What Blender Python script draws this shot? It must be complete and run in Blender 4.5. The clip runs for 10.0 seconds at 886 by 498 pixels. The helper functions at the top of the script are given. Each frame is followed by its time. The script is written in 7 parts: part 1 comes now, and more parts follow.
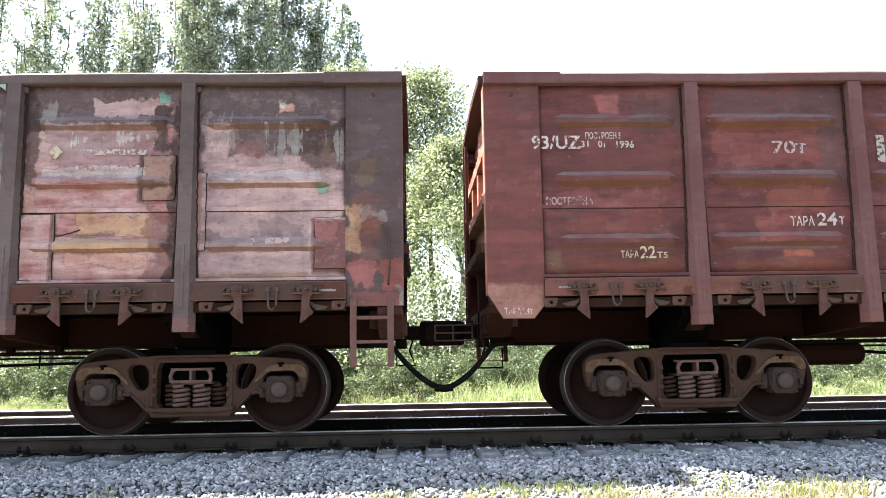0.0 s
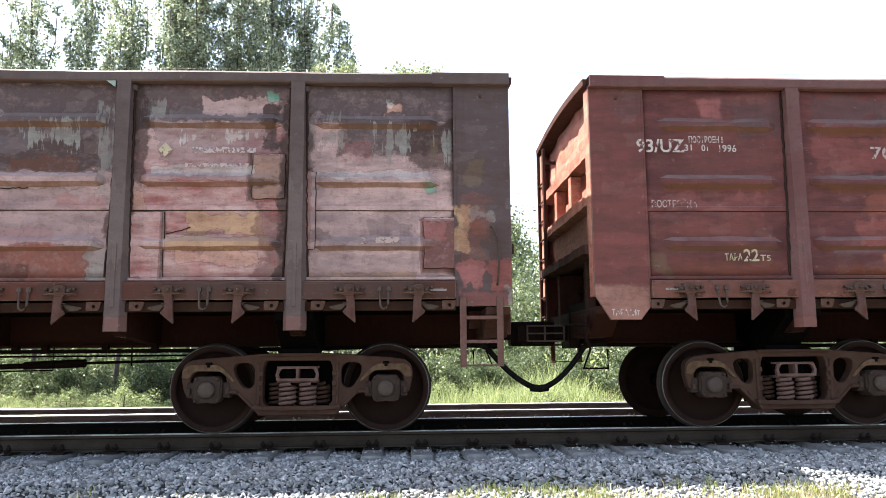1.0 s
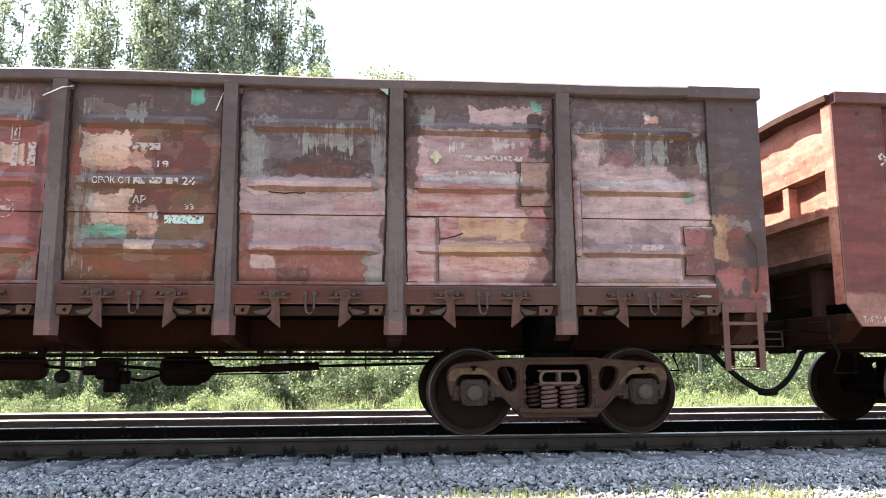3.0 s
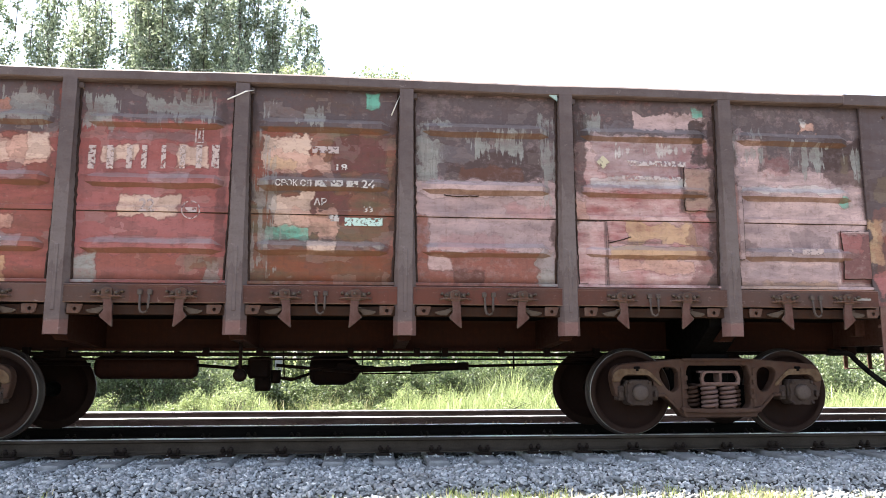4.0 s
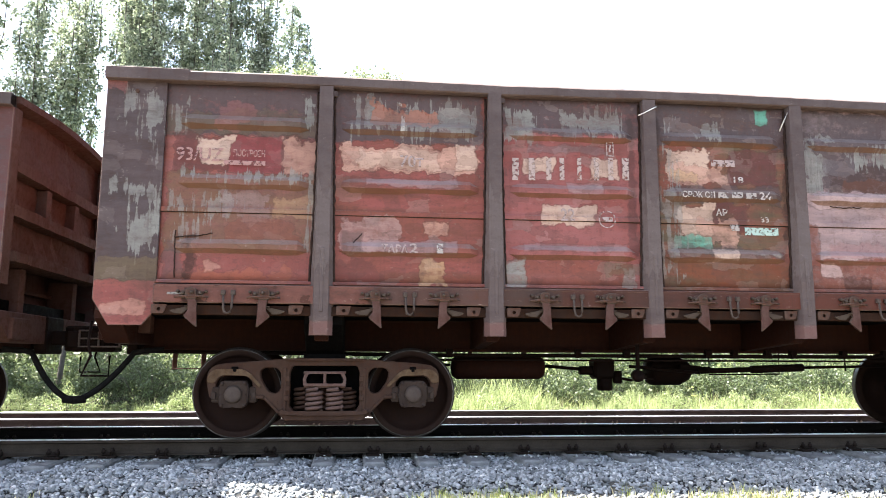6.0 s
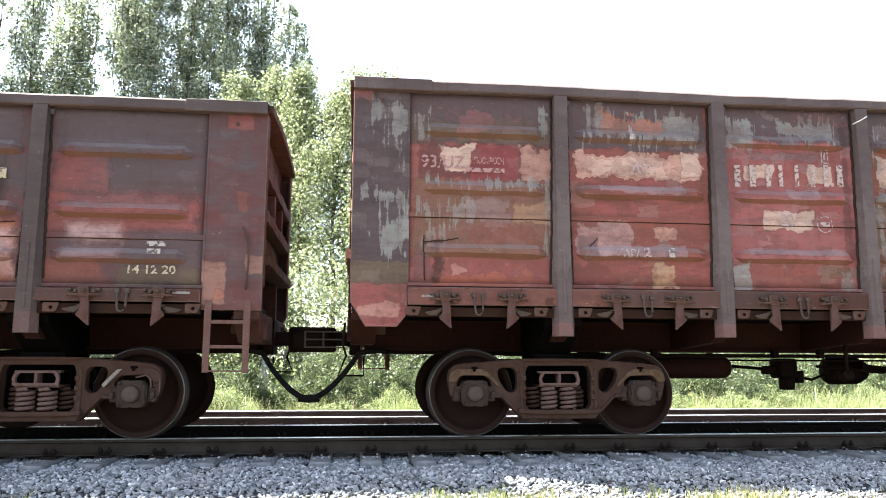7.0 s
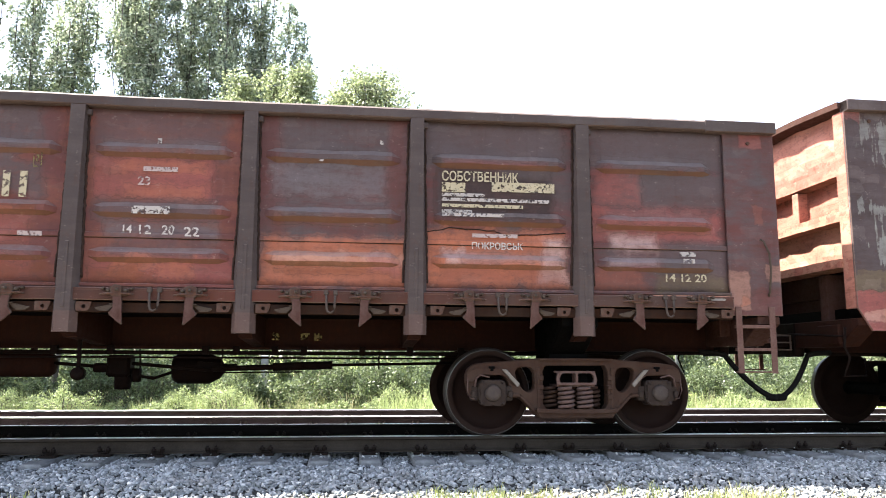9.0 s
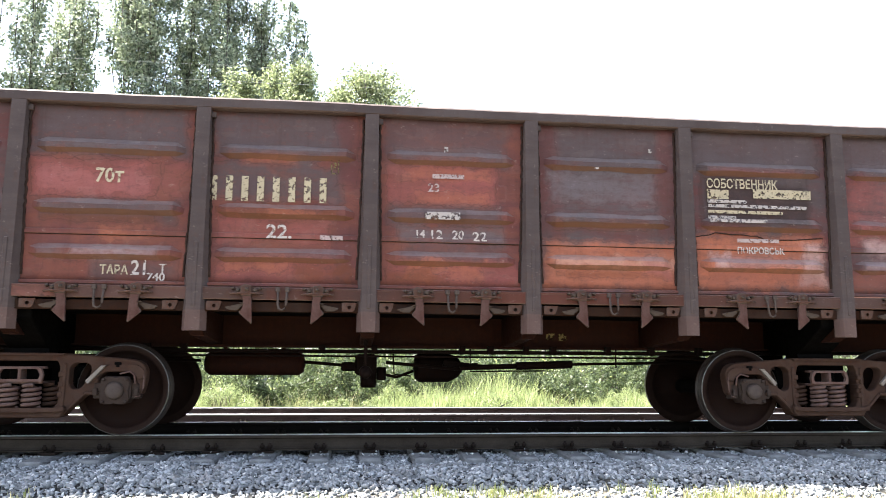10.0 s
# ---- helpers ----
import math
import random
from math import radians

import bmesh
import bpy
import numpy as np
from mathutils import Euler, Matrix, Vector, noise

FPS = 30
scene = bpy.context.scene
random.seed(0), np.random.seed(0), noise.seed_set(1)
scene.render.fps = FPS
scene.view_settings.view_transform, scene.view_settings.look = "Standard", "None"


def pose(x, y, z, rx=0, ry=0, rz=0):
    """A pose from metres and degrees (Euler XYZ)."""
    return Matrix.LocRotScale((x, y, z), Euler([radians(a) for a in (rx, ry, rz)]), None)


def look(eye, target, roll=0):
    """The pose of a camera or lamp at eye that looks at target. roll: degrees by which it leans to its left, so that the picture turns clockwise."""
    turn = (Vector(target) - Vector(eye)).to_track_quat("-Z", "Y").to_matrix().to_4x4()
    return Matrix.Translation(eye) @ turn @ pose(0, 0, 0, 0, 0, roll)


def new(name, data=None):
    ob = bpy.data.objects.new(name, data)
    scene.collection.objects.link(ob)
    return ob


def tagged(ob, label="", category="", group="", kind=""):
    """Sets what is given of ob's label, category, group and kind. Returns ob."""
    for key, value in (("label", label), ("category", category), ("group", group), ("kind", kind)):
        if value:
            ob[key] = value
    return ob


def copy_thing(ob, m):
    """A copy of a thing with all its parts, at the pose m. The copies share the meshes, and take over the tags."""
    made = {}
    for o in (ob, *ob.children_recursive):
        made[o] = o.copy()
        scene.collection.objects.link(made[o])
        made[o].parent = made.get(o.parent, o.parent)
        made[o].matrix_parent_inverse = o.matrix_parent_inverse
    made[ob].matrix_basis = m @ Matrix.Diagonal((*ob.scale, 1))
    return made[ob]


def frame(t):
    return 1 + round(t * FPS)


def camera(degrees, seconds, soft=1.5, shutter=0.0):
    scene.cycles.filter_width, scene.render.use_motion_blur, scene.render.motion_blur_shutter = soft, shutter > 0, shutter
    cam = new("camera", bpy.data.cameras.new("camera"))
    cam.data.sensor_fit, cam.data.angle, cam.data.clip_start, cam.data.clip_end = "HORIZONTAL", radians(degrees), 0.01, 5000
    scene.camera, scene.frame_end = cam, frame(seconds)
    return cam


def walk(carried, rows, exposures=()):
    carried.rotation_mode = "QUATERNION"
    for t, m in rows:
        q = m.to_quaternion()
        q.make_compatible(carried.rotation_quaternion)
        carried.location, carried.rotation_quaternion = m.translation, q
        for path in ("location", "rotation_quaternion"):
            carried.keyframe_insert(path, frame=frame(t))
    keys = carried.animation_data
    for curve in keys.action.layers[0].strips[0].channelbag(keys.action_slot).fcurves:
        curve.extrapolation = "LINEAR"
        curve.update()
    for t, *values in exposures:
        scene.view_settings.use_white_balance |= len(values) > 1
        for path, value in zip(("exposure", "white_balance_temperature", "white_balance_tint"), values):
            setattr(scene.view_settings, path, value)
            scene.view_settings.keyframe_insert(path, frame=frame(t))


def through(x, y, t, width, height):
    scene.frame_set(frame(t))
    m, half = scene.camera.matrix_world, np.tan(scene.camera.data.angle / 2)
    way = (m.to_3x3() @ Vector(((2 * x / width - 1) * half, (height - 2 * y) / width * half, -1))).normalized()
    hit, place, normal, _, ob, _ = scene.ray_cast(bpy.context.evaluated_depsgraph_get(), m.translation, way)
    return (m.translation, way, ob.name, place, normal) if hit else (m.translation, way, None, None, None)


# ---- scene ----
# World: x along the track, y away from the camera, z up; z = 0 is the top of the rails.
EYE_Z = 0.807
TRACK_Y = 9.184                      # middle of the near track
FAR_TRACK_Y, FAR_TRACK_Z = 13.3, -0.08
GAUGE_HALF = 0.797

cam = camera(61.02, 10.0, soft=0.4, shutter=0.1)
PAN = [  # seconds, yaw, pitch, roll
    (0.0, -2.067, 7.964, 0.919), (0.5, -2.512, 7.983, 0.677), (1.0, -3.025, 8.049, 0.480),
    (1.5, -3.869, 8.222, 0.466), (2.0, -4.462, 8.288, 0.381), (2.5, -4.846, 8.396, 0.318),
    (4.0, -5.663, 8.498, -0.015), (4.5, -5.882, 8.501, -0.072), (5.0, -6.057, 8.498, -0.123),
    (5.5, -6.222, 8.557, -0.170), (7.0, -6.597, 8.502, -0.177), (7.5, -6.634, 8.502, -0.156),
    (8.0, -6.644, 8.501, -0.126), (8.5, -6.654, 8.501, -0.161), (9.0, -6.631, 8.462, -0.281),
    (9.5, -6.630, 8.369, -0.363), (10.0, -6.626, 8.318, -0.387),
]
BASE_EXPOSURE = 2.86
EXPOSURES = [(0.0, 0.0), (0.5, -0.1), (1.0, -0.32), (1.5, -0.36), (2.0, -0.22), (2.5, -0.08), (4.0, 0.05), (4.5, 0.1), (5.0, 0.12), (5.5, 0.14),
             (7.0, 0.05), (7.5, 0.0), (8.0, -0.22), (8.5, -0.14), (9.0, 0.0), (9.5, 0.0), (10.0, 0.03)]
walk(cam, [(t, pose(0, 0, EYE_Z, 90 + pitch, 0, yaw) @ pose(0, 0, 0, 0, 0, -roll)) for t, yaw, pitch, roll in PAN],
     [(t, BASE_EXPOSURE + e) for t, e in EXPOSURES])


def run(t):
    """How far the train has come along x at t seconds."""
    return (((6.78725547e-06 * t - 6.18738e-04) * t + 8.27577e-03) * t + 7.2140428e-02) * t * t + 1.17385871 * t - 3.306604


# ---- light ----
SUN_DIR = Vector((-0.62, 0.213, 1.0)).normalized()      # towards the sun
world = bpy.data.worlds.new("sky")
scene.world = world
world.use_nodes = True
wn = world.node_tree
wn.nodes.clear()
sky = wn.nodes.new("ShaderNodeTexSky")
sky.sky_type = "NISHITA"
sky.sun_disc = False
sky.sun_elevation = math.asin(SUN_DIR.z)
sky.sun_rotation = math.atan2(SUN_DIR.x, SUN_DIR.y)
sky.dust_density, sky.air_density, sky.ozone_density = 2.0, 1.0, 1.0
haze = wn.nodes.new("ShaderNodeHueSaturation")
haze.inputs["Saturation"].default_value = 0.75
back = wn.nodes.new("ShaderNodeBackground")
back.inputs["Strength"].default_value = 0.10
wout = wn.nodes.new("ShaderNodeOutputWorld")
wn.links.new(sky.outputs[0], haze.inputs["Color"])
wn.links.new(haze.outputs[0], back.inputs["Color"])
wn.links.new(back.outputs[0], wout.inputs["Surface"])
sun = new("sun", bpy.data.lights.new("sun", "SUN"))
sun.data.energy, sun.data.angle, sun.data.color = 5.0, radians(0.53), (1.0, 0.95, 0.86)
sun.matrix_world = look((0, 0, 30), Vector((0, 0, 30)) - SUN_DIR)


# ---- materials ----
class Tree:
    """Short-hand for building a node material."""

    def __init__(self, name, rough=0.7, metal=0.0, spec=0.4):
        self.m = bpy.data.materials.new(name)
        self.m.use_nodes = True
        self.t = self.m.node_tree
        self.t.nodes.clear()
        self.out = self.n("ShaderNodeOutputMaterial")
        self.b = self.n("ShaderNodeBsdfPrincipled")
        self.b.inputs["Roughness"].default_value = rough
        self.b.inputs["Metallic"].default_value = metal
        self.b.inputs["Specular IOR Level"].default_value = spec
        self.link(self.b.outputs[0], self.out.inputs[0])

    def n(self, kind):
        return self.t.nodes.new(kind)

    def link(self, a, b):
        self.t.links.new(a, b)

    def put(self, socket, v):
        if isinstance(v, bpy.types.NodeSocket):
            self.link(v, socket)
        elif isinstance(v, (tuple, list)) and len(v) == 3 and socket.type == "RGBA":
            socket.default_value = (*v, 1)
        else:
            socket.default_value = v

    def math(self, op, a, b=0.0, c=0.0, clamp=False):
        node = self.n("ShaderNodeMath")
        node.operation, node.use_clamp = op, clamp
        for i, v in enumerate((a, b, c)):
            self.put(node.inputs[i], v)
        return node.outputs[0]

    def coords(self, scale=(1, 1, 1), kind="Object", shift=(0, 0, 0)):
        co = self.n("ShaderNodeTexCoord")
        mp = self.n("ShaderNodeMapping")
        mp.inputs["Scale"].default_value = scale
        mp.inputs["Location"].default_value = shift
        self.link(co.outputs[kind], mp.inputs[0])
        return mp.outputs[0]

    def noise(self, scale, detail=4, rough=0.6, vec=None, distort=0.0):
        node = self.n("ShaderNodeTexNoise")
        node.inputs["Scale"].default_value, node.inputs["Detail"].default_value = scale, detail
        node.inputs["Roughness"].default_value, node.inputs["Distortion"].default_value = rough, distort
        if vec is not None:
            self.link(vec, node.inputs["Vector"])
        return node.outputs["Fac"]

    def step(self, v, lo, hi, to_lo=0.0, to_hi=1.0):
        node = self.n("ShaderNodeMapRange")
        node.clamp = True
        for i, x in enumerate((v, lo, hi, to_lo, to_hi)):
            self.put(node.inputs[i], x)
        return node.outputs[0]

    def mix(self, fac, a, b, blend="MIX"):
        node = self.n("ShaderNodeMix")
        node.data_type, node.blend_type = "RGBA", blend
        self.put(node.inputs[0], fac)
        self.put(node.inputs[6], a)
        self.put(node.inputs[7], b)
        return node.outputs[2]

    def bump(self, height, strength=0.3, distance=0.01):
        node = self.n("ShaderNodeBump")
        node.inputs["Strength"].default_value, node.inputs["Distance"].default_value = strength, distance
        self.link(height, node.inputs["Height"])
        self.link(node.outputs[0], self.b.inputs["Normal"])

    def colour(self, c):
        self.put(self.b.inputs["Base Color"], c)

    def random(self):
        return self.n("ShaderNodeObjectInfo").outputs["Random"]


def plain(name, dark, light, rough=0.7, metal=0.0, scale=6.0, fine=60.0, bump=0.25, spec=0.4, kind="Object"):
    """A surface whose colour wanders between two tones at two scales."""
    k = Tree(name, rough, metal, spec)
    v = k.coords(kind=kind)
    big, small = k.noise(scale, 5, 0.65, v), k.noise(fine, 4, 0.7, v)
    f = k.math("ADD", k.math("MULTIPLY", big, 0.65), k.math("MULTIPLY", small, 0.35))
    k.colour(k.mix(k.step(f, 0.36, 0.64), dark, light))
    k.put(k.b.inputs["Roughness"], k.step(small, 0.3, 0.7, max(rough - 0.12, 0.05), min(rough + 0.12, 1)))
    if bump:
        k.bump(f, bump, 0.006)
    return k.m


def steel(name, paint, rust, dust, dusty=0.35, rusty=0.5, rough=0.72, scale=3.0, spec=0.05):
    """Old painted steel: paint, rust coming through, pale dust on top of it."""
    k = Tree(name, rough, 0.0, spec)
    v = k.coords()
    big, mid, fine = k.noise(scale, 6, 0.65, v), k.noise(scale * 5, 5, 0.7, v), k.noise(90, 3, 0.7, v)
    streak = k.noise(5, 5, 0.65, k.coords((4, 4, 0.35)))
    c = k.mix(k.step(mid, 0.62 - 0.25 * rusty, 0.72 - 0.15 * rusty), paint, rust)
    c = k.mix(k.step(streak, 0.48, 0.75, 0, rusty), c, tuple(0.5 * x for x in rust))
    c = k.mix(k.math("MULTIPLY", k.step(big, 0.35, 0.7), dusty), c, dust)
    c = k.mix(k.step(fine, 0.35, 0.75, 0, 0.25), c, tuple(0.55 * x for x in paint))
    k.colour(c)
    k.put(k.b.inputs["Roughness"], k.step(mid, 0.3, 0.7, rough - 0.1, min(1, rough + 0.15)))
    k.bump(k.math("ADD", mid, k.math("MULTIPLY", fine, 0.4)), 0.35, 0.006)
    return k.m


def patch_group():
    """One patch of paint: an oblong with a torn edge, in the panel's own x and z."""
    g = bpy.data.node_groups.new("paint_patch", "ShaderNodeTree")
    for name, kind in (("Base", "NodeSocketColor"), ("Paint", "NodeSocketColor"), ("X", "NodeSocketFloat"), ("Z", "NodeSocketFloat"), ("Noise", "NodeSocketFloat"), ("Wear", "NodeSocketFloat"),
                       ("X0", "NodeSocketFloat"), ("X1", "NodeSocketFloat"), ("Z0", "NodeSocketFloat"), ("Z1", "NodeSocketFloat"), ("Ragged", "NodeSocketFloat"), ("Cover", "NodeSocketFloat"), ("Soft", "NodeSocketFloat")):
        g.interface.new_socket(name, in_out="INPUT", socket_type=kind)
    g.interface.new_socket("Color", in_out="OUTPUT", socket_type="NodeSocketColor")
    gi, go = g.nodes.new("NodeGroupInput"), g.nodes.new("NodeGroupOutput")

    def op(kind, a, b):
        node = g.nodes.new("ShaderNodeMath")
        node.operation = kind
        for i, v in enumerate((a, b)):
            if isinstance(v, float):
                node.inputs[i].default_value = v
            else:
                g.links.new(v, node.inputs[i])
        return node.outputs[0]

    i = {s.name: s for s in gi.outputs}
    d = op("MINIMUM", op("MINIMUM", op("SUBTRACT", i["X"], i["X0"]), op("SUBTRACT", i["X1"], i["X"])),
           op("MINIMUM", op("SUBTRACT", i["Z"], i["Z0"]), op("SUBTRACT", i["Z1"], i["Z"])))
    d = op("ADD", d, op("MULTIPLY", op("SUBTRACT", i["Noise"], 0.5), i["Ragged"]))
    node = g.nodes.new("ShaderNodeMapRange")
    node.clamp = True
    node.inputs[1].default_value, node.inputs[2].default_value = -0.4, 0.6
    g.links.new(op("DIVIDE", d, i["Soft"]), node.inputs[0])
    f = op("MULTIPLY", op("MULTIPLY", node.outputs[0], i["Cover"]), i["Wear"])
    mx = g.nodes.new("ShaderNodeMix")
    mx.data_type = "RGBA"
    g.links.new(f, mx.inputs[0])
    g.links.new(i["Base"], mx.inputs[6])
    g.links.new(i["Paint"], mx.inputs[7])
    rim = op("MULTIPLY", op("MAXIMUM", op("SUBTRACT", 1.0, op("DIVIDE", op("ABSOLUTE", op("ADD", d, 0.004), 0.0), 0.009)), 0.0), op("MULTIPLY", i["Cover"], 0.5))
    dark = g.nodes.new("ShaderNodeMix")
    dark.data_type = "RGBA"
    dark.inputs[7].default_value = (0.035, 0.022, 0.018, 1)
    g.links.new(rim, dark.inputs[0])
    g.links.new(mx.outputs[2], dark.inputs[6])
    g.links.new(dark.outputs[2], go.inputs[0])
    return g


PATCH = patch_group()


def painted(name, base, second, patches=(), seed=0.0, grime=0.5, soft=0.018, rough=0.62, under=1.0, blocks=0.0):
    """A wagon panel's paint: two coats mottled together, patches of other paint over them, then streaks and grime.
    A patch is (colour, x0, x1, z0, z1, ragged, cover, dripping)."""
    k = Tree(name, rough, 0.0, 0.10)
    co = k.n("ShaderNodeTexCoord").outputs["Object"]
    sep = k.n("ShaderNodeSeparateXYZ")
    k.link(co, sep.inputs[0])
    v = k.coords(shift=(seed * 3.1, seed * 1.7, seed * 2.3))
    big, mid, fine = k.noise(1.7, 5, 0.6, v), k.noise(6.5, 7, 0.68, v), k.noise(70, 4, 0.7, v)
    tear = k.math("ADD", k.math("MULTIPLY", k.noise(5.0, 3, 0.5, v), 0.78), k.math("MULTIPLY", k.noise(19, 3, 0.6, v), 0.22))
    drip = k.math("ADD", k.math("MULTIPLY", k.noise(1, 4, 0.6, k.coords((24, 1, 1.8), shift=(seed, 0, seed))), 0.55), k.math("MULTIPLY", tear, 0.45))
    wash = k.noise(1, 5, 0.65, k.coords((2.0, 1, 9.0), shift=(seed, 2, 0)))
    wear = k.step(k.math("ADD", k.math("MULTIPLY", wash, 0.5), k.math("MULTIPLY", k.noise(16, 7, 0.72, v), 0.5)), 0.50, 0.64, 1.0, 0.5)
    c = k.mix(k.step(k.math("ADD", k.math("MULTIPLY", big, 0.5), k.math("MULTIPLY", wash, 0.5)), 0.42, 0.60), base, second)
    for colour, x0, x1, z0, z1, ragged, cover, dripping in patches:
        g = k.n("ShaderNodeGroup")
        g.node_tree = PATCH
        for key, value in (("Base", c), ("Paint", colour), ("X", sep.outputs[0]), ("Z", sep.outputs[2]), ("Noise", drip if dripping else tear), ("Wear", wear),
                           ("X0", x0 + 0.05 * dripping), ("X1", x1 - 0.05 * dripping), ("Z0", z0 + 0.05 * dripping), ("Z1", z1 - 0.03 * dripping), ("Ragged", ragged * (0.62 if dripping else 0.85)), ("Cover", cover), ("Soft", soft)):
            k.put(g.inputs[key], value)
        c = g.outputs[0]
    # old coats showing as blocks of slightly other tone
    warp = k.n("ShaderNodeVectorMath")
    warp.operation = "MULTIPLY_ADD"
    wob = k.n("ShaderNodeTexNoise")
    wob.inputs["Scale"].default_value, wob.inputs["Detail"].default_value = 6.0, 3.0
    k.link(v, wob.inputs["Vector"])
    k.link(wob.outputs["Color"], warp.inputs[0])
    warp.inputs[1].default_value = (0.16, 0.16, 0.10)
    k.link(k.coords((1, 1, 1.7), shift=(seed, seed, 0)), warp.inputs[2])
    cells = k.n("ShaderNodeTexVoronoi")
    cells.distance = "CHEBYCHEV"
    cells.inputs["Scale"].default_value = 5.2
    k.link(warp.outputs[0], cells.inputs["Vector"])
    tone = k.n("ShaderNodeSeparateColor")
    k.link(cells.outputs["Color"], tone.inputs[0])
    c = k.mix(k.math("MULTIPLY", k.step(tone.outputs[0], 0.66, 0.72), 0.52 * blocks), c, (0.075, 0.042, 0.036))
    c = k.mix(k.math("MULTIPLY", k.step(tone.outputs[1], 0.84, 0.90), 0.30 * blocks), c, (0.34, 0.27, 0.25))
    # scuffs, flakes, faint variation, rust run-off and grime
    flake = k.noise(11, 9, 0.78, k.coords((1, 1, 1.5), shift=(seed * 0.7, 0, seed)), 0.4)
    c = k.mix(k.step(flake, 0.53, 0.60, 0, 0.38 * grime + 0.1), c, (0.06, 0.036, 0.03))
    c = k.mix(k.step(flake, 0.40, 0.34, 0, 0.35 * grime + 0.06), c, (0.36, 0.29, 0.27))
    c = k.mix(k.step(wash, 0.3, 0.75, 0.0, 0.35), c, (0.045, 0.028, 0.022))
    streak = k.noise(1, 5, 0.7, k.coords((14, 1, 0.8), shift=(0, seed, 4)))
    c = k.mix(k.step(streak, 0.54, 0.78, 0, 0.55 * grime), c, (0.035, 0.018, 0.012))
    c = k.mix(k.step(mid, 0.60, 0.74, 0, 0.6 * grime), c, (0.085, 0.030, 0.014))
    c = k.mix(k.step(fine, 0.55, 0.8, 0, 0.35), c, (0.03, 0.02, 0.018))
    # tint by facing: dust above, rust beneath, plus light and shade put in
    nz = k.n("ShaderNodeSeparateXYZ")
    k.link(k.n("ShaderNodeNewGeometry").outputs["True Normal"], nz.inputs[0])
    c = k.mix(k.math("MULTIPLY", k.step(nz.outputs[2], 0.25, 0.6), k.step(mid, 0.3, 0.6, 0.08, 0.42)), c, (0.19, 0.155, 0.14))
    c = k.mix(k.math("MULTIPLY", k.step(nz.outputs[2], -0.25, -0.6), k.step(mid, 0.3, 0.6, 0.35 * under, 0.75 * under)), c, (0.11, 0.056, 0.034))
    k.colour(c)
    k.put(k.b.inputs["Roughness"], k.step(mid, 0.3, 0.7, rough - 0.1, rough + 0.2))
    k.bump(k.math("ADD", tear, k.math("MULTIPLY", fine, 0.3)), 0.3, 0.005)
    return k.m


def lettering(name, colour, wear=0.5):
    """Stencil paint, worn through in places to what lies under it."""
    k = Tree(name, 0.7, 0.0, 0.3)
    f = k.noise(21, 4, 0.65, k.coords())
    k.colour(k.mix(k.noise(9, 3, 0.6, k.coords()), colour, tuple(0.7 * x for x in colour)))
    k.link(k.step(f, 0.24 + 0.25 * wear, 0.34 + 0.27 * wear), k.b.inputs["Alpha"])
    return k.m


def leafy(name, dark, light, through=0.35, power=1.0):
    k = Tree(name, 0.45, 0.0, 0.4)
    isl = k.n("ShaderNodeNewGeometry").outputs["Random Per Island"]
    v = k.coords()
    f = k.math("ADD", k.math("MULTIPLY", isl, 0.6), k.math("MULTIPLY", k.noise(0.6, 3, 0.6, v), 0.4))
    c = k.mix(k.math("POWER", f, power), dark, light)
    k.colour(c)
    tr = k.n("ShaderNodeBsdfTranslucent")
    k.link(k.mix(0.35, c, (0.22, 0.27, 0.11)), tr.inputs["Color"])
    ms = k.n("ShaderNodeMixShader")
    ms.inputs[0].default_value = through
    k.link(k.b.outputs[0], ms.inputs[1])
    k.link(tr.outputs[0], ms.inputs[2])
    k.link(ms.outputs[0], k.out.inputs[0])
    return k.m


RUST = (0.10, 0.035, 0.016)
M_POST_OLD = painted("post_grey_brown", (0.06937, 0.05222, 0.05141), (0.10201, 0.07997, 0.07835), [((0.17959, 0.0612, 0.04896), -1, 1, 0.9, 1.22, 0.15, 0.35, 0), ((0.13873, 0.11425, 0.11023), -0.2, 0.2, 1.7, 2.6, 1.6, 0.4, 1)], 71, 0.5, under=0.25)
M_POST_RED = painted("post_maroon", (0.09877, 0.04348, 0.04269), (0.1265, 0.06719, 0.06561), [((0.1739, 0.07905, 0.05929), -1, 1, 0.9, 1.18, 0.15, 0.3, 0)], 72, 0.45, under=0.25)
M_POST_DARK = painted("post_dark_grey", (0.0509, 0.03926, 0.03854), (0.07634, 0.06107, 0.05962), [((0.18171, 0.08725, 0.06543), -1, 1, 0.9, 1.27, 0.12, 0.22, 0)], 73, 0.45, under=0.25)
M_SILL = painted("sill_brown", (0.04512, 0.02165, 0.01752), (0.06873, 0.02381, 0.01684), [((0.15, 0.062, 0.05), -6.0, -2.6, 1.3, 1.7, 1.2, 0.75, 0), ((0.05156, 0.03428, 0.02964), -3.9, -1.9, 1.3, 1.7, 1.2, 0.7, 0), ((0.09025, 0.02707, 0.01852), 0.2, 1.8, 1.3, 1.7, 1.2, 0.7, 0), ((0.05585, 0.03789, 0.03368), 3.0, 5.6, 1.3, 1.7, 1.4, 0.6, 0)], 74, 0.8)
M_LATCH = steel("latch_steel", (0.04455, 0.02668, 0.0226), (0.07262, 0.02668, 0.01451), (0.11619, 0.08176, 0.06698), 0.5, 0.7, scale=8)
# M_UNDER, M_BLACK and M_GEAR hold under-wagon shade in their dark colours
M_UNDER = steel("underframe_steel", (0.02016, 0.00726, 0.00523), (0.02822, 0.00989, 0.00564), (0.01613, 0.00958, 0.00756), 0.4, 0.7)
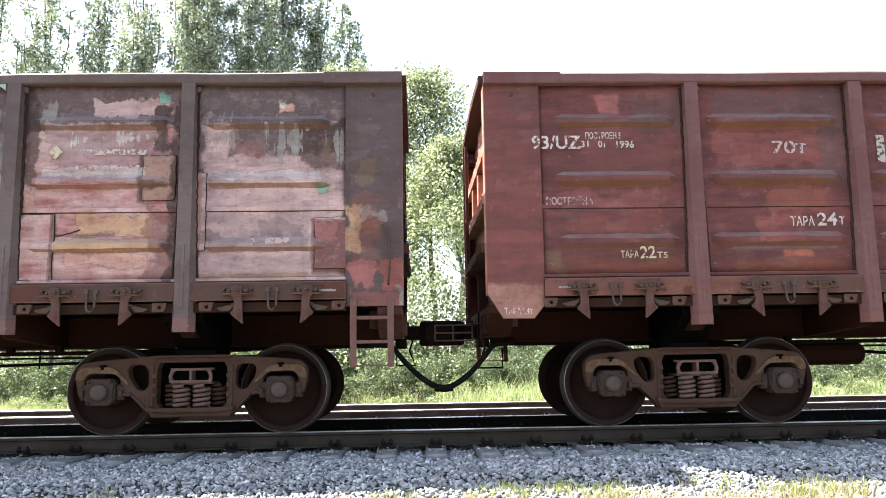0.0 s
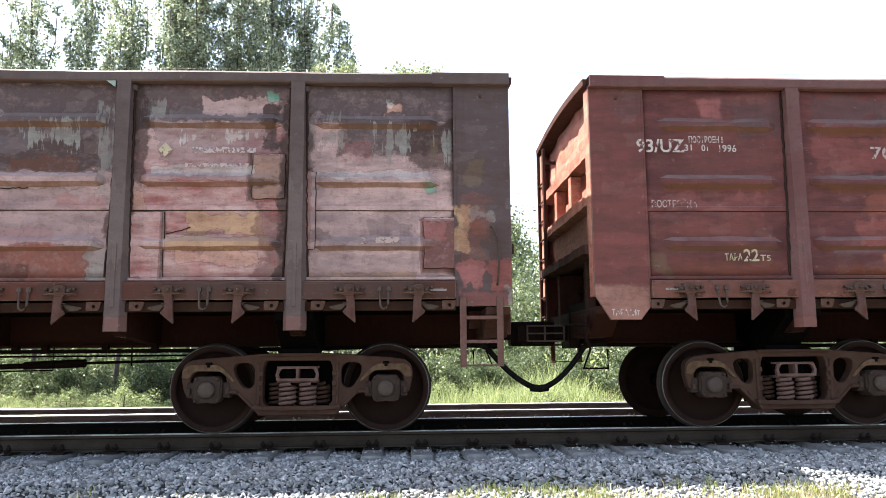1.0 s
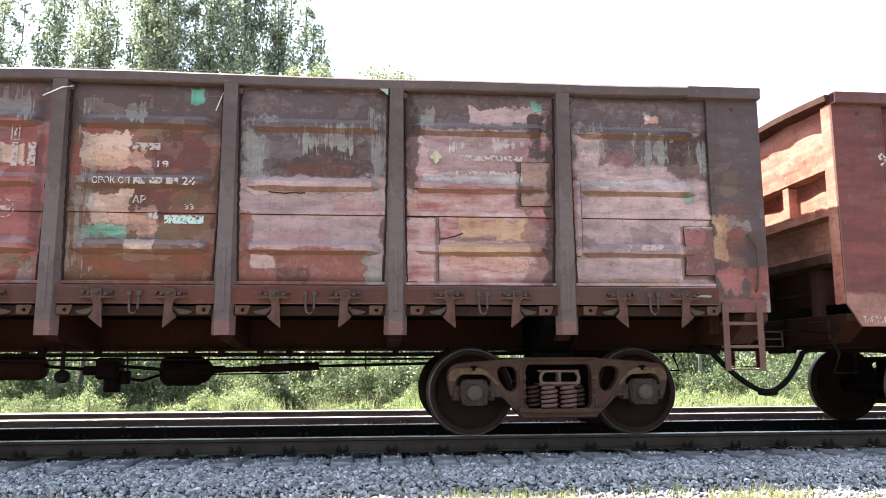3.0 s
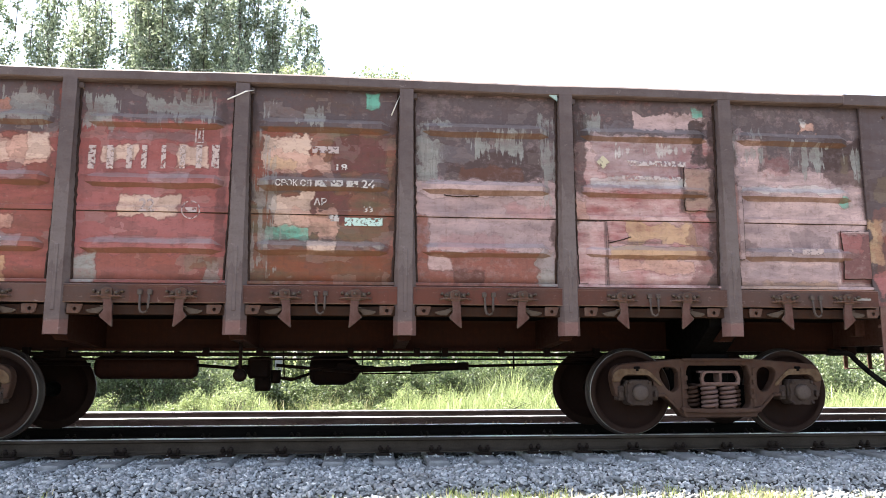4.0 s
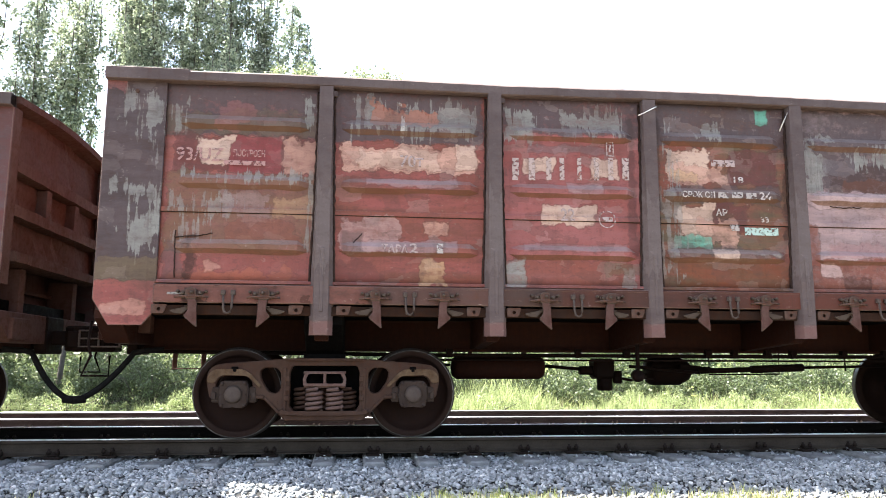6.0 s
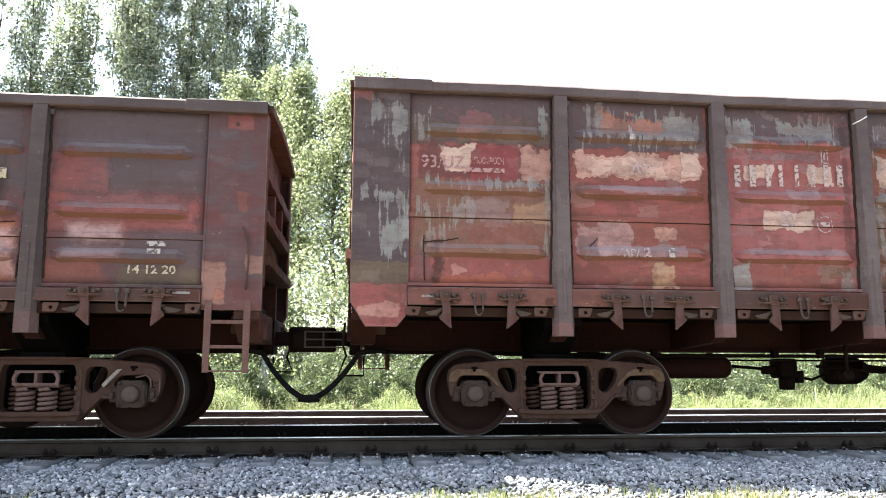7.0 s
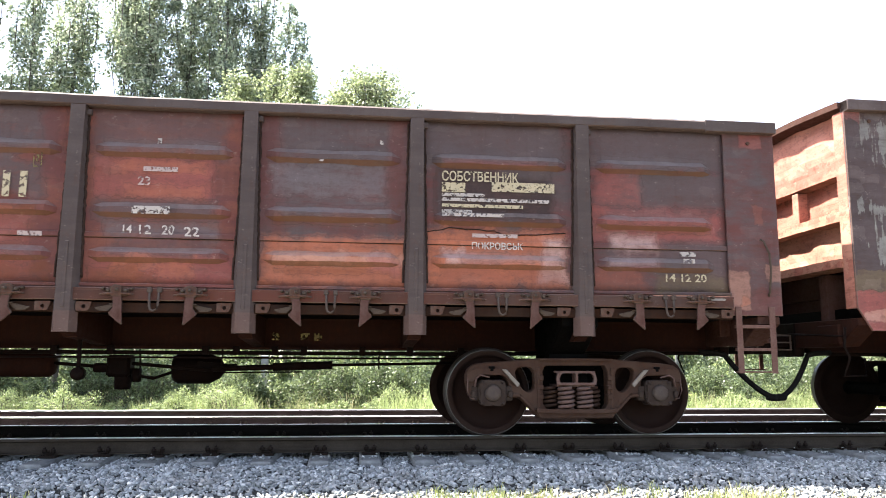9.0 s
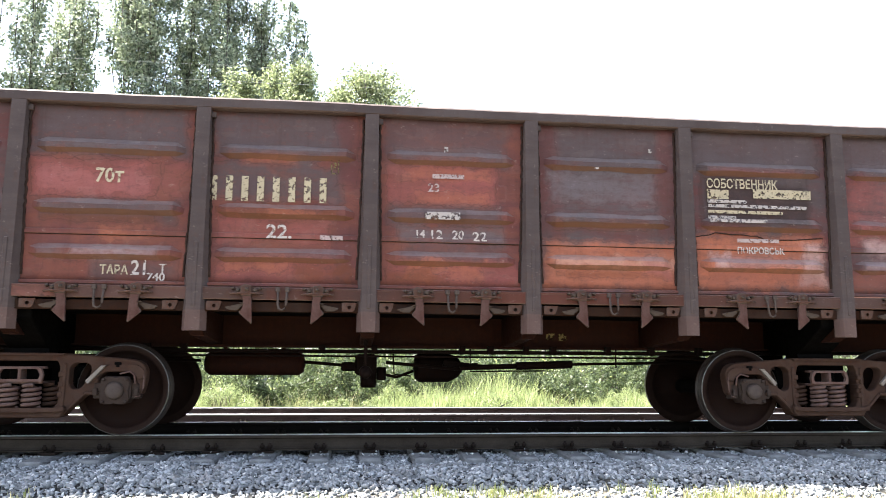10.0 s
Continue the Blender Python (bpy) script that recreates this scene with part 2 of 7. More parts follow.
M_BLACK = steel("shaded_black_steel", (0.0012, 0.00096, 0.00086), (0.00206, 0.0011, 0.00082), (0.0024, 0.00189, 0.00171), 0.3, 0.4)
M_FRAME = steel("bogie_cast_steel", (0.03909, 0.02197, 0.01671), (0.04676, 0.02133, 0.01392), (0.07256, 0.0472, 0.03566), 0.5, 0.5, scale=5)
M_SPRING = steel("spring_steel", (0.08492, 0.04896, 0.04284), (0.06502, 0.02601, 0.01836), (0.1431, 0.1109, 0.09792), 0.5, 0.4, scale=9)
M_LADDER = steel("ladder_red_brown", (0.09375, 0.05, 0.0425), (0.075, 0.0325, 0.0225), (0.1375, 0.09375, 0.08125), 0.5, 0.5, scale=8)
# pale bevel faces: worn paint that also holds edge highlights in its colour
M_POST_EDGE = steel("worn_post_highlight", (0.115, 0.095, 0.09), (0.07, 0.04, 0.034), (0.18, 0.16, 0.155), 0.6, 0.35, scale=6)
M_SILL_EDGE = steel("worn_sill_highlight", (0.12, 0.075, 0.062), (0.075, 0.035, 0.026), (0.17, 0.13, 0.115), 0.6, 0.4, scale=6)
M_STAY = steel("pale_worn_stay", (0.16, 0.14, 0.12), (0.09, 0.06, 0.045), (0.24, 0.21, 0.19), 0.6, 0.2, scale=9)
M_BOX = steel("axle_box_steel", (0.03055, 0.02116, 0.01822), (0.03055, 0.01469, 0.00999), (0.06169, 0.04759, 0.03878), 0.5, 0.4, scale=8)
M_WHEEL = steel("wheel_steel", (0.01166, 0.00596, 0.00468), (0.01534, 0.00699, 0.00489), (0.01586, 0.00971, 0.00789), 0.45, 0.5, scale=4)
M_RIM = steel("wheel_rim_steel", (0.01669, 0.00911, 0.00705), (0.01735, 0.00775, 0.00526), (0.0272, 0.01767, 0.0138), 0.5, 0.3, scale=6)
M_TREAD = plain("wheel_tread", (0.0168, 0.012, 0.0102), (0.042, 0.0336, 0.03), 0.5, 0.2, 5, 80, 0.0)
M_EDGE = plain("bright_wheel_edge", (0.066, 0.0605, 0.055), (0.165, 0.1595, 0.1485), 0.45, 0.5, 5, 80, 0.0)
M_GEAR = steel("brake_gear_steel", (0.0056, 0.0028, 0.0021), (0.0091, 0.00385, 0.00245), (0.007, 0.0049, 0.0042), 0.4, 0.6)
# rail side beneath the train: its shade put in as near black
M_RAIL_BLACK = plain("shaded_rail_side", (0.0033, 0.00275, 0.0022), (0.0077, 0.00605, 0.00495), 0.8, 0.0, 2.5, 50, 0.3, 0.05)
M_RAIL_BROWN = plain("rusty_rail_side", (0.062, 0.042, 0.038), (0.115, 0.084, 0.078), 0.85, 0.0, 2.5, 50, 0.3, 0.05)
M_HOSE = plain("rubber_hose", (0.003, 0.003, 0.003), (0.010, 0.009, 0.0085), 0.9, 0, 9, 80, 0.2, 0.08)
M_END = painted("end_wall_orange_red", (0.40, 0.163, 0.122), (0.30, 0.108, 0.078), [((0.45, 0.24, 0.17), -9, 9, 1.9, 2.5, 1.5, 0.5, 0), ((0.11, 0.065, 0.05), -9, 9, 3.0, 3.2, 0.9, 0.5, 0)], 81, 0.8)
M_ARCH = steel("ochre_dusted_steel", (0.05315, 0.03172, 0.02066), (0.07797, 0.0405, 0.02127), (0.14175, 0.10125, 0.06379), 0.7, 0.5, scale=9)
# end wall colour with shade put in, for parts out of the sun
M_END_DARK = steel("end_wall_shaded_brown", (0.0504, 0.0231, 0.0189), (0.0378, 0.0147, 0.0084), (0.0756, 0.0504, 0.042), 0.45, 0.5, scale=4)
M_INSIDE = steel("inner_rust", (0.0198, 0.00936, 0.00648), (0.027, 0.01008, 0.00504), (0.0324, 0.02232, 0.018), 0.5, 0.8)
M_RAIL = plain("rail_side", (0.0198, 0.015, 0.0114), (0.0408, 0.033, 0.0258), 0.85, 0.0, 2.5, 50, 0.3, 0.05)
M_RAILTOP = plain("rail_running_band", (0.55, 0.54, 0.53), (0.8, 0.79, 0.77), 0.42, 0.8, 2.0, 40, 0.05)
M_CONCRETE = plain("sleeper_concrete", (0.07857, 0.07857, 0.08042), (0.17563, 0.17563, 0.17563), 0.9, 0.0, 4, 55, 0.5)
M_CLIP = steel("clip_steel", (0.0098, 0.00735, 0.006125), (0.01715, 0.008575, 0.0049), (0.0245, 0.0196, 0.01715), 0.4, 0.5, scale=10)

M_CAP = steel("axle_cover_steel", (0.05143, 0.03817, 0.03312), (0.04745, 0.02852, 0.02221), (0.08263, 0.06686, 0.05739), 0.5, 0.3, scale=9)
M_MARK = lettering("sill_mark_paint", (0.204, 0.186, 0.174), 0.3)
M_PAWL = steel("pawl_red_brown", (0.06375, 0.0289, 0.02465), (0.0425, 0.0187, 0.01275), (0.0935, 0.06375, 0.0561), 0.5, 0.5, scale=9)
M_WORN = steel("worn_bright_steel", (0.0525, 0.0385, 0.03003), (0.0315, 0.0154, 0.00955), (0.084, 0.06468, 0.05187), 0.5, 0.3, scale=12)
M_WELD = steel("weld_bead", (0.022, 0.014, 0.012), (0.04, 0.018, 0.011), (0.05, 0.035, 0.03), 0.4, 0.5, scale=12)


# ---- mesh helpers ----
def part(name, bm, material, parent=None, label="", at=None):
    """Link a bmesh as one mesh object under a thing or a part."""
    me = bpy.data.meshes.new(name)
    bmesh.ops.recalc_face_normals(bm, faces=bm.faces)
    bm.to_mesh(me)
    bm.free()
    for m in (material if isinstance(material, (tuple, list)) else (material,)):
        me.materials.append(m)
    return from_mesh(name, me, parent, label, at)


def from_mesh(name, me, parent=None, label="", at=None):
    ob = new(name, me)
    if parent is not None:
        ob.parent = parent
    if at is not None:
        ob.matrix_basis = at
    if label:
        tagged(ob, label)
    return ob


def box(bm, x0, x1, y0, y1, z0, z1, bevel=0.0, mat=0, edge=-1):
    vs = [bm.verts.new((x, y, z)) for x in (x0, x1) for y in (y0, y1) for z in (z0, z1)]
    fs = [bm.faces.new([vs[i] for i in q]) for q in ((0, 1, 3, 2), (4, 6, 7, 5), (0, 4, 5, 1), (2, 3, 7, 6), (0, 2, 6, 4), (1, 5, 7, 3))]
    for f in fs:
        f.material_index = mat
    if bevel:
        es = list({e for f in fs for e in f.edges})
        bmesh.ops.bevel(bm, geom=es, offset=bevel, segments=1, affect="EDGES", profile=0.5, material=edge)
    return vs


def prism(bm, outline, lo, hi, axis="y", mat=0, bevel=0.0, edge=-1):
    """An outline extruded along an axis. The outline's pairs are the other two axes in order."""
    def at(a, b, c):
        return {"y": (a, c, b), "x": (c, a, b), "z": (a, b, c)}[axis]
    a = [bm.verts.new(at(u, v, lo)) for u, v in outline]
    b = [bm.verts.new(at(u, v, hi)) for u, v in outline]
    n = len(a)
    fs = [bm.faces.new(a), bm.faces.new(list(reversed(b)))]
    caps = list(fs)
    fs += [bm.faces.new((a[i], b[i], b[(i + 1) % n], a[(i + 1) % n])) for i in range(n)]
    for f in fs:
        f.material_index = mat
    if bevel:
        es = list({e for f in caps for e in f.edges})
        bmesh.ops.bevel(bm, geom=es, offset=bevel, segments=1, affect="EDGES", profile=0.5, material=edge)
    return fs


def lathe(bm, profile, steps=32, axis="y", mat=0, centre=(0, 0, 0)):
    """Spin (radius, along) pairs about an axis through centre. mats may be given per segment as a list."""
    rings = []
    for r, h in profile:
        ring = []
        for i in range(steps):
            a = 2 * math.pi * i / steps
            u, w = r * math.cos(a), r * math.sin(a)
            p = {"y": (u, h, w), "x": (h, u, w), "z": (u, w, h)}[axis]
            ring.append(bm.verts.new((p[0] + centre[0], p[1] + centre[1], p[2] + centre[2])))
        rings.append(ring)
    for j in range(len(rings) - 1):
        for i in range(steps):
            f = bm.faces.new((rings[j][i], rings[j][(i + 1) % steps], rings[j + 1][(i + 1) % steps], rings[j + 1][i]))
            f.material_index = mat[j] if isinstance(mat, list) else mat
            f.smooth = True
    for ring in (rings[0], rings[-1]):
        f = bm.faces.new(ring)
        f.material_index = mat[0] if isinstance(mat, list) else mat
    return rings


def tube(bm, path, r, steps=8, mat=0, smooth=True):
    """A round bar along a list of points."""
    pts = [Vector(p) for p in path]
    rings = []
    for i, p in enumerate(pts):
        d = (pts[min(i + 1, len(pts) - 1)] - pts[max(i - 1, 0)]).normalized()
        side = d.cross(Vector((0, 0, 1)) if abs(d.z) < 0.9 else Vector((1, 0, 0))).normalized()
        up = side.cross(d)
        rings.append([bm.verts.new(p + r * (math.cos(2 * math.pi * k / steps) * side + math.sin(2 * math.pi * k / steps) * up)) for k in range(steps)])
    for a, b in zip(rings, rings[1:]):
        for k in range(steps):
            f = bm.faces.new((a[k], a[(k + 1) % steps], b[(k + 1) % steps], b[k]))
            f.smooth, f.material_index = smooth, mat
    for ring in (rings[0], rings[-1]):
        bm.faces.new(ring).material_index = mat


def ring_plate(bm, outer, holes, y0, y1, mat=0):
    """A plate in x and z with holes, between y0 and y1."""
    loops = [outer] + list(holes)
    made = []
    edges = []
    for lp in loops:
        vs = [bm.verts.new((x, y0, z)) for x, z in lp]
        made.append(vs)
        edges += [bm.edges.new((vs[i], vs[(i + 1) % len(vs)])) for i in range(len(vs))]
    res = bmesh.ops.triangle_fill(bm, use_beauty=True, use_dissolve=False, edges=edges)
    front = [f for f in res["geom"] if isinstance(f, bmesh.types.BMFace)]
    ext = bmesh.ops.extrude_face_region(bm, geom=front)
    vs = [v for v in ext["geom"] if isinstance(v, bmesh.types.BMVert)]
    bmesh.ops.translate(bm, verts=vs, vec=(0, y1 - y0, 0))
    for f in bm.faces:
        f.material_index = mat


def rounded(points, r=0.03, n=3):
    """Round the corners of an outline."""
    out = []
    m = len(points)
    for i in range(m):
        p, a, b = Vector(points[i]), Vector(points[i - 1]), Vector(points[(i + 1) % m])
        ra = min(r, (a - p).length * 0.45)
        rb = min(r, (b - p).length * 0.45)
        p0, p1 = p + (a - p).normalized() * ra, p + (b - p).normalized() * rb
        for k in range(n + 1):
            u = k / n
            q = (1 - u) ** 2 * p0 + 2 * u * (1 - u) * p + u * u * p1
            out.append((q.x, q.y))
    return out


# ---- the ground ----
def ground_z(x, y):
    """Height of the ground: near verge, ballast shoulder, two ballasted tracks, then the far meadow."""
    w = 0.02 * noise.noise((x * 0.8, y * 0.8, 0.0)) + 0.012 * noise.noise((x * 2.7, y * 2.7, 5.0))
    knots = ((-60, -0.9), (2, -0.75), (5.4, -0.66), (6.35, -0.50), (7.05, -0.29), (7.6, -0.238), (10.7, -0.24), (11.4, -0.30), (12.0, -0.27), (14.7, -0.28), (15.5, -0.40), (17.5, -0.50), (24, -0.3), (60, 0.0), (400, 2.0), (3000, 6.0))
    for (a, za), (b, zb) in zip(knots, knots[1:]):
        if y <= b:
            u = (y - a) / (b - a)
            return za + (zb - za) * u + w
    return knots[-1][1]


def ground_material():
    k = Tree("ground_soil_and_gravel", 0.95, 0.0, 0.2)
    v = k.coords()
    sep = k.n("ShaderNodeSeparateXYZ")
    k.link(v, sep.inputs[0])
    wob = k.math("MULTIPLY", k.math("SUBTRACT", k.noise(1.6, 5, 0.6, v), 0.5), 1.6)
    y = k.math("ADD", sep.outputs[1], wob)
    vor = k.n("ShaderNodeTexVoronoi")
    vor.inputs["Scale"].default_value = 17
    k.link(v, vor.inputs["Vector"])
    sc = k.n("ShaderNodeSeparateColor")
    k.link(vor.outputs["Color"], sc.inputs[0])
    # bed below the loose stones near black: gap shade put into its colour
    stone = k.mix(sc.outputs[0], (0.012, 0.012, 0.013), (0.05, 0.05, 0.053))
    stone = k.mix(k.step(vor.outputs["Distance"], 0.25, 0.6), stone, (0.02, 0.02, 0.02))
    # dry soil, paled further: the verge strip's sunlight put into the colour
    soil = k.mix(k.noise(7, 5, 0.7, v), (0.26, 0.225, 0.16), (0.50, 0.45, 0.35))
    grass = k.mix(k.noise(5, 5, 0.7, v), (0.06, 0.085, 0.02), (0.15, 0.17, 0.05))
    near = k.step(y, 6.0, 6.8)
    meadow = k.mix(k.noise(3, 5, 0.7, v), (0.066, 0.056, 0.040), (0.155, 0.13, 0.095))
    c = k.mix(k.step(y, 4.9, 5.6), meadow, soil)
    c = k.mix(near, c, stone)
    # near-black bed between the rails: the train's shade put into the colour
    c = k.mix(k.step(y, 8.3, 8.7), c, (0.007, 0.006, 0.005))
    c = k.mix(k.step(y, 11.2, 11.9), c, stone)
    c = k.mix(k.step(y, 14.9, 15.7), c, grass)
    k.colour(c)
    k.bump(vor.outputs["Distance"], 0.6, 0.03)
    return k.m


def make_ground():
    xs = [-900, -400, -150, -70, -40, -25] + [-18 + 0.25 * i for i in range(145)] + [25, 40, 70, 150, 400, 900]
    ys = [-120, -60, -20, -5, 1, 3, 4.5] + [5 + 0.15 * i for i in range(90)] + [19 + i for i in range(20)] + [45, 60, 90, 150, 300, 700, 1500]
    verts = [(x, y, ground_z(x, y)) for y in ys for x in xs]
    n = len(xs)
    faces = [(j * n + i, j * n + i + 1, (j + 1) * n + i + 1, (j + 1) * n + i) for j in range(len(ys) - 1) for i in range(n - 1)]
    me = bpy.data.meshes.new("ground")
    me.from_pydata(verts, [], faces)
    for p in me.polygons:
        p.use_smooth = True
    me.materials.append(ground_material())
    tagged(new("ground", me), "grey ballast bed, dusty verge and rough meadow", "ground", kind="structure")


# ---- rails and sleepers ----
def rail_profile():
    half = [(0.0, 0.0), (0.026, 0.0), (0.036, -0.008), (0.0365, -0.034), (0.012, -0.05), (0.009, -0.09), (0.010, -0.135), (0.030, -0.156), (0.075, -0.167), (0.075, -0.18)]
    half = [(a, 0.9 * b if b < -0.04 else b) for a, b in half]
    return [(-a, b) for a, b in reversed(half)] + half[1:]


def make_rail(name, y, z, label, side):
    bm = bmesh.new()
    prof = [(a + y, b + z) for a, b in rail_profile()]
    xs = [-60 + 4 * i for i in range(31)]
    rings = [[bm.verts.new((x, a, b)) for a, b in prof] for x in xs]
    n = len(prof)
    for r0, r1 in zip(rings, rings[1:]):
        for i in range(n):
            f = bm.faces.new((r0[i], r1[i], r1[(i + 1) % n], r0[(i + 1) % n]))
            top = max(prof[i][1], prof[(i + 1) % n][1]) > z - 0.004 and min(prof[i][1], prof[(i + 1) % n][1]) > z - 0.009
            f.material_index = 1 if top else 0
    ob = part(name, bm, (side, M_RAILTOP))
    return tagged(ob, label, "rail", kind="structure")


def clip_mesh():
    """Rail fastening: base plate edge, clip, bolt and nut."""
    bm = bmesh.new()
    box(bm, -0.085, 0.085, -0.16, -0.05, -0.200, -0.176, 0.004)
    prism(bm, [(-0.135, -0.176), (-0.07, -0.160), (-0.05, -0.160), (-0.05, -0.150), (-0.085, -0.148), (-0.145, -0.166)], -0.045, 0.045, "x")
    for dx in (-0.042, 0.042):
        tube(bm, [(dx, -0.105, -0.17), (dx, -0.105, -0.098)], 0.014, 6)
        lathe(bm, [(0.026, -0.150), (0.026, -0.118)], 6, "z", 0, (dx, -0.105, 0))
    bmesh.ops.translate(bm, verts=bm.verts[:], vec=(0, 0, 0.018))
    return bm


def sleeper_mesh():
    bm = bmesh.new()
    # pre-stressed sleeper, thicker under the rails than in the middle
    top = [(-1.35, -0.200), (-0.45, -0.182), (-0.3, -0.225), (0.3, -0.225), (0.45, -0.182), (1.35, -0.200)]
    rings = []
    for y, z in top:
        rings.append([bm.verts.new((-0.15, y, -0.40)), bm.verts.new((-0.105, y, z)), bm.verts.new((0.105, y, z)), bm.verts.new((0.15, y, -0.40))])
    for a, b in zip(rings, rings[1:]):
        for i in range(4):
            bm.faces.new((a[i], b[i], b[(i + 1) % 4], a[(i + 1) % 4]))
    bm.faces.new(rings[0])
    bm.faces.new(rings[-1])
    bmesh.ops.bevel(bm, geom=[e for e in bm.edges if e.calc_length() > 0.15], offset=0.018, segments=1, affect="EDGES", profile=0.5)
    bmesh.ops.translate(bm, verts=bm.verts[:], vec=(0, 0, 0.006))
    return bm


def make_tracks():
    make_rail("rail_1", TRACK_Y - GAUGE_HALF, 0, "worn steel rail with a dusty brown side", M_RAIL)
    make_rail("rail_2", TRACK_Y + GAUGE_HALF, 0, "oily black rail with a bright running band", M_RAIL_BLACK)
    make_rail("rail_3", FAR_TRACK_Y - GAUGE_HALF, FAR_TRACK_Z, "rusty brown rail with a bright running band", M_RAIL_BROWN)
    make_rail("rail_4", FAR_TRACK_Y + GAUGE_HALF, FAR_TRACK_Z, "rusty brown rail with a bright running band", M_RAIL_BROWN)
    sleeper = part("sleeper", sleeper_mesh(), M_CONCRETE)
    tagged(sleeper, "weathered concrete sleeper half sunk in grey ballast", "sleeper", "sleepers under the rails")
    clip = part("rail_clip", clip_mesh(), M_CLIP, sleeper)
    clip.matrix_basis = pose(0, -GAUGE_HALF, 0)
    from_mesh("rail_clip", clip.data, sleeper, at=pose(0, -GAUGE_HALF, 0, 0, 0, 180))
    for sy in (0, 180):
        from_mesh("rail_clip", clip.data, sleeper, at=pose(0, GAUGE_HALF, 0, 0, 0, sy))
    first = -0.3545 - 20 * 0.5445
    for i in range(41):
        m = pose(first + i * 0.5445 + random.uniform(-0.012, 0.012), TRACK_Y, random.uniform(-0.006, 0.004), 0, 0, random.uniform(-0.8, 0.8))
        if i == 0:
            sleeper.matrix_basis = m
        else:
            copy_thing(sleeper, m)
    for i in range(46):
        copy_thing(sleeper, pose(-12.6 + i * 0.5445, FAR_TRACK_Y, FAR_TRACK_Z + random.uniform(-0.006, 0.004)))


def stone_cloud(name, places, material, seed):
    """Crushed stones, each an uneven lump of its own: one object of kind stuff. A place is (x, y, z, size)."""
    rng = np.random.default_rng(seed)
    ico = np.array([(x, y, z) for x in (-0.62, 0.62) for y in (-0.62, 0.62) for z in (-0.62, 0.62)])
    tri = np.array([(0, 1, 3), (0, 3, 2), (4, 6, 7), (4, 7, 5), (0, 4, 5), (0, 5, 1), (2, 3, 7), (2, 7, 6), (0, 2, 6), (0, 6, 4), (1, 5, 7), (1, 7, 3)])
    n = len(places)
    p = np.array(places)
    shape = ico[None] * rng.uniform(0.55, 1.12, (n, 8, 3)) * rng.uniform((0.9, 0.65, 0.32), (1.5, 1.2, 0.62), (n, 1, 3))[:, :, :]
    q = rng.normal(size=(n, 4)) * (1.0, 0.38, 0.38, 1.0)
    q /= np.linalg.norm(q, axis=1, keepdims=True)
    w, x, y, z = q.T
    rot = np.stack([1 - 2 * (y * y + z * z), 2 * (x * y - z * w), 2 * (x * z + y * w), 2 * (x * y + z * w), 1 - 2 * (x * x + z * z), 2 * (y * z - x * w), 2 * (x * z - y * w), 2 * (y * z + x * w), 1 - 2 * (x * x + y * y)], 1).reshape(n, 3, 3)
    v = np.einsum("nij,nkj->nki", rot, shape) * (p[:, 3] / 2)[:, None, None] + p[:, None, :3]
    f = tri[None] + 8 * np.arange(n)[:, None, None]
    soup(name, v.reshape(-1, 3), f.reshape(-1, 3), material)
    return bpy.data.objects[name]


def soup(name, verts, faces, material):
    """A mesh object out of arrays of points and of triangles or quads."""
    me = bpy.data.meshes.new(name)
    k = faces.shape[1]
    me.vertices.add(len(verts))
    me.vertices.foreach_set("co", np.ascontiguousarray(verts, dtype=np.float32).ravel())
    me.loops.add(faces.size)
    me.loops.foreach_set("vertex_index", np.ascontiguousarray(faces, dtype=np.int32).ravel())
    me.polygons.add(len(faces))
    me.polygons.foreach_set("loop_start", np.arange(0, faces.size, k, dtype=np.int32))
    me.polygons.foreach_set("loop_total", np.full(len(faces), k, dtype=np.int32))
    me.materials.append(material)
    me.update(calc_edges=True)
    me.validate()
    return new(name, me)


def stone_material():
    k = Tree("crushed_granite", 0.88, 0.0, 0.3)
    isl = k.n("ShaderNodeNewGeometry").outputs["Random Per Island"]
    v = k.coords()
    ramp = k.mix(k.math("POWER", isl, 1.5), (0.125, 0.131, 0.136), (0.44, 0.453, 0.462))
    ramp = k.mix(k.step(isl, 0.95, 1.0), ramp, (0.66, 0.65, 0.62))
    ramp = k.mix(k.step(k.noise(1.1, 4, 0.6, v), 0.56, 0.76, 0, 0.45), ramp, (0.24, 0.19, 0.155))
    c = k.mix(k.step(k.noise(120, 3, 0.7, v), 0.3, 0.8, 0, 0.5), ramp, (0.10, 0.10, 0.10))
    k.colour(c)
    k.bump(k.noise(90, 4, 0.7, v), 0.4, 0.004)
    return k.m


